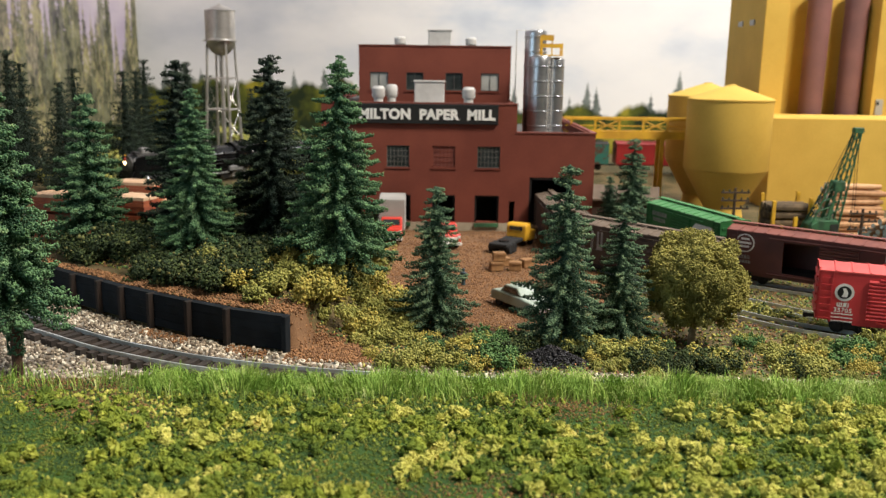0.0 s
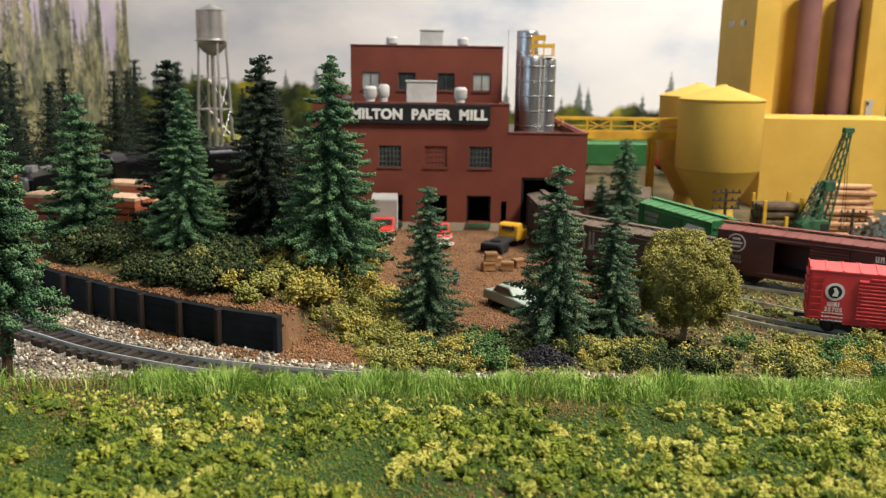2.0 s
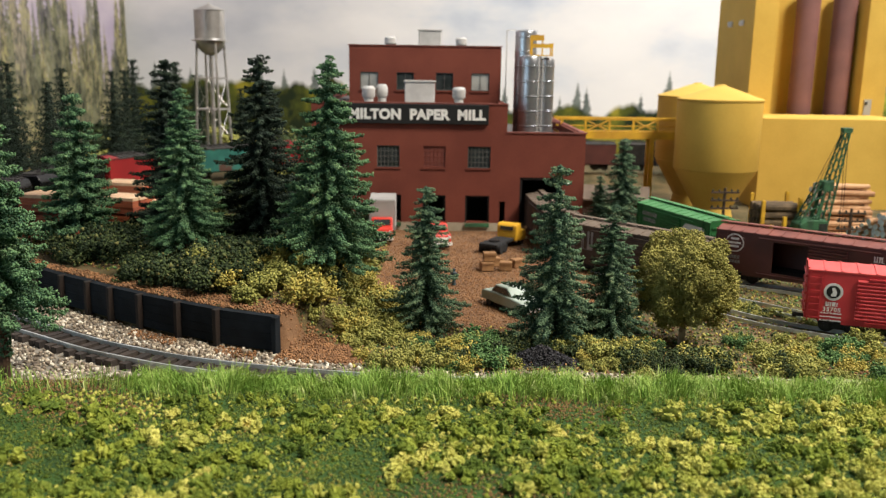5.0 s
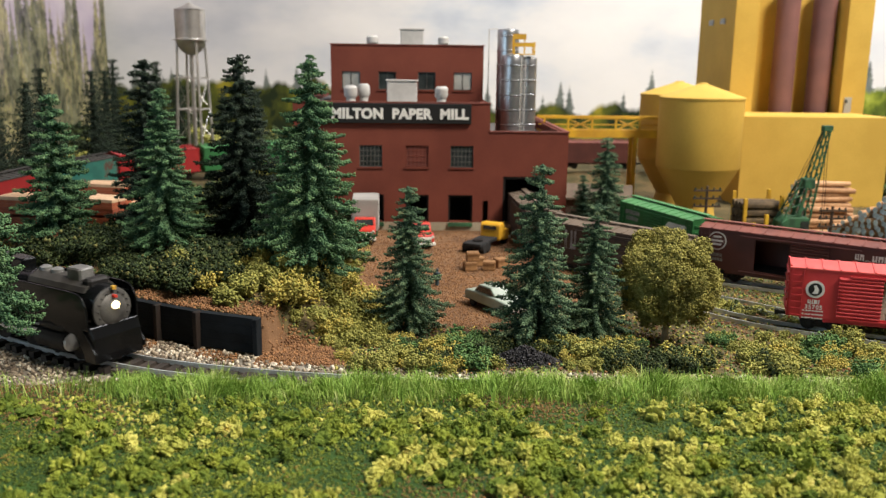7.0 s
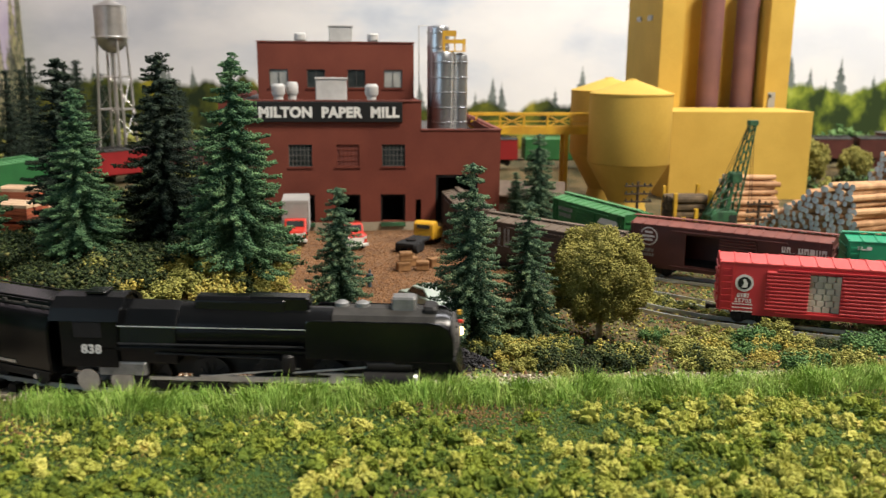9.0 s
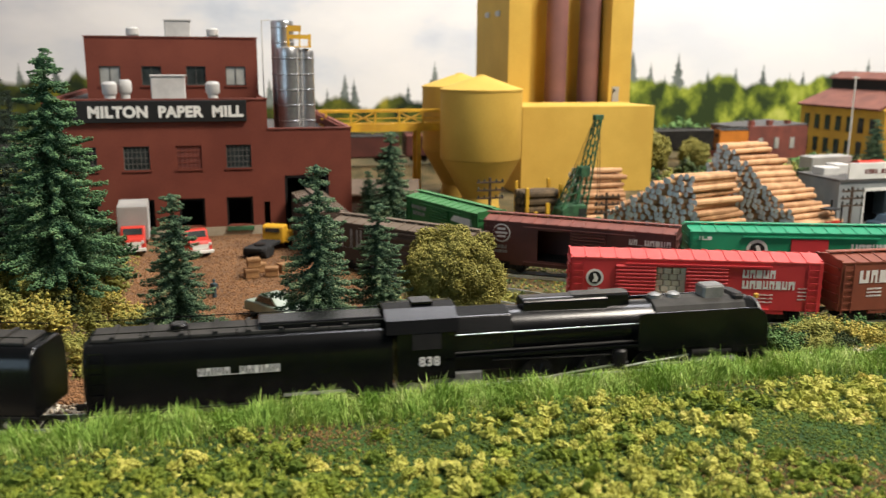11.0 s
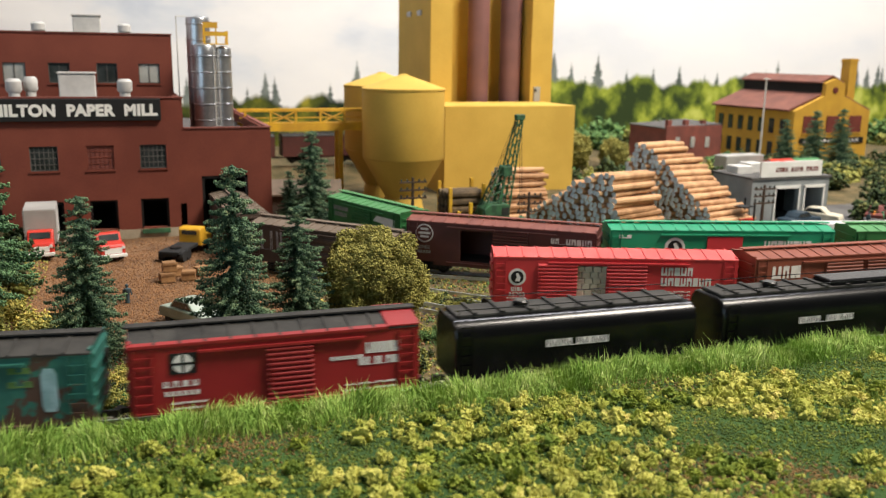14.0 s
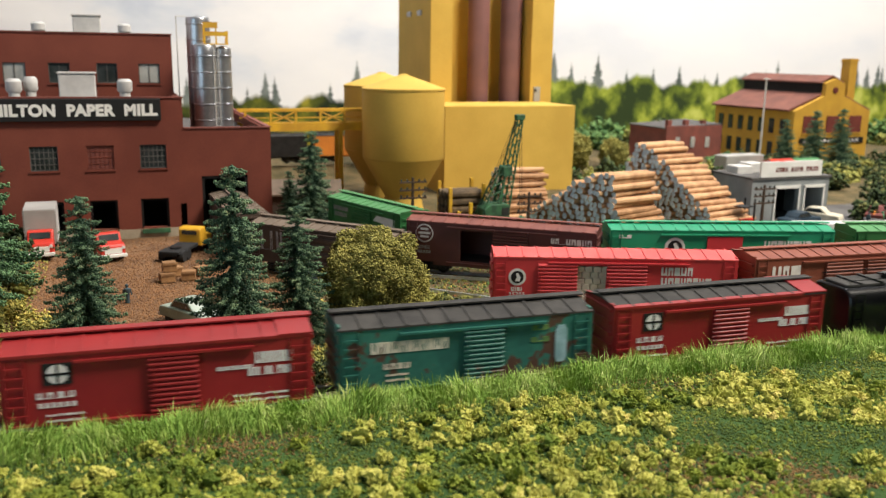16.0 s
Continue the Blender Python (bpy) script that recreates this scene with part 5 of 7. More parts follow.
t1 = tender("long black tender with dusty deck behind the locomotive", 7.9, 0.22)
t2 = tender("black water tender with white lettering", 7.7, 0.12, False)
sf = boxcar("boxcar", at(0, 0, 0), "mineral-red boxcar with black roof and white lettering", 7.45, M["sf_red"], M["weath"], [(-0.35, 0.85)], group="passing train", tall=2.36)
o = part("emblem", Geo().box(-2.75, -2.1, NEAR - 0.02, NEAR, 1.62, 2.17, 0.0), M["sign"], sf, "black square emblem with white cross")
dk = part("disc", Geo().lathe([(0.25, NEAR - 0.03), (0.25, NEAR - 0.02)], -2.425, 1.895, 20, "y"), M["mark"], o)
part("cross", Geo().add(*[[(x, y, z) for y in (NEAR - 0.04, NEAR - 0.03) for x, z in [(-2.455, 1.615), (-2.395, 1.615), (-2.395, 1.865), (-2.145, 1.865), (-2.145, 1.925), (-2.395, 1.925), (-2.395, 2.175), (-2.455, 2.175), (-2.455, 1.925), (-2.705, 1.925), (-2.705, 1.865), (-2.455, 1.865)]], [tuple(range(12)), tuple(range(23, 11, -1))] + [((i + 1) % 12, i, i + 12, (i + 1) % 12 + 12) for i in range(12)]]), M["sign"], o)
bars("reporting_mark", [0.14, 0.14, 0.14, 0.14], 0.16, 0.1, M["mark"], sf, at(-2.45, NEAR, 1.28))
bars("car_number", [0.1, 0.1, 0.1, 0.1, 0.1, 0.1], 0.12, 0.05, M["mark"], sf, at(-2.45, NEAR, 1.05))
lines_of(sf, -2.3, 0.82, [0.2, 0.15, 0.22, 0.2], M["mark"], 0.07, 2)
bars("slogan", [0.16, 0.1, 0.1, 0.1, 0.08, 0.14, 0.16], 0.3, 0.02, M["mark"], sf, at(2.75, NEAR, 1.72))
bars("slogan", [0.1, 0.08, 0.08, -0.1, 0.08, 0.1, -0.1, 0.14, 0.12, 0.1], 0.22, 0.02, M["mark"], sf, at(2.65, NEAR, 1.4))
bars("slogan", [0.08] * 9, 0.1, 0.02, M["mark"], sf, at(1.75, NEAR, 1.6))
lines_of(sf, 2.4, 0.86, [0.25, -0.1, 0.3, -0.1, 0.25, 0.3], M["mark"], 0.07, 2)
part("roof_end", Geo().prism([(-0.99, 2.42), (-0.99, 2.46), (0, 2.65), (0.99, 2.46), (0.99, 2.42), (0, 2.6)], 2.85, 3.74), M["sf_red"], sf, "unpainted red end of the roof")
part("eave", Geo().prism([(-1.0, 2.36), (-1.0, 2.435), (-0.84, 2.465), (-0.84, 2.38)], -3.73, 2.85), M["sf_red"], sf, "red strip along the roof edge")
tl = boxcar("boxcar", at(0, 0, 0), "weathered teal boxcar with cream lettering and rust patches", 7.45, M["teal"], M["weath"], [(-0.2, 0.95)], group="passing train", tall=2.36)
bars("road_name", [0.19, 0.16, 0.17, 0.19, 0.18, 0.16, 0.16, 0.18, 0.18, 0.18, 0.18], 0.32, 0.025, M["cream"], tl, at(-1.75, NEAR, 1.66))
bars("reporting_mark", [0.14, 0.14, 0.14, 0.14], 0.16, 0.06, M["cream"], tl, at(-2.1, NEAR, 1.2))
lines_of(tl, -2.1, 1.0, [0.2, 0.2, 0.16], M["cream"], 0.08, 2)
bars("lettering", [0.5], 0.15, 0.03, M["shrub_g"], tl, at(2.1, NEAR, 1.95))
bars("lettering", [0.55], 0.15, 0.03, M["shrub_g"], tl, at(2.1, NEAR, 1.6))
part("emblem", Geo().prism([(2.62, 0.95), (2.86, 0.95), (2.92, 1.1), (2.92, 1.9), (2.84, 2.05), (2.64, 2.05), (2.56, 1.9), (2.56, 1.1)], NEAR - 0.02, NEAR, "y"), material("pale_blue_mark", (0.35, 0.52, 0.56), (0.2, 0.34, 0.36), 0.6, scale=220, bump=0), tl, "pale blue emblem patch")
consist = [(loco, loco_off, 3.6), (t1, -15.4, 2.6), (t2, -24.15, 2.5), (sf, -32.8, 2.4), (tl, -40.95, 2.4)]
more = [copy_thing(sf, at(0, 0, 0))]
tagged(more[0], "mineral-red boxcar with red roof and white lettering")
for q in more[0].children:
    if q.name.split(".")[0] in ("roof", "running_board"):
        q.data = q.data.copy()
        q.data.materials[0] = M["sf_red"]
for k, mats in enumerate((("orange", "weath"), ("bn", "bn_roof"), ("sf_red", "weath"), ("sps", "weath"), ("gear", "weath"), ("sps", "sps_roof"))):
    c = boxcar("boxcar", at(0, 0, 0), ("orange", "dark green", "deep red", "brown", "black", "oxide-brown")[k] + " boxcar of the passing train", 7.45, M[mats[0]], M[mats[1]], [(-0.5, 0.7)], group="passing train", ribs=False, tall=2.36)
    bars("road_name", [0.2, 0.2, 0.2, 0.2, 0.2], 0.28, 0.05, M["mark"], c, at(2.2, NEAR, 1.75))
    more.append(c)
order = [0, 2, 3, 4, 5, 6, 3, 2, 4, 6, 4, 4, 5, 1]
seen = set()
for k, i in enumerate(order):
    c = more[i]
    if i in seen:
        c = copy_thing(c, at(0, 0, 0))
    seen.add(i)
    consist.append((c, -49.1 - 8.15 * k, 2.4))


# ---- foliage and loose stuff ----
OCT_V = np.array([(1, 0, 0), (-1, 0, 0), (0, 1, 0), (0, -1, 0), (0, 0, 1), (0, 0, -1)], float)
OCT_F = np.array([(0, 2, 4), (2, 1, 4), (1, 3, 4), (3, 0, 4), (2, 0, 5), (1, 2, 5), (3, 1, 5), (0, 3, 5)])
rng = np.random.default_rng(7)


TET_V = np.array([(1, 1, 1), (-1, -1, 1), (-1, 1, -1), (1, -1, -1)], float) * 0.75
TET_F = np.array([(0, 2, 1), (0, 1, 3), (0, 3, 2), (1, 2, 3)])


def bits(name, centres, sizes, mat, flat=0.3, flake=True, stretch=None):
    """A mesh of small uneven flakes or lumps, one at each centre."""
    n = len(centres)
    shape_v, shape_f = (TET_V, TET_F) if flake else (OCT_V, OCT_F)
    k = len(shape_v)
    v = shape_v[None] * (1 + flat * rng.uniform(-1, 1, (n, k, 1)))
    if stretch is not None:
        v[:, :, 0] *= np.asarray(stretch)[:, None]
    q = rng.normal(size=(n, 3, 3))
    q, _ = np.linalg.qr(q)
    v = np.einsum("nij,nkj->nki", q, v) * np.asarray(sizes)[:, None, None] + np.asarray(centres)[:, None, :]
    f = (shape_f[None] + k * np.arange(n)[:, None, None]).reshape(-1, 3)
    me = bpy.data.meshes.new(name)
    me.vertices.add(k * n)
    me.vertices.foreach_set("co", (v.reshape(-1) * CM))
    me.loops.add(3 * len(f))
    me.loops.foreach_set("vertex_index", f.reshape(-1).astype(np.int32))
    me.polygons.add(len(f))
    me.polygons.foreach_set("loop_start", np.arange(0, 3 * len(f), 3, dtype=np.int32))
    me.materials.append(mat)
    me.update(calc_edges=True)
    me.validate()
    return me


def stuff(name, me, label, category):
    return tagged(part(name, me, None, None), label, category, kind="stuff")


BLUE = material("blue_needle", (0.085, 0.16, 0.085), (0.03, 0.065, 0.04), 0.95, scale=150, fine=700, bump=0, island=0.6, third=(0.22, 0.28, 0.14))
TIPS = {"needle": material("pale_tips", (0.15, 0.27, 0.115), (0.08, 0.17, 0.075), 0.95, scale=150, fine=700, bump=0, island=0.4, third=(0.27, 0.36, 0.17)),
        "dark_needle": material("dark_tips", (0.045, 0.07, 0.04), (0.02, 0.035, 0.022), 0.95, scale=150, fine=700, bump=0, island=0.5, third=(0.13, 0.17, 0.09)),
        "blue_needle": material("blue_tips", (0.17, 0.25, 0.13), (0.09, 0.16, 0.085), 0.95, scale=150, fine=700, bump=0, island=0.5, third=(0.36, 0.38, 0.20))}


def conifer(name, h, r, mat, seed, droop=0.25, whorls=15, size=0.1, fine=9, step=0.06, low=0.80):
    """Trunk and crown meshes of a wire-and-foam model conifer of height h: whorls of drooping flocked boughs."""
    rg = np.random.default_rng(seed)
    c, s, e = [], [], []
    for i in range(whorls):
        u = i / (whorls - 1)
        z0 = h * (0.975 - low * u ** 0.95)
        reach = r * (0.19 + 0.81 * u ** 0.85) * rg.uniform(0.82, 1.1)
        n = int(8 + 9 * u)
        a0 = rg.uniform(0, 6.28)
        for k in range(n):
            a = a0 + 6.283 * k / n + rg.normal(0, 0.14)
            L = reach * rg.uniform(0.7, 1.12)
            m = max(4, int(L / step))
            dz = rg.normal(0, 0.012 * h)
            t = np.linspace(0.03, 1, m)
            side = rg.uniform(-0.6, 0.6) * 0.2 * L * t ** 2
            z = z0 + dz - droop * L * t * (0.5 + 0.7 * u) * (1.25 - 0.5 * t) + 0.1 * L * t ** 4
            px = L * t
            axis = np.c_[px * math.cos(a) - side * math.sin(a), px * math.sin(a) + side * math.cos(a), z]
            thick = size * (0.75 + 0.95 * np.sin(math.pi * np.clip(t, 0, 0.92) ** 0.8)) * (0.8 + 0.3 * u)
            for rep in range(fine):
                d = rg.normal(size=(m, 3))
                d /= np.linalg.norm(d, axis=1)[:, None]
                j = d * (thick * rg.uniform(0.55, 1.0, m))[:, None] * [1, 1, 0.8]
                c.append(axis + j)
                s.append(size * rg.uniform(0.2, 0.42, m))
                # rises towards the bough's end and its upper side; high values get the paler material
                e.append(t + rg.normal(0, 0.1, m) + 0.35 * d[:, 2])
    q = 900
    z = h * (1 - rg.random(q) ** 0.7 * 0.9)
    a = rg.uniform(0, 6.28, q)
    w = size * (0.4 + 1.6 * (1 - z / h))
    c.append(np.c_[w * np.cos(a), w * np.sin(a), z])
    s.append(size * rg.uniform(0.3, 0.5, q))
    e.append(np.zeros(q))
    c, s, e = np.concatenate(c), np.concatenate(s), np.concatenate(e)
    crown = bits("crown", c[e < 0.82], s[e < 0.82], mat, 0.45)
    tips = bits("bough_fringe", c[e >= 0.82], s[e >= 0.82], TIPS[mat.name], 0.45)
    rr = 0.019 * h
    trunk = Geo().lathe([(rr * 1.3, -0.3)] + [(rr * (1 - k / 8.5) * rg.uniform(0.9, 1.1), h * 0.97 * k / 8) for k in range(9)], seg=9)
    return trunk.mesh("trunk", M["bark"], True), crown, tips


def plant(name, meshes, m, label, category, group, scale=1.0):
    ob = thing(name, m @ Matrix.Scale(scale, 4), label, category, group)
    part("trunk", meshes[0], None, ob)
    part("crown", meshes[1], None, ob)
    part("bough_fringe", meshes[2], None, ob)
    return ob


GREEN = [conifer("green", 8.0, 2.3, M["needle"], 11 + i, 0.62, 19, 0.11, low=0.75 + 0.05 * i) for i in range(2)]
FAR = conifer("far", 8.0, 2.0, M["needle_d"], 77, 0.3, 18, 0.17, 3, 0.13, 0.9)
DARK = [conifer("dark", 8.0, 2.3, M["needle_d"], 31 + i, 0.5, 22, 0.105, low=0.86) for i in range(2)]
SLIM = conifer("slim", 8.0, 1.72, M["needle"], 19, 0.55, 17, 0.11, low=0.66)
TIERED = conifer("tiered", 6.0, 1.75, M["needle"], 23, 0.35, 12, 0.12, low=0.8)
MIXED = conifer("mixed", 6.0, 1.85, BLUE, 51, 0.66, 17, 0.092, low=0.84)
# x, y, top height, mesh, mesh height, label
TREES = [
    (-13.1, 25.2, 7.6, SLIM, 8.0, "tall green model conifer beside the track"),
    (-10.38, 35.6, 7.3, GREEN[1], 8.0, "bright green model conifer on the wooded bank"),
    (-4.2, 34.2, 8.65, GREEN[0], 8.0, "tall green model conifer with bare lower trunk on the bank"),
    (-7.57, 37.6, 8.7, DARK[0], 8.0, "tall dark green model conifer on the bank"),
    (-12.15, 39.5, 8.45, DARK[1], 8.0, "tall dark model conifer with long low boughs"),
    (-16.0, 38.6, 6.92, TIERED, 6.0, "deep green model conifer beside the lumber stacks"),
    (-0.28, 33.0, 3.85, MIXED, 6.0, "small blue-green model conifer at the lot's edge"),
    (4.5, 30.8, 5.0, MIXED, 6.0, "blue-green model conifer over the coal heap"),
    (6.75, 31.5, 3.45, MIXED, 6.0, "small blue-green model conifer in the brush"),
    (11.6, 52.5, 4.2, MIXED, 6.0, "conifer between mill and hoppers"),
    (10.6, 54.5, 1.6, MIXED, 6.0, "small conifer behind the mill corner"),
    (-27.5, 62.0, 6.4, FAR, 8.0, "dark conifer against the forest board"),
    (-31.5, 74.0, 7.6, FAR, 8.0, "dark conifer in the far corner"),
    (-29.0, 82.0, 7.4, FAR, 8.0, "dark conifer in the far corner"),
    (-26.5, 86.0, 7.8, FAR, 8.0, "dark conifer in the far corner"),
    (-24.0, 88.0, 7.0, FAR, 8.0, "dark conifer in the far corner"),
    (-33.0, 66.0, 9.0, FAR, 8.0, "dark conifer against the forest board"),
    (-35.0, 58.0, 8.6, FAR, 8.0, "dark conifer against the forest board"),
    (-34.5, 71.0, 8.0, FAR, 8.0, "dark conifer against the forest board"),
    (-30.5, 69.0, 6.6, FAR, 8.0, "dark conifer by the far curve"),
    (-28.0, 76.0, 7.4, FAR, 8.0, "dark conifer by the far curve"),
    (-31.0, 90.0, 8.4, FAR, 8.0, "dark conifer in the far corner"),
    (-27.8, 94.0, 8.2, FAR, 8.0, "dark conifer in the far corner"),
    (-20.5, 92.0, 5.6, FAR, 8.0, "dark conifer under the water tower"),
    (-16.5, 90.0, 5.2, FAR, 8.0, "dark conifer behind the main line"),
    (-14.5, 76.0, 6.8, FAR, 8.0, "dark conifer behind the mill"),
    (58.5, 66.0, 3.4, MIXED, 6.0, "small conifer on the far bank"),
    (62.8, 67.0, 4.1, MIXED, 6.0, "small conifer on the far bank"),
    (66.5, 67.5, 4.2, MIXED, 6.0, "small conifer on the far bank"),
]
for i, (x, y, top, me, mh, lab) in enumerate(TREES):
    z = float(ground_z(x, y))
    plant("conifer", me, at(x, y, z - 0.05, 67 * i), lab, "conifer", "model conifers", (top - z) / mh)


def round_tree(r, h, mat, n, seed):
    """A crown of many small foam tufts over an uneven ball."""
    rg = np.random.default_rng(seed)
    m = 110
    k = np.arange(m)
    up = 1 - 2 * (k + 0.5) / m
    a = k * 2.39996
    lob = np.c_[np.sqrt(1 - up ** 2) * np.cos(a), np.sqrt(1 - up ** 2) * np.sin(a), up]
    lob = lob * np.array([r * 0.84, r * 0.84, h * 0.355]) * rg.uniform(0.74, 1.08, (m, 1)) + [0, 0, h * 0.585]
    k = rg.integers(0, m, n)
    d = rg.normal(size=(n, 3))
    d /= np.linalg.norm(d, axis=1)[:, None]
    c = lob[k] + d * (r * rg.uniform(0.14, 0.24, (m, 1))[k]) * rg.uniform(0.5, 1.1, (n, 1))
    return bits("crown", c, rg.uniform(0.018, 0.04, n) * (60000 / n) ** 0.4, mat, 0.5, stretch=rg.uniform(1, 2.4, n))


bt = thing("round_tree", at(9.75, 32.2, float(ground_z(9.75, 32.2)) - 0.05), "round olive-leaved model tree with a pale trunk", "tree")
tg = Geo().rod((0, 0, -0.2), (0.05, 0, 1.0), 0.15, 0.12, 8)
for a in range(6):
    tg.rod((0.05, 0, 0.9), (1.0 * math.cos(a * 1.05), 1.0 * math.sin(a * 1.05), 2.2 + 0.4 * (a % 2)), 0.08, 0.03, 6)
part("trunk", tg, M["pale_bark"], bt, smooth=True)
part("crown", round_tree(1.98, 4.55, M["leaf"], 60000, 5), None, bt)
BUSH = round_tree(1.98, 4.55, M["leaf"], 9000, 8)
for x, y, s in ((41.2, 75, 1.25), (46.5, 76, 0.95)):
    z = float(ground_z(x, y))
    ob = thing("round_bush", at(x, y, z - 0.5 * s) @ Matrix.Scale(s * 0.85, 4), "round olive bush on the far bank", "bush", "far bushes")
    part("crown", BUSH, None, ob)


# ---- shrubs in the brush belt and on the bank ----
def shrub_mesh(mat, seed, n=760):
    rg = np.random.default_rng(seed)
    lob = rg.uniform(-1, 1, (14, 3)) * [0.58, 0.58, 0.24] + [0, 0, 0.32]
    d = rg.normal(size=(n, 3))
    d /= np.linalg.norm(d, axis=1)[:, None]
    c = lob[rg.integers(0, 14, n)] + d * 0.24 * rg.uniform(0.4, 1.15, (n, 1))
    twig = rg.random(n) < 0.12
    return bits("foliage", c, np.where(twig, 0.02, rg.uniform(0.026, 0.06, n)), mat, 0.5, stretch=np.where(twig, rg.uniform(4, 9, n), 1.0))


SHRUBS = {k: [shrub_mesh(M[k], 60 + i + 10 * len(k)) for i in range(2)] for k in ("shrub", "shrub_d", "shrub_y", "shrub_g")}
SAY = {"shrub": "olive foam shrub", "shrub_d": "dark green foam shrub", "shrub_y": "yellow-flowered foam shrub", "shrub_g": "fresh green foam shrub"}
srng = random.Random(4)
UNDER = {}


def undergrowth(x, y, s, kind):
    UNDER.setdefault(kind, []).append((x, y, s))


def lay_undergrowth():
    for kind, spots in UNDER.items():
        rg = np.random.default_rng(len(spots))
        C, S = [], []
        for x, y, s in spots:
            m = 150
            lob = rg.uniform(-1, 1, (7, 3)) * [0.55, 0.55, 0.22] + [0, 0, 0.3]
            d = rg.normal(size=(m, 3))
            d /= np.linalg.norm(d, axis=1)[:, None]
            c = (lob[rg.integers(0, 7, m)] + d * 0.3 * rg.uniform(0.4, 1.1, (m, 1))) * s
            C.append(c + [x, y, float(ground_z(x, y)) - 0.08])
            S.append(rg.uniform(0.05, 0.11, m) * s)
        stuff("undergrowth", bits("undergrowth", np.concatenate(C), np.concatenate(S), M[kind], 0.5), SAY[kind].replace("foam shrub", "low foam undergrowth"), "undergrowth")



def shrub(x, y, s, kind, where):
    ob = thing("shrub", at(x, y, float(ground_z(x, y)) - 0.08, srng.uniform(0, 360)) @ Matrix.Scale(s, 4), SAY[kind] + " " + where, "shrub", "shrubs")
    part("foliage", SHRUBS[kind][srng.randrange(2)], None, ob)


for i in range(175):
    x = srng.uniform(-2.8, 27)
    f = float(front_y(x))
    lim = min(32.5, np.interp(x, SIDE_A[:, 0], SIDE_A[:, 1]) - 1.0) if x > 11 else 31.5
    y = srng.uniform(f + 1.7, max(f + 2.2, lim))
    if math.hypot(x - 3.75, y - 28.0) < 1.5:
        continue
    kind = srng.choices(["shrub", "shrub_d", "shrub_y", "shrub_g"], [5, 2.2, 2.0, 2.2 if x > 8 else 0.8])[0]
    shrub(x, y, srng.uniform(0.5, 1.1), kind, "in the brush by the main line")
for i in range(85):
    x = srng.uniform(-9.5, -1.2)
    y = srng.uniform(float(wall_y(min(x, -5.3))) + (1.6 if x < -5.3 else 1.9 + 0.2 * (x + 5.3)), 37)
    kind = srng.choices(["shrub", "shrub_d", "shrub_y"], [5, 2.5, 2.4] if x > -7.3 else [0.3, 6, 0.1])[0]
    shrub(x, y, srng.uniform(0.8, 1.5), kind, "on the wooded bank")
for i in range(75):
    x = srng.uniform(-20, -8)
    y = float(wall_y(x)) + srng.uniform(1.9, 7.5)
    if x < -15.5 and y > 38:
        continue
    shrub(x, y, srng.uniform(0.9, 1.6), "shrub_d", "under the conifers")
for i in range(40):
    x = srng.uniform(12, 24)
    y = np.interp(x, SIDE_A[:, 0], SIDE_A[:, 1]) + srng.uniform(1.2, 3.2)
    undergrowth(x, y, srng.uniform(0.35, 0.7), srng.choices(["shrub", "shrub_d"], [3, 1])[0])
for i in range(70):
    x = srng.uniform(11.5, 20)
    y = np.interp(x, SIDE_A[:, 0], SIDE_A[:, 1]) + srng.uniform(1.0, 2.6)
    undergrowth(x, y, srng.uniform(0.3, 0.65), srng.choices(["shrub", "shrub_d"], [4, 1])[0])
for i in range(26):
    undergrowth(srng.uniform(9.6, 24), srng.uniform(53, 58), srng.uniform(0.6, 1.2), srng.choices(["shrub", "shrub_d"], [1, 2])[0])
for i in range(20):
    undergrowth(srng.uniform(-33, -20), srng.uniform(56, 84), srng.uniform(1.5, 2.6), srng.choices(["shrub", "shrub_d"], [1, 3])[0])

for i in range(170):
    x, y = srng.uniform(-24, -3.2), srng.uniform(37, 52)
    if np.min(np.hypot(LINE[::4, 0] - x, LINE[::4, 1] - y)) > 2.0 and not (-21.5 < x < -12.5 and 37 < y < 49):
        undergrowth(x, y, srng.uniform(0.8, 1.7), srng.choices(["shrub", "shrub_d"], [1, 4])[0])
for i in range(110):
    x, y = srng.uniform(-22, -7), srng.uniform(50, 74)
    if np.min(np.hypot(LINE[::4, 0] - x, LINE[::4, 1] - y)) > 2.2:
        undergrowth(x, y, srng.uniform(1.2, 2.4), srng.choices(["shrub", "shrub_d"], [1, 6])[0])
for i in range(90):
    undergrowth(srng.uniform(-36, 9), srng.uniform(83, 102), srng.uniform(2.4, 4.2), srng.choices(["shrub", "shrub_d"], [1, 3])[0])

# turf clumps, in patches, green and yellow: spongy lumps of foam
def ball(level):
    """Vertices and triangles of a unit sphere split from an octahedron."""
    v, f = [tuple(p) for p in OCT_V], [tuple(int(i) for i in q) for q in OCT_F]
    for _ in range(level):
        mid, out = {}, []

        def half(a, b):
            key = (min(a, b), max(a, b))
            if key not in mid:
                p = np.array(v[a]) + np.array(v[b])
                v.append(tuple(p / np.linalg.norm(p)))
                mid[key] = len(v) - 1
            return mid[key]

        for a, b, c in f:
            x, y, z = half(a, b), half(b, c), half(c, a)
            out += [(a, x, z), (x, b, y), (z, y, c), (x, y, z)]
        f = out
    return np.array(v), np.array(f)


LUMP, CRUMB = ball(3), ball(1)


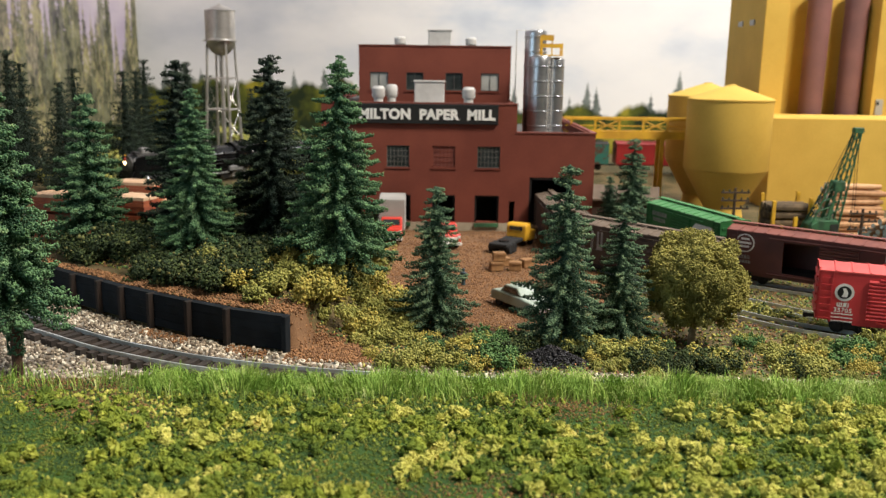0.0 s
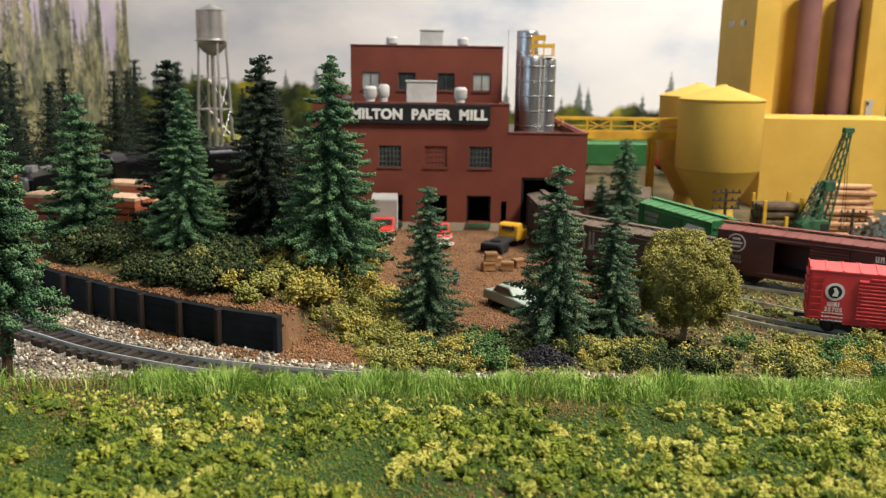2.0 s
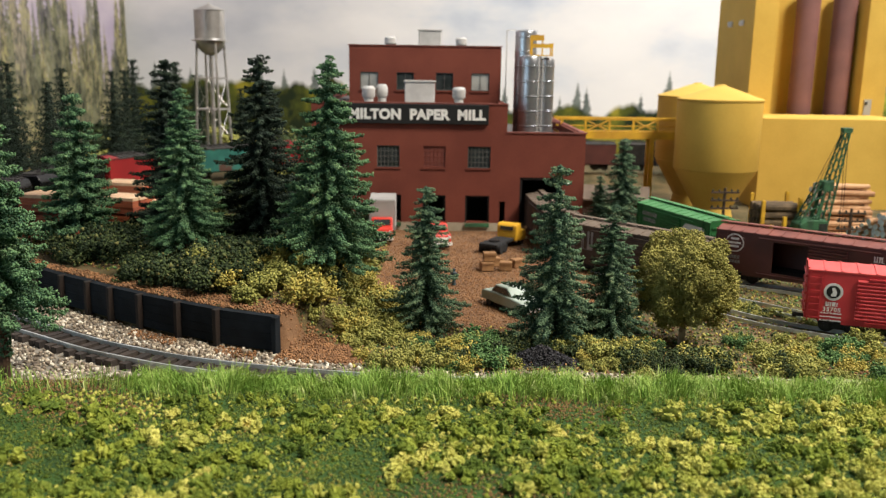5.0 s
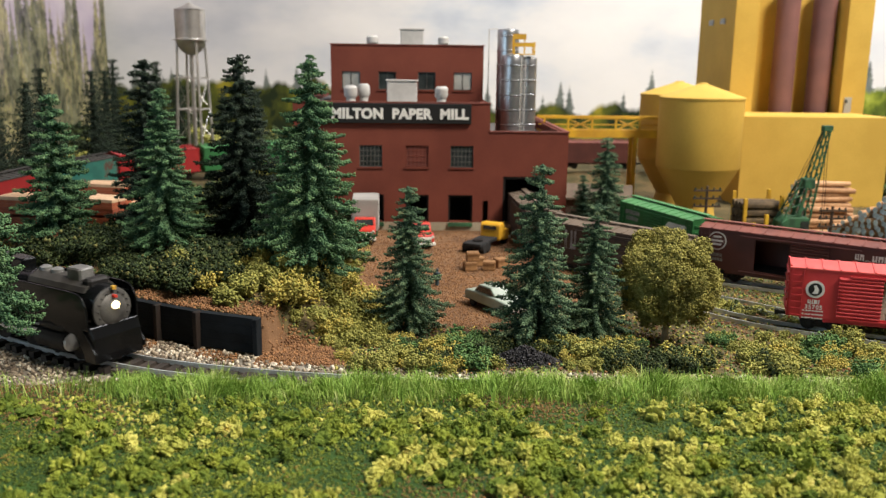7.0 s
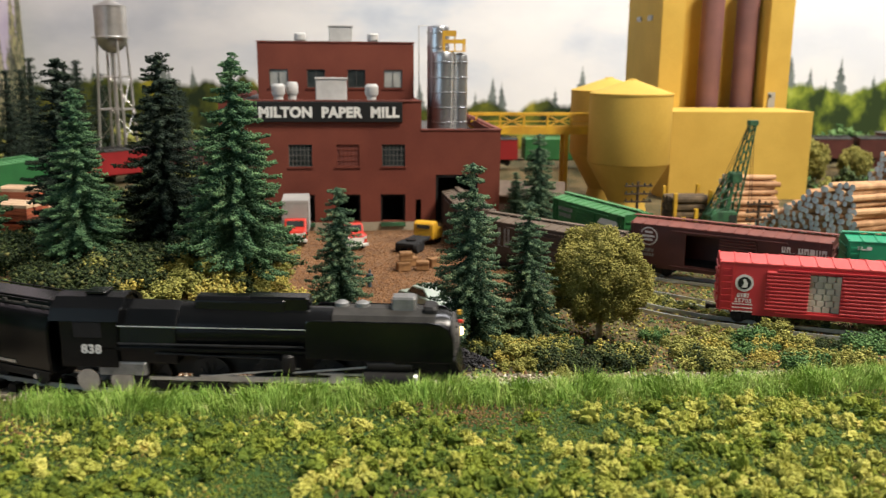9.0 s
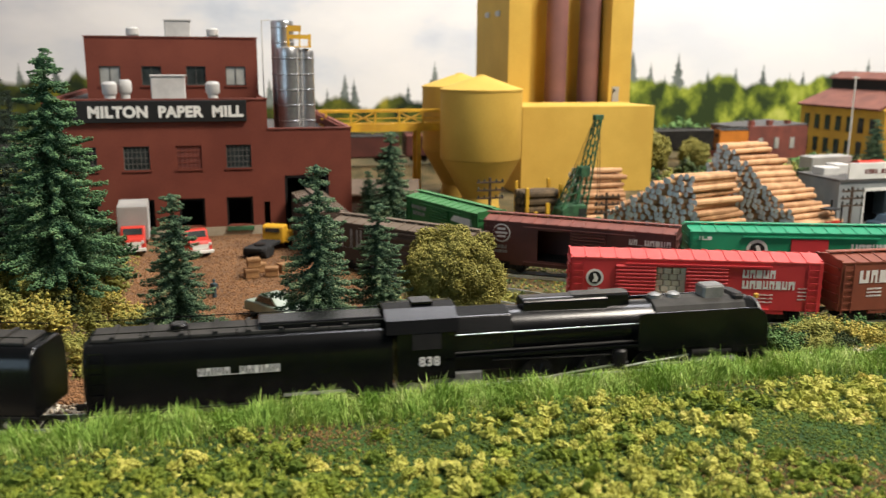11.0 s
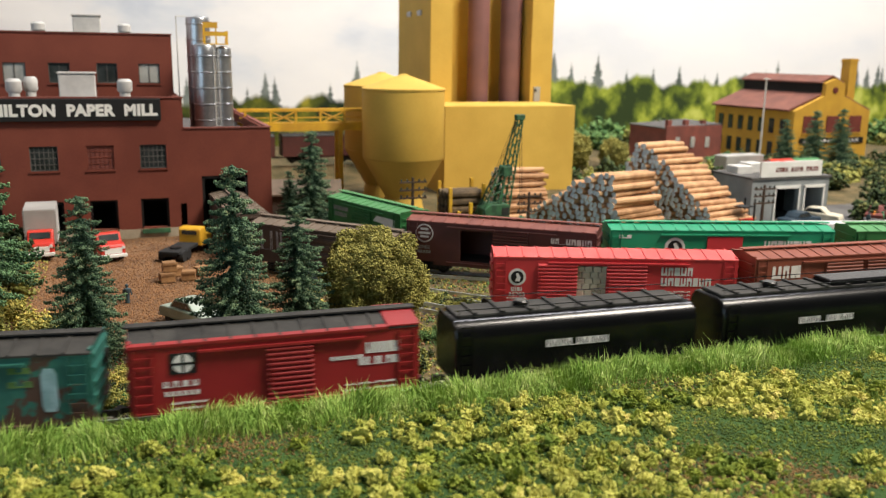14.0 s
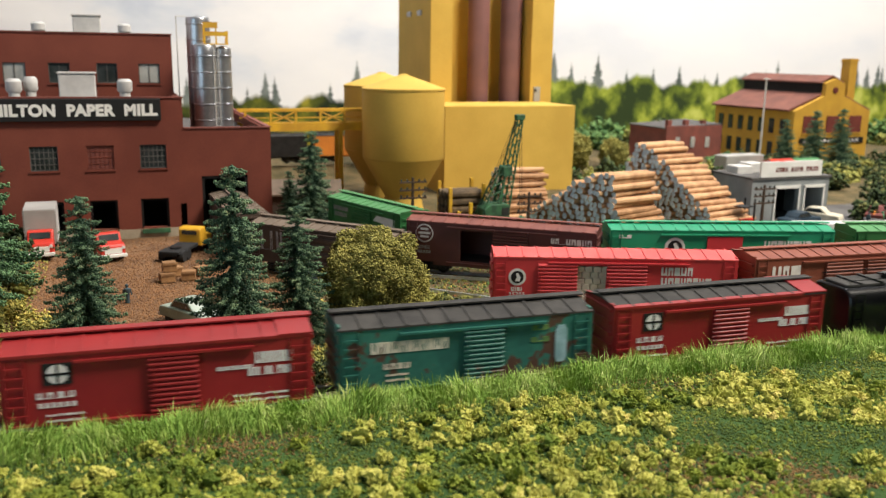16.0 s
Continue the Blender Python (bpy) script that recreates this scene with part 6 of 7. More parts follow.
def sponge(name, centres, radii, mat, shape):
    """One mesh of ragged foam lumps."""
    ball_v, ball_f = shape
    n, k = len(centres), len(ball_v)
    rough = rng.uniform(0.66, 1.22, (n, k))
    for wave, deep in ((3.0, 0.24), (6.0, 0.2)):
        rough += deep * np.sin((ball_v @ rng.normal(0, wave, (3, n)) + rng.uniform(0, 6, n)).T)
    v = ball_v[None] * rough[..., None] * np.asarray(radii)[:, None, None] * rng.uniform(0.7, 1.25, (n, 1, 3)) + np.asarray(centres)[:, None, :]
    f = (ball_f[None] + k * np.arange(n)[:, None, None]).reshape(-1, 3)
    me = bpy.data.meshes.new(name)
    me.vertices.add(k * n)
    me.vertices.foreach_set("co", v.reshape(-1) * CM)
    me.loops.add(3 * len(f))
    me.loops.foreach_set("vertex_index", f.reshape(-1).astype(np.int32))
    me.polygons.add(len(f))
    me.polygons.foreach_set("loop_start", np.arange(0, 3 * len(f), 3, dtype=np.int32))
    me.polygons.foreach_set("use_smooth", [False] * len(f))
    me.materials.append(mat)
    me.update(calc_edges=True)
    return me


n = 1750
cx, cy = rng.uniform(-12.5, 22, n), rng.uniform(14.0, 22.0, n)


def patchy(x, y):
    return np.sin(x * 0.8 + 1.3 * np.sin(y * 0.7)) + np.sin(y * 1.1 + x * 0.35) + 0.6 * np.sin(x * 2.1 - y * 1.7)


keep = (cy < turf_edge(cx) - 1.2 - 0.6 * np.abs(rng.normal(0, 1, n))) & (patchy(cx, cy) + rng.normal(0, 1.0, n) > -0.2)
# yellow patches; the cx term also colours in the brighter light on the right
gold = (np.sin(cx * 1.15 + 2.0) + np.sin(cy * 1.6 - cx * 0.6) + rng.normal(0, 1.0, n) + 0.14 * cx) > 0.5
for yellow, mat, word in ((False, "clump", "green"), (True, "clump_y", "yellow")):
    C, S = [], []
    for x, y in zip(cx[keep & (gold == yellow)], cy[keep & (gold == yellow)]):
        r = rng.uniform(0.08, 0.24)
        m = rng.integers(2, 5)
        p = rng.normal(0, 1, (m, 3)) * [r * 0.8, r * 0.7, 0.06]
        C.append(p + [x, y, 0.05])
        S.append(rng.uniform(0.06, 0.16, m) * (0.85 + r))
    C, S = np.concatenate(C), np.concatenate(S)
    C[:, 2] = np.abs(C[:, 2]) + ground_z(C[:, 0], C[:, 1])
    stuff("turf_clumps", sponge("turf_clumps", C, S, M[mat], LUMP), "coarse %s foam turf clumps over the bank" % word, "turf")
    n = 7000
    C = np.c_[rng.uniform(-12.5, 22, n), rng.uniform(14.0, 21.6, n), np.zeros(n)]
    C = C[(C[:, 1] < turf_edge(C[:, 0]) - 0.9) & (patchy(C[:, 0], C[:, 1]) + rng.normal(0, 0.9, n) > (0.2 if yellow else -0.8))]
    C[:, 2] = ground_z(C[:, 0], C[:, 1]) + 0.03
    stuff("turf_crumbs", sponge("turf_crumbs", C, rng.uniform(0.025, 0.065, len(C)), M[mat], CRUMB), "small %s crumbs of foam turf over the bank" % word, "turf")
n = 75000
p = np.c_[rng.uniform(-12.5, 24, n), rng.uniform(14.3, 22, n), np.zeros(n)]
p = p[p[:, 1] < turf_edge(p[:, 0]) + 0.3]
p[:, 2] = ground_z(p[:, 0], p[:, 1]) + 0.01
bare = (np.sin(p[:, 0] * 0.55 + 0.4) + np.sin(p[:, 1] * 0.9 + p[:, 0] * 0.5) + rng.normal(0, 0.35, len(p))) > 1.3
for sel, mat, word in ((~bare, "grain", "fine ground foam in mixed greens"), (bare, "earth", "patches of brown fine ground foam")):
    stuff("fine_turf", bits("fine_turf", p[sel], rng.uniform(0.014, 0.04, sel.sum()), M[mat], 0.5), word, "turf")

# static grass along the edge of the bank
n = 46000
bx = rng.uniform(-13, 34, n)
edge = turf_edge(bx)
keep = (bx > -7.5 + rng.normal(0, 0.8, n)) | (rng.random(n) < 0.06)
bx, edge = bx[keep], edge[keep]
n = len(bx)
by = edge + np.clip(rng.normal(-0.35, 0.42, n), -1.5, 0.45)
bz = ground_z(bx, by) - 0.02
tuft = 0.88 + 0.13 * np.sin(bx * 2.3 + 2 * np.sin(bx * 0.9)) + 0.12 * np.sin(bx * 7.1)
L = rng.uniform(0.2, 0.6, n) * tuft + np.where(rng.random(n) < 0.06, 0.22, 0)
a = rng.uniform(0, 6.28, n) * 0.6 + 2.4 * np.sin(bx * 1.7)
lean = rng.uniform(0.1, 0.88, n)
tip = np.c_[bx + np.cos(a) * lean * L, by + np.sin(a) * lean * L, bz + L * np.sqrt(1 - lean ** 2)]
mid = np.c_[bx + np.cos(a) * lean * L * 0.35, by + np.sin(a) * lean * L * 0.35, bz + L * 0.55]
wv = np.c_[np.cos(a + 1.57), np.sin(a + 1.57), np.zeros(n)] * rng.uniform(0.006, 0.013, n)[:, None]
wx = np.c_[np.cos(a), np.sin(a), np.zeros(n)] * 0.007
base = np.c_[bx, by, bz]
V = np.stack([base - wv, base + wv, base + wx, mid - wv, mid + wv, mid + wx, tip], 1).reshape(-1, 3)
tri = np.array([(0, 1, 4, 3), (1, 2, 5, 4), (2, 0, 3, 5)])
g = Geo()
g.v = V.tolist()
g.f = [tuple(q) for i in range(n) for q in (tri + 7 * i).tolist()] + [tuple(7 * i + k for k in q) for i in range(n) for q in ((3, 4, 6), (4, 5, 6), (5, 3, 6))]
stuff("static_grass", g.mesh("static_grass", M["blade"]), "upright fringe of fresh green static grass", "grass")


# loose foam litter over the brush belt and the bank
n = 60000
q = np.c_[rng.uniform(-22, 30, n), rng.uniform(24, 52, n), np.zeros(n)]
f = front_y(q[:, 0])
belt = (q[:, 0] > -2.6) & (q[:, 1] > f + 1.5) & (q[:, 1] < np.where(q[:, 0] > 11, 42, 33.5)) & (q[:, 1] < 47)
yard = (q[:, 0] > 8) & (q[:, 1] > 33) & (q[:, 1] < 52)
bank = (q[:, 0] < -2.6) & (q[:, 1] > wall_y(np.minimum(q[:, 0], -5.3)) + 2.0)
q = q[belt | yard | bank]
q[:, 2] = ground_z(q[:, 0], q[:, 1]) + rng.uniform(0, 0.06, len(q))
pick = rng.integers(0, 5, len(q))
for k, mat in enumerate(("shrub", "shrub_d", "shrub_y", "shrub_g", "sand")):
    stuff("foam_litter", bits("foam_litter", q[pick == k], rng.uniform(0.025, 0.075, (pick == k).sum()), M[mat], 0.5), "loose scatter of mixed foam and earth", "ground cover")


# ballast
def scatter(name, x0, x1, y0, y1, n, test, size, mat, label, category, lift=0.02):
    p = np.c_[rng.uniform(x0, x1, n), rng.uniform(y0, y1, n), np.zeros(n)]
    p = p[test(p[:, 0], p[:, 1])]
    p[:, 2] = ground_z(p[:, 0], p[:, 1]) + lift * rng.uniform(0, 1, len(p))
    return stuff(name, bits(name, p, rng.uniform(*size, len(p)), mat, 0.35, False), label, category)


def off_track(x, y):
    return np.min(np.hypot(x[:, None] - LINE[::4, 0], y[:, None] - LINE[::4, 1]), axis=1)


scatter("ballast", -21, 34, 21, 36, 50000, lambda x, y: (y > turf_edge(x) + 0.2) & (off_track(x, y) > 0.95) & (np.where(x < -5.3, y < wall_y(x) - 0.1, y < front_y(x) + 1.9)), (0.045, 0.1), M["stone"], "coarse cream and grey ballast stones beside the track", "ballast", 0.06)
scatter("ballast", -16, 30, 22, 32, 9000, lambda x, y: off_track(x, y) <= 0.95, (0.025, 0.05), M["stone"], "finer ballast between the ties", "ballast", 0.0)
scatter("gravel", -19, -1.5, 26.2, 40, 42000, lambda x, y: np.where(x < -5.3, (y > wall_y(x) + 0.15) & (y < wall_y(x) + 2.2 - 0.09 * (-5 - x)), (y > 26.9 + 0.1 * (x + 5.3)) & (y < 30.4) & (x < -2.0 - 0.25 * (y - 26))), (0.03, 0.065), M["sand"], "loose orange-brown gravel behind the retaining wall", "gravel", 0.05)
scatter("gravel", -11, -6, 26, 31, 5000, lambda x, y: (y < wall_y(x) - 0.3) & (y > wall_y(x) - 1.2) & (np.sin(x * 1.7) > -0.2), (0.03, 0.055), M["sand"], "spilt orange-brown gravel below the wall", "gravel", 0.1)
scatter("gravel", -3.2, 8, 33, 54, 30000, lambda x, y: rng.random(len(x)) < np.clip((56 - y) / 14, 0.2, 1), (0.022, 0.05), M["sand"], "brown gravel over the mill's lot", "gravel")
scatter("gravel", 9, 30, 29, 37, 9000, lambda x, y: (abs(y - np.interp(x, SIDE_A[:, 0], SIDE_A[:, 1])) < 1.6) & (abs(y - np.interp(x, SIDE_A[:, 0], SIDE_A[:, 1])) > 0.7), (0.02, 0.045), M["sand"], "brown gravel beside the siding", "gravel")
p = rng.normal(0, 1, (4200, 2)) * [0.55, 0.45]
r = np.hypot(p[:, 0] / 0.55, p[:, 1] / 0.45)
z = ground_z(p[:, 0] + 3.75, p[:, 1] + 28.0) + np.clip(0.6 * (1 - r / 2.4), 0, 1) * rng.uniform(0.2, 1, len(r))
stuff("coal_heap", bits("coal_heap", np.c_[p[:, 0] + 3.75, p[:, 1] + 28.0, z], rng.uniform(0.03, 0.06, len(r)), M["coal"], 0.5), "heap of glossy black coal under the conifer", "coal")


# ---- lot: trucks, crates, old car, figure ----
def tyre_at(parent, x, y, r, w):
    t = part("wheel", Geo().lathe([(r * 0.5, y - w), (r * 0.95, y - w), (r, y - w * 0.7), (r, y + w * 0.7), (r * 0.95, y + w), (r * 0.5, y + w)], x, r, 16, "y"), M["tyre"], parent, smooth=True)
    part("hub", Geo().lathe([(r * 0.45, y - w * 0.8), (r * 0.45, y + w * 0.8)], x, r, 12, "y"), M["grey"], t)


def truck(m, label, cab_mat, box=None, bed=False):
    """A 1950s truck; its nose points along +x."""
    t = thing("truck", m, label, "truck", "trucks in the lot")
    part("chassis", Geo().box(-2.4, 1.5, -0.35, 0.35, 0.3, 0.45), M["tyre"], t)
    part("cab", Geo().prism([(0.1, 0.35), (0.1, 1.25), (0.25, 1.36), (0.75, 1.36), (0.95, 0.95), (1.5, 0.9), (1.62, 0.8), (1.62, 0.35)], -0.62, 0.62, "y"), cab_mat, t, bevel=0.08)
    part("windscreen", Geo().prism([(0.79, 1.28), (0.94, 0.98), (0.97, 1.0), (0.82, 1.3)], -0.48, 0.48, "y"), M["glass"], t)
    part("grille", Geo().box(1.6, 1.66, -0.42, 0.42, 0.45, 0.72), M["white"], t)
    part("bumper", Geo().box(1.64, 1.76, -0.66, 0.66, 0.26, 0.42, 0.03), M["white"], t, "cream bumper")
    for y in (-0.5, 0.5):
        part("fender", Geo().prism([(0.7, 0.3), (0.8, 0.55), (1.1, 0.66), (1.4, 0.55), (1.5, 0.3)], y - 0.14, y + 0.14, "y"), cab_mat, t, bevel=0.04)
        part("headlamp", Geo().lathe([(0.08, 1.6), (0.09, 1.66), (0.02, 1.68)], y, 0.72, 10, "x"), M["mark"], t)
        tyre_at(t, 1.1, y, 0.29, 0.1)
        tyre_at(t, -1.5, y, 0.29, 0.16)
        tyre_at(t, -2.0, y, 0.29, 0.16)
    if box:
        part("box_body", Geo().box(-2.6, 0.0, -0.78, 0.78, 0.5, 2.35, 0.05), box, t, "ribbed grey box body")
        for i in range(14):
            part("box_rib", Geo().box(-2.61, 0.01, -0.8, 0.8, 0.6 + i * 0.12, 0.63 + i * 0.12), box, t)
    if bed:
        part("bed", Geo().box(-2.5, -0.05, -0.55, 0.55, 0.46, 0.6, 0.03), M["tyre"], t)
        part("rear_window", Geo().box(0.06, 0.1, -0.4, 0.4, 0.98, 1.2), M["glass"], t)
        part("fifth_wheel", Geo().lathe([(0.3, 0.6), (0.3, 0.68)], -1.6, 0, 14), M["gear"], t)
    return t


lot_z = lambda x, y: float(ground_z(x, y)) + 0.03
truck(at(-3.05, 50.2, lot_z(-3, 50), -88), "red cab truck with grey box body backed to the dock", M["red"], M["grey"])
truck(at(0.0, 49.6, lot_z(0, 49.6), -75), "bright red tractor truck in the lot", M["red"], bed=True)
truck(at(4.2, 49.2, lot_z(4.2, 49.2), 62), "yellow cab tractor truck with black bare chassis", M["taxi"], bed=True)
me = Geo().box(-0.32, 0.32, -0.25, 0.25, 0, 0.45, 0.02).mesh("crate", M["crate"])
for x, y, z, a in ((2.75, 43.2, 0, 12), (3.75, 43.3, 0, -6), (3.2, 44.3, 0, 20), (2.9, 43.4, 0.46, 5), (4.4, 44.0, 0, 30)):
    c = thing("crate", at(x, y, lot_z(x, y) + z, a), "brown wooden crate stacked in the lot", "crate", "crates")
    part("case", me, None, c)
    for h in (0.07, 0.37):
        part("batten", Geo().box(-0.33, 0.33, -0.28, -0.25, h - 0.04, h + 0.04), M["crate"], c)


def old_car(m, label, mat, group="parked cars"):
    c = thing("car", m, label, "car", group)
    part("body", Geo().prism([(-1.5, 0.22), (-1.55, 0.55), (-1.4, 0.66), (-0.6, 0.7), (0.7, 0.68), (1.45, 0.62), (1.52, 0.4), (1.5, 0.22)], -0.58, 0.58, "y"), mat, c, bevel=0.07)
    part("cabin", Geo().prism([(-0.95, 0.68), (-0.6, 1.02), (0.25, 1.04), (0.65, 0.68)], -0.48, 0.48, "y"), mat, c, bevel=0.05)
    part("side_glass", Geo().prism([(-0.78, 0.72), (-0.55, 0.96), (0.2, 0.97), (0.45, 0.72)], -0.485, 0.485, "y"), M["glass"], c)
    for x in (-1.53, 1.5):
        part("bumper", Geo().box(x - 0.05, x + 0.05, -0.58, 0.58, 0.22, 0.34), M["rods"], c)
    for x in (-0.95, 0.95):
        for y in (-0.5, 0.5):
            tyre_at(c, x, y, 0.2, 0.07)
    return c


old_car(at(3.45, 36.1, lot_z(3.45, 36.1), -58), "faded mint-green old sedan at the lot's edge", M["mint"])
fig = Geo().lathe([(0.1, 0), (0.13, 0.02), (0.11, 0.25), (0.13, 0.5), (0.17, 0.62), (0.16, 0.78), (0.06, 0.84), (0.05, 0.87), (0.085, 0.92), (0.085, 0.99), (0.04, 1.04)], seg=10)
fig.rod((-0.16, 0, 0.76), (-0.22, 0.02, 0.42), 0.05, 0.035).rod((0.16, 0, 0.76), (0.22, 0.02, 0.42), 0.05, 0.035)
fig.v = [(x * 0.8, y * 0.8, z * 0.8) for x, y, z in fig.v]
solid("figurine", fig, M["denim"], "tiny blue-grey painted figurine standing in the lot", "figurine", at(1.0, 40.0, lot_z(1.0, 40.0)), smooth=True)

# ---- lumber stacks on the bank ----
board = Geo().box(-1.3, 1.3, -0.24, 0.24, 0, 0.15).mesh("board", M["lumber"])
board_top = Geo().box(-1.3, 1.3, -0.24, 0.24, 0, 0.15).mesh("board", M["lumber_top"])
for x, y, layers, a in ((-18.2, 40.8, 12, -14), (-16.2, 44.2, 12, -18), (-16.9, 47.6, 17, -12), (-14.6, 47.2, 11, -20)):
    z = float(ground_z(x, y)) - 0.02
    st = thing("lumber_stack", at(x, y, z, a), "stack of reddish sawn boards with pale top layer", "lumber stack", "lumber stacks")
    for k in range(layers):
        for j in range(3):
            part("board", board_top if k == layers - 1 else board, None, st, m=at(random.uniform(-0.06, 0.06), -0.52 + 0.52 * j, 0.165 * k + (0.12 if k > layers // 2 else 0), random.uniform(-0.8, 0.8)))
    for sx in (-0.9, 0.9):
        part("bearer", Geo().box(sx - 0.08, sx + 0.08, -0.75, 0.75, 0.165 * (layers // 2) + 0.17, 0.165 * (layers // 2) + 0.28), M["lumber_top"], st)

# ---- log yard ----
lg = Geo().lathe([(0.185, 0), (0.195, 0.5), (0.185, 2.5), (0.19, 4.3), (0.17, 5.4)], 0, 0, 9, "x")
lslots = [0] * (len(lg.f) - 2) + [1, 1]
LOGS = lg.mesh("log", [M["log"], M["lit_log_end"]], True, lslots)
lrng = random.Random(9)


def log_pile(x, y0, y1, apex, top, label, skew, a, k=1.0):
    """Logs along the x axis, stacked from y0 to y1 with the crest at apex."""
    p = thing("log_pile", at(x, (y0 + y1) / 2, 0, a), label, "log pile", "log piles")
    base = -2.3
    z, row = base + 0.16, 0
    count = 0
    while z < top:
        u = (z - base) / (top - base)
        lo, hi = y0 + (apex - 0.5 - y0) * u, y1 + (apex + 0.5 - y1) * u ** 1.1
        y = lo + 0.19 * (row % 2)
        while y < hi and count < 300:
            o = part("log", LOGS, None, p, m=at(skew * (y - y0) + lrng.uniform(-0.22, 0.22), y - (y0 + y1) / 2, z + lrng.uniform(-0.05, 0.05), lrng.uniform(-2.2, 2.2), 0, lrng.uniform(-1.5, 1.5)) @ Matrix.Diagonal((k * lrng.uniform(0.93, 1.04), *[lrng.uniform(0.86, 1.1)] * 2, 1)))
            count += 1
            y += 0.38
        z += 0.33
        row += 1
    return p


log_pile(26.8, 43.8, 52.5, 45.6, 2.05, "pile of peeled orange logs, cool window light coloured into the ends", -0.2, 16, 0.7)
log_pile(35.4, 45.2, 54.5, 52.6, 2.95, "taller pile of peeled orange logs, cool window light coloured into the ends", -0.12, 12, 0.68)
log_pile(25.6, 55.0, 58.5, 56.8, 1.0, "low pile of peeled logs before the pulp works", -0.05, -3, 0.6)
bunk = thing("log_bunk", at(21.0, 52.2, -2.3), "steel bunk of barked logs between yellow stakes", "log bunk")
for i in range(5):
    for j in range(3):
        part("log", Geo().lathe([(0.24, -1.3), (0.26, 0), (0.24, 1.3)], -0.6 + 0.55 * j, 0.5 + 0.48 * i, 9, "x"), M["bark_log"], bunk, smooth=True)
for x, y, h in ((-1.1, -1.0, 2.9), (1.1, -1.0, 3.1), (-1.1, 1.0, 3.1), (1.1, 1.0, 3.2), (0.1, -1.4, 2.0), (1.9, -1.2, 1.7), (-0.7, -1.5, 1.5)):
    part("stake", Geo().box(x - 0.1, x + 0.1, y - 0.1, y + 0.1, 0, h), M["gantry"], bunk, "yellow upright stake")
part("bolster", Geo().box(-1.4, 1.4, -1.1, 1.1, 0.05, 0.26), M["gantry"], bunk)
tr = truck(at(18.3, 50.2, -2.25, 150), "small blue truck behind the boxcars", M["navy"], bed=True)

# crane
cr = thing("log_crane", at(22.6, 50.4, -2.3), "green lattice-boom crane in the log yard", "crane")
part("crawler", Geo().box(-1.0, 1.0, -1.0, -0.55, 0, 0.5, 0.1), M["tyre"], cr)
part("crawler", Geo().box(-1.0, 1.0, 0.55, 1.0, 0, 0.5, 0.1), M["tyre"], cr)
part("house", Geo().prism([(-1.0, 0.55), (-1.0, 1.7), (-0.6, 2.0), (0.6, 2.0), (0.7, 1.2), (0.9, 0.55)], -0.7, 0.7, "y"), M["crane"], cr, bevel=0.06)
part("window", Geo().box(0.1, 0.6, -0.72, -0.69, 1.3, 1.8), M["glass"], cr)


def lattice(parent, a, b, w0, w1, panels, mat):
    a, b = Vector(a), Vector(b)
    u = (b - a).normalized()
    v = Vector((0, 1, 0))
    w = u.cross(v).normalized()
    corner = lambda t, i: a.lerp(b, t) + (w0 + (w1 - w0) * t) * ((1 if i in (0, 1) else -1) * v + (1 if i in (1, 2) else -1) * w)
    for i in range(4):
        part("chord", Geo().rod(corner(0, i), corner(1, i), 0.07, 0.05, 5), mat, parent)
    for k in range(panels):
        for i in range(4):
            part("lacing", Geo().rod(corner(k / panels, i), corner((k + 1) / panels, (i + 1) % 4), 0.035, seg=4), mat, parent)


lattice(cr, (0.2, 0, 1.0), (1.45, 0, 7.2), 0.42, 0.16, 10, M["crane"])
lattice(cr, (-0.75, 0, 0.6), (0.35, 0, 4.1), 0.6, 0.22, 6, M["crane"])
part("sheave", Geo().box(1.15, 1.75, -0.2, 0.2, 7.1, 7.4, 0.05), M["crane"], cr)
part("winch", Geo().box(0.25, 0.95, -0.35, 0.35, 3.7, 4.3, 0.08), M["crane"], cr)
for y in (-0.15, 0.15):
    part("cable", Geo().rod((1.5, y, 7.2), (1.75, y, 1.0), 0.018, seg=4), M["tyre"], cr)
    part("cable", Geo().rod((1.3, y, 7.2), (-0.9, y, 1.9), 0.018, seg=4), M["tyre"], cr)
part("grab", Geo().lathe([(0.1, 1.1), (0.35, 0.9), (0.3, 0.6), (0.05, 0.4)], 1.75, 0, 10), M["crane"], cr, smooth=True)


def pole(x, y, top, label):
    p = thing("utility_pole", at(x, y, -2.3), label, "utility pole", "utility poles")
    h = top + 2.3
    part("mast", Geo().rod((0, 0, 0), (0, 0, h), 0.11, 0.08, 8), M["pole"], p)
    for k in range(3):
        z = h - 0.25 - 0.45 * k
        arm = part("crossarm", Geo().box(-0.8, 0.8, -0.12, -0.04, z - 0.05, z + 0.05), M["pole"], p)
        for x2 in (-0.7, -0.35, 0.35, 0.7):
            part("insulator", Geo().lathe([(0.05, z + 0.05), (0.06, z + 0.14), (0.03, z + 0.18)], x2, -0.08, 8), M["glass"], arm)


pole(16.4, 48.0, 1.8, "dark wooden utility pole with three crossarms by the hoppers")
pole(23.4, 47.4, 0.8, "dark wooden utility pole beside the log pile")
pole(38.9, 45.6, 0.9, "dark wooden utility pole beside the body shop")

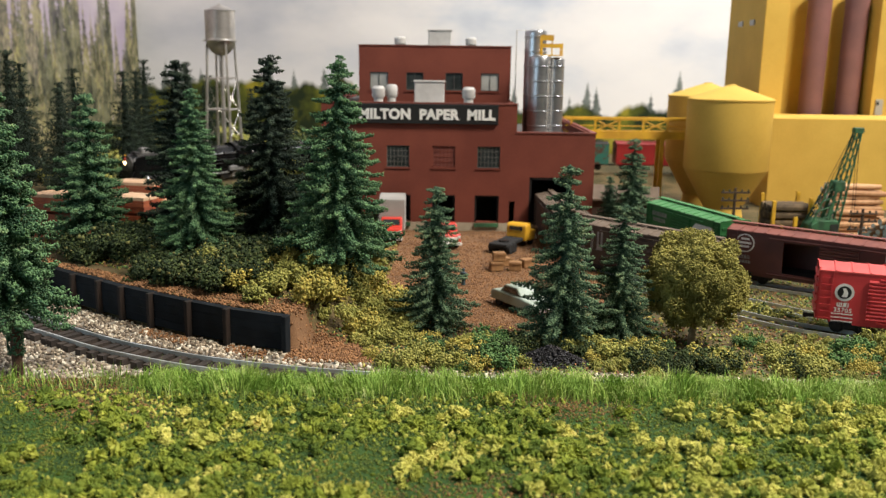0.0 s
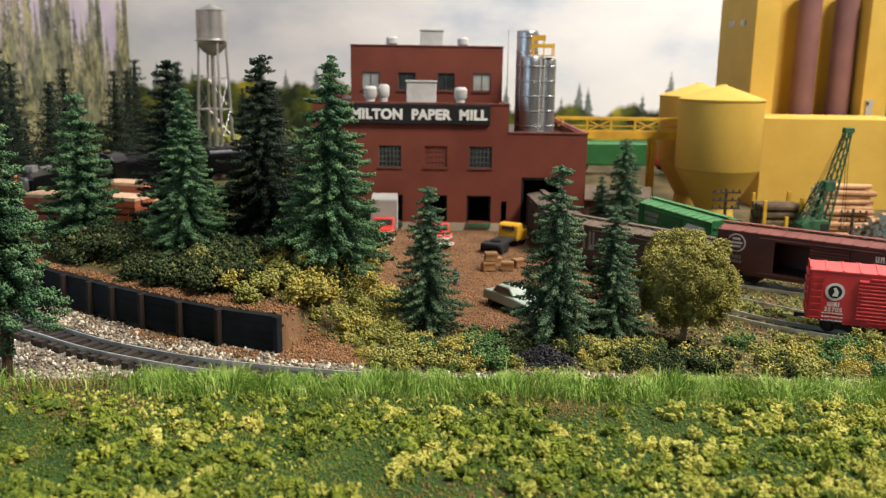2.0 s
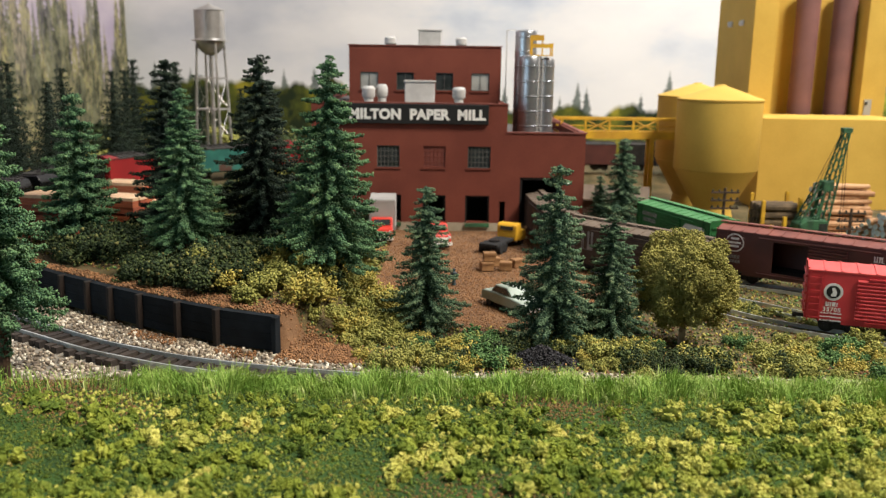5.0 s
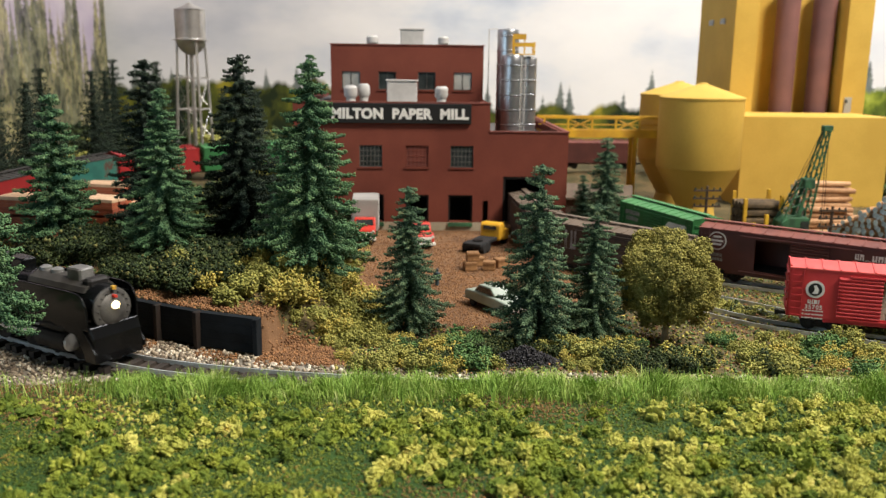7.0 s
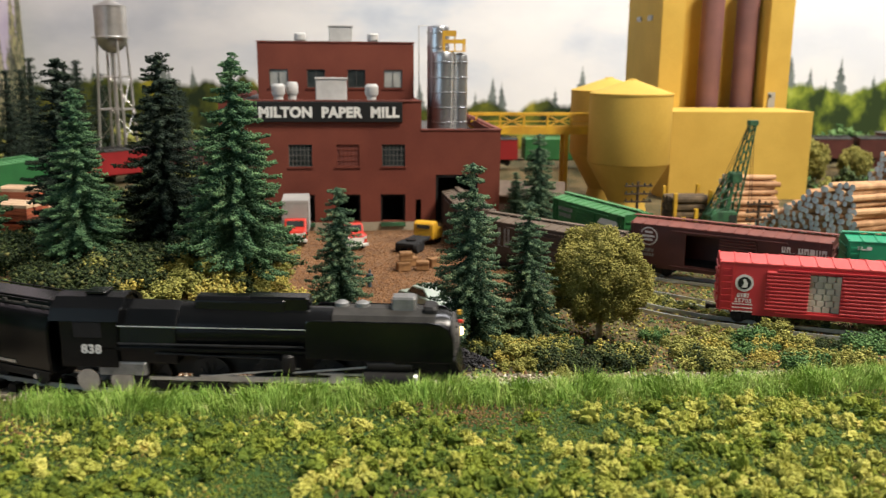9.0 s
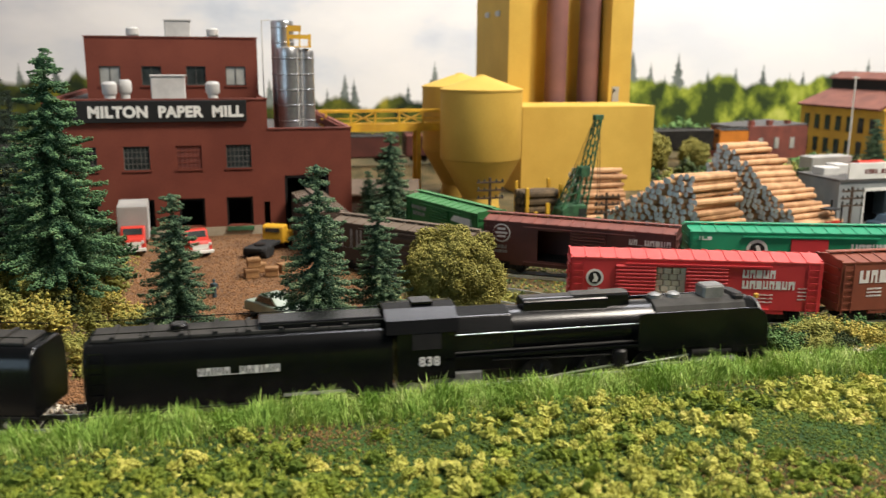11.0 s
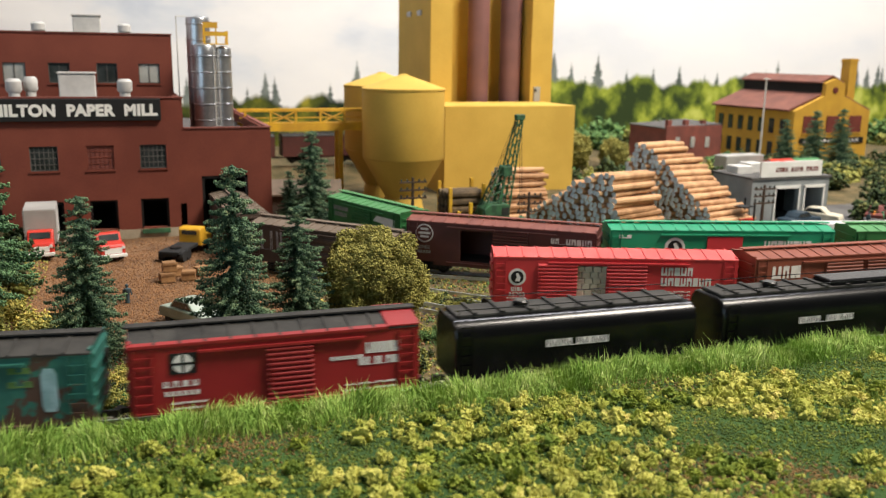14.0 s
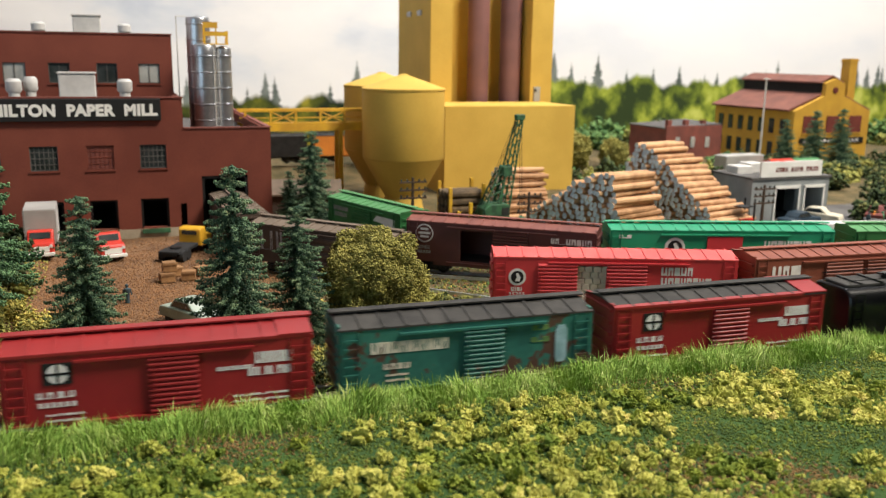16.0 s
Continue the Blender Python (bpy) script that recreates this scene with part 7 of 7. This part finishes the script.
# ---- body shop and street ----
solid("street", Geo().box(36, 75, 38.5, 53, -2.33, -2.17), M["asphalt"], "grey street before the body shop", "street", kind="structure")
ZS = -2.17
sh = thing("body_shop", at(0, 0, 0), "grey body shop with white sign board and two open bays", "garage")
part("front_wall", pierced(Geo(), 40.3, 46.8, ZS, 0.75, 48.4, 48.7, [(42.3, 44.2, ZS, 0.1), (44.75, 46.3, ZS, 0.1)]), M["shop"], sh)
part("side_wall", Geo().box(40.3, 40.6, 48.7, 52.5, ZS, 0.75), M["shop"], sh)
part("side_wall", Geo().box(46.5, 46.8, 48.7, 52.5, ZS, 0.75), M["shop"], sh)
# black back wall, the shade inside the open bays painted on
part("back_wall", Geo().box(40.6, 46.5, 52.2, 52.5, ZS, 0.75), M["dark"], sh)
part("roof", Geo().box(40.2, 46.9, 48.3, 52.6, 0.76, 0.9), M["roof"], sh)
for x0, x1 in ((42.3, 44.2), (44.75, 46.3)):
    part("bay_frame", Geo().box(x0 - 0.12, x0, 48.3, 48.4, ZS, 0.2).box(x1, x1 + 0.12, 48.3, 48.4, ZS, 0.2).box(x0 - 0.12, x1 + 0.12, 48.3, 48.4, 0.1, 0.3), M["white"], sh, "white bay door frame")
sb = part("sign_board", Geo().box(40.9, 46.0, 48.35, 48.5, 0.91, 1.95), M["white"], sh, "white sign board with faint red lettering")
bars("sign_marks", [0.2, 0.2, 0.2, 0.2, -0.25, 0.2, 0.2, 0.2, 0.2, -0.25, 0.2, 0.2, 0.2, 0.2], 0.3, 0.06, M["oxblood"], sb, at(43.9, 48.35, 1.25))
for x0, x1, y, h in ((40.7, 42.0, 50.5, 0.5), (42.1, 43.3, 51.0, 0.62)):
    ru = thing("roof_unit", at(0, 0, 0.9), "pale box unit on the body shop roof", "air handler", "roof units")
    part("casing", Geo().box(x0, x1, y, y + 1.2, 0, h, 0.05), M["vent"], ru)
old_car(at(42.9, 46.6, ZS, 10), "dark blue sedan before the body shop", M["navy"])
old_car(at(45.4, 47.6, ZS, -60), "cream sedan in the body shop's bay", M["cream"])
old_car(at(50.0, 47.0, ZS, 35), "dark red sedan on the street", M["oxblood"])
for x, y, c in ((48.9, 46.2, "orange"), (48.2, 46.0, "denim"), (49.9, 45.4, "red"), (49.3, 45.9, "jade")):
    solid("figurine", fig, M[c], "tiny painted figurine on the street", "figurine", at(x, y, ZS), "street figurines", smooth=True)
flat = thing("long_trailer", at(44.0, 42.3, -1.75, -16), "long pale flat trailer behind the green boxcars", "trailer")
part("deck", Geo().box(-4.5, 5.5, -0.6, 0.6, 0.25, 0.6, 0.04), M["vent"], flat)
for x in (-3.6, 3.8, 4.6):
    for y in (-0.45, 0.45):
        tyre_at(flat, x, y, 0.24, 0.1)
forklift = thing("forklift", at(38.6, 46.9, -2.2, 20), "red and black forklift beside the log pile", "forklift")
part("body", Geo().box(-0.8, 0.5, -0.45, 0.45, 0.2, 0.8, 0.08), M["red"], forklift)
part("mast", Geo().box(0.55, 0.65, -0.4, -0.3, 0.1, 2.0).box(0.55, 0.65, 0.3, 0.4, 0.1, 2.0), M["tyre"], forklift)
part("fork", Geo().box(0.65, 1.6, -0.3, 0.3, 0.1, 0.16), M["tyre"], forklift)
part("guard", Geo().box(-0.6, 0.4, -0.42, 0.42, 1.5, 1.58), M["tyre"], forklift)
for x in (-0.5, 0.3):
    for y in (-0.42, 0.42):
        tyre_at(forklift, x, y, 0.22, 0.1)

# ---- far buildings ----
ZF = -2.3
ph = thing("power_house", at(0, 0, 0), "ochre gabled works with rusty roof, monitor and chimney", "works")
part("gable_wall", Geo().prism([(67.4, ZF), (67.4, 3.4), (71.2, 5.0), (71.2, 6.3), (72.5, 6.8), (73.8, 6.3), (73.8, 5.0), (77.6, 3.4), (77.6, ZF)], 75, 75.5, "y"), M["ochre"], ph)
part("side_wall", Geo().box(67.4, 67.9, 75.5, 88, ZF, 3.4), M["ochre"], ph)
part("side_wall", Geo().box(77.1, 77.6, 75.5, 88, ZF, 3.4), M["ochre"], ph)
part("back_wall", Geo().box(67.9, 77.1, 87.5, 88, ZF, 3.4), M["ochre"], ph)
part("roof", Geo().prism([(67.0, 3.35), (71.2, 5.05), (71.2, 5.25), (66.9, 3.55)], 75.5, 88.2, "y"), M["tile_roof"], ph)
part("roof", Geo().prism([(78.0, 3.35), (73.8, 5.05), (73.8, 5.25), (78.1, 3.55)], 75.5, 88.2, "y"), M["tile_roof"], ph)
part("monitor", Geo().box(71.2, 73.8, 75.5, 88, 5.0, 6.3), M["dark"], ph)
part("monitor_roof", Geo().prism([(70.9, 6.3), (72.5, 7.0), (74.1, 6.3), (74.1, 6.45), (72.5, 7.15), (70.9, 6.45)], 75.5, 88.2, "y"), M["tile_roof"], ph)
part("chimney", Geo().box(74.75, 75.75, 75.6, 76.8, 3.0, 8.9).box(74.68, 75.82, 75.53, 76.87, 8.55, 8.75), M["ochre"], ph)
for i in range(7):
    y = 76.2 + 1.7 * i
    for z in (0.9, -1.6):
        part("window", Geo().box(67.3, 67.4, y, y + 0.75, z, z + 1.6), M["glass"], ph)
for x in (68.6, 71.7, 74.8):
    part("window", Geo().box(x, x + 1.7, 74.9, 75, 1.1, 2.9), M["oxblood"], ph)
    part("sill", Geo().box(x - 0.1, x + 1.8, 74.85, 75, 0.95, 1.1), M["ochre"], ph)
pb = part("sign_board", Geo().box(68.3, 77.0, 74.85, 75, 0.0, 0.6), M["sign"], ph, "black strip sign")
bars("sign_marks", [0.35] * 14, 0.28, 0.2, M["mark"], pb, at(72.6, 74.84, 0.15))
part("round_louvre", Geo().lathe([(0.35, 74.92), (0.35, 75)], 72.5, 5.6, 14, "y"), M["oxblood"], ph)
mast = thing("steel_mast", at(62.5, 74.0, ZF), "thin grey steel mast before the works", "mast")
part("tube", Geo().rod((0, 0, 0), (0, 0, 9.2), 0.1, 0.07, 8), M["vent"], mast)
part("arm", Geo().box(-0.4, 0.4, -0.05, 0.05, 9.0, 9.1), M["vent"], mast)
lb = thing("brick_depot", at(61.5, 79, ZF) @ Matrix.Diagonal((0.72, 1, 0.84, 1)) @ at(-61.5, -79, -ZF), "low red brick building with grey roof", "building")
part("wall", Geo().box(51.8, 61.5, 79, 79.4, ZF, 2.5), M["brick2"], lb)
part("wall", Geo().box(51.8, 52.2, 79.4, 86, ZF, 2.2), M["brick2"], lb)
part("wall", Geo().box(61.1, 61.5, 79.4, 86, ZF, 2.5), M["brick2"], lb)
part("roof", Geo().prism([(51.6, 2.1), (61.6, 2.6), (61.6, 2.75), (51.6, 2.25)], 79.2, 86, "y"), M["roof"], lb)
for i in range(3):
    part("window", Geo().box(53.4 + 2.6 * i, 54.1 + 2.6 * i, 78.9, 79, -0.2, 1.1), M["pale_glass"], lb)
    part("chimney", Geo().box(53 + 3 * i, 53.6 + 3 * i, 80, 80.6, 2.2, 3.1), M["brick2"], lb)
gt = thing("grey_trailer", at(53.6, 66.2, -2.0, 4), "grey box trailer behind the body shop", "trailer")
part("box_body", Geo().box(-2.2, 2.2, -0.8, 0.8, 0.5, 2.2, 0.06), M["grey"], gt)
part("chassis", Geo().box(-2.1, 2.1, -0.5, 0.5, 0.3, 0.5), M["tyre"], gt)
for x in (-1.8, 1.7):
    for y in (-0.8, 0.8):
        tyre_at(gt, x, y, 0.32, 0.15)
for x, c, l in ((56.5, "red", "red tarp-covered load behind the body shop"), (59.0, "bn", "green flat shed behind the body shop")):
    s = thing("shed", at(x, 64, -2.2), l, "shed", "sheds")
    part("walls", Geo().box(-1.4, 1.4, -0.8, 0.8, 0, 1.9), M[c], s)
    part("roof", Geo().prism([(-0.95, 1.9), (0, 2.2), (0.95, 1.9)], -1.5, 1.5), M["bn_roof" if c == "bn" else "red"], s)
hut = thing("low_shed", at(12.6, 60.5, -2.2, -12), "low weathered shed with a pale roof beside the mill", "shed")
part("walls", Geo().box(-2.4, 2.4, -1.2, 1.2, 0, 1.5), M["np"], hut)
part("roof", Geo().prism([(-1.5, 1.4), (0, 2.2), (1.5, 1.4), (1.5, 1.52), (0, 2.34), (-1.5, 1.52)], -2.6, 2.6), M["np_roof"], hut)
for i in range(190):
    x, y = srng.uniform(38, 95), srng.uniform(55, 74)
    if x > 60 or y > 60:
        undergrowth(x, y, srng.uniform(1.2, 2.6), srng.choices(["shrub", "shrub_d", "shrub_g"], [1, 4, 1])[0])
for i in range(34):
    undergrowth(srng.uniform(38, 105), srng.uniform(88, 103), srng.uniform(2.5, 4.6), srng.choices(["shrub", "shrub_g", "shrub_d"], [1, 1.5, 2])[0])
for i in range(12):
    undergrowth(srng.uniform(49.5, 62), srng.uniform(42, 54), srng.uniform(1.2, 2.4), "shrub_d")
lay_undergrowth()

# ---- tracks last: many small pieces ----
track("track", LINE[LINE[:, 1] < 60], RAIL, "curved model main line of bright rails on dark ties", -27, 60)
track("track", SIDE_A, YR, "yard siding of worn rails on dark ties", 9, 45, 120, 0.1)
track("track", SIDE_B, YR, "yard siding of worn rails on dark ties", 12, 24, 60, 0.1)
track("track", SIDE_C, YR, "siding that runs into the mill", 6, 17, 80, 0.1)
track("track", SIDE_D, YR, "yard siding of worn rails on dark ties", 20, 45, 80, 0.1)


# ---- movement ----
LIGHT = [(0.0, -53.4), (1.0, -47.4), (2.0, -41.4), (6.3, -14.1), (7.0, -9.55), (8.0, -3.25), (9.0, 3.4), (9.5, 6.8), (12.0, 24.0), (13.0, 30.9), (14.0, 37.6), (15.0, 44.3), (16.0, 51.0)]


def motions():
    times = [0.5 * k for k in range(33)]
    lt, ls = [a for a, _ in LIGHT], [b for _, b in LIGHT]
    for car, off, half in consist:
        rows = []
        for t in times:
            s = float(np.interp(t, lt, ls)) + off
            a, b = on_line(s - half), on_line(s + half)
            c, d = (a + b) / 2, b - a
            rows.append((t, at(c[0], c[1], RAIL, math.degrees(math.atan2(d[1], d[0])))))
        walk(car, rows)


motions()
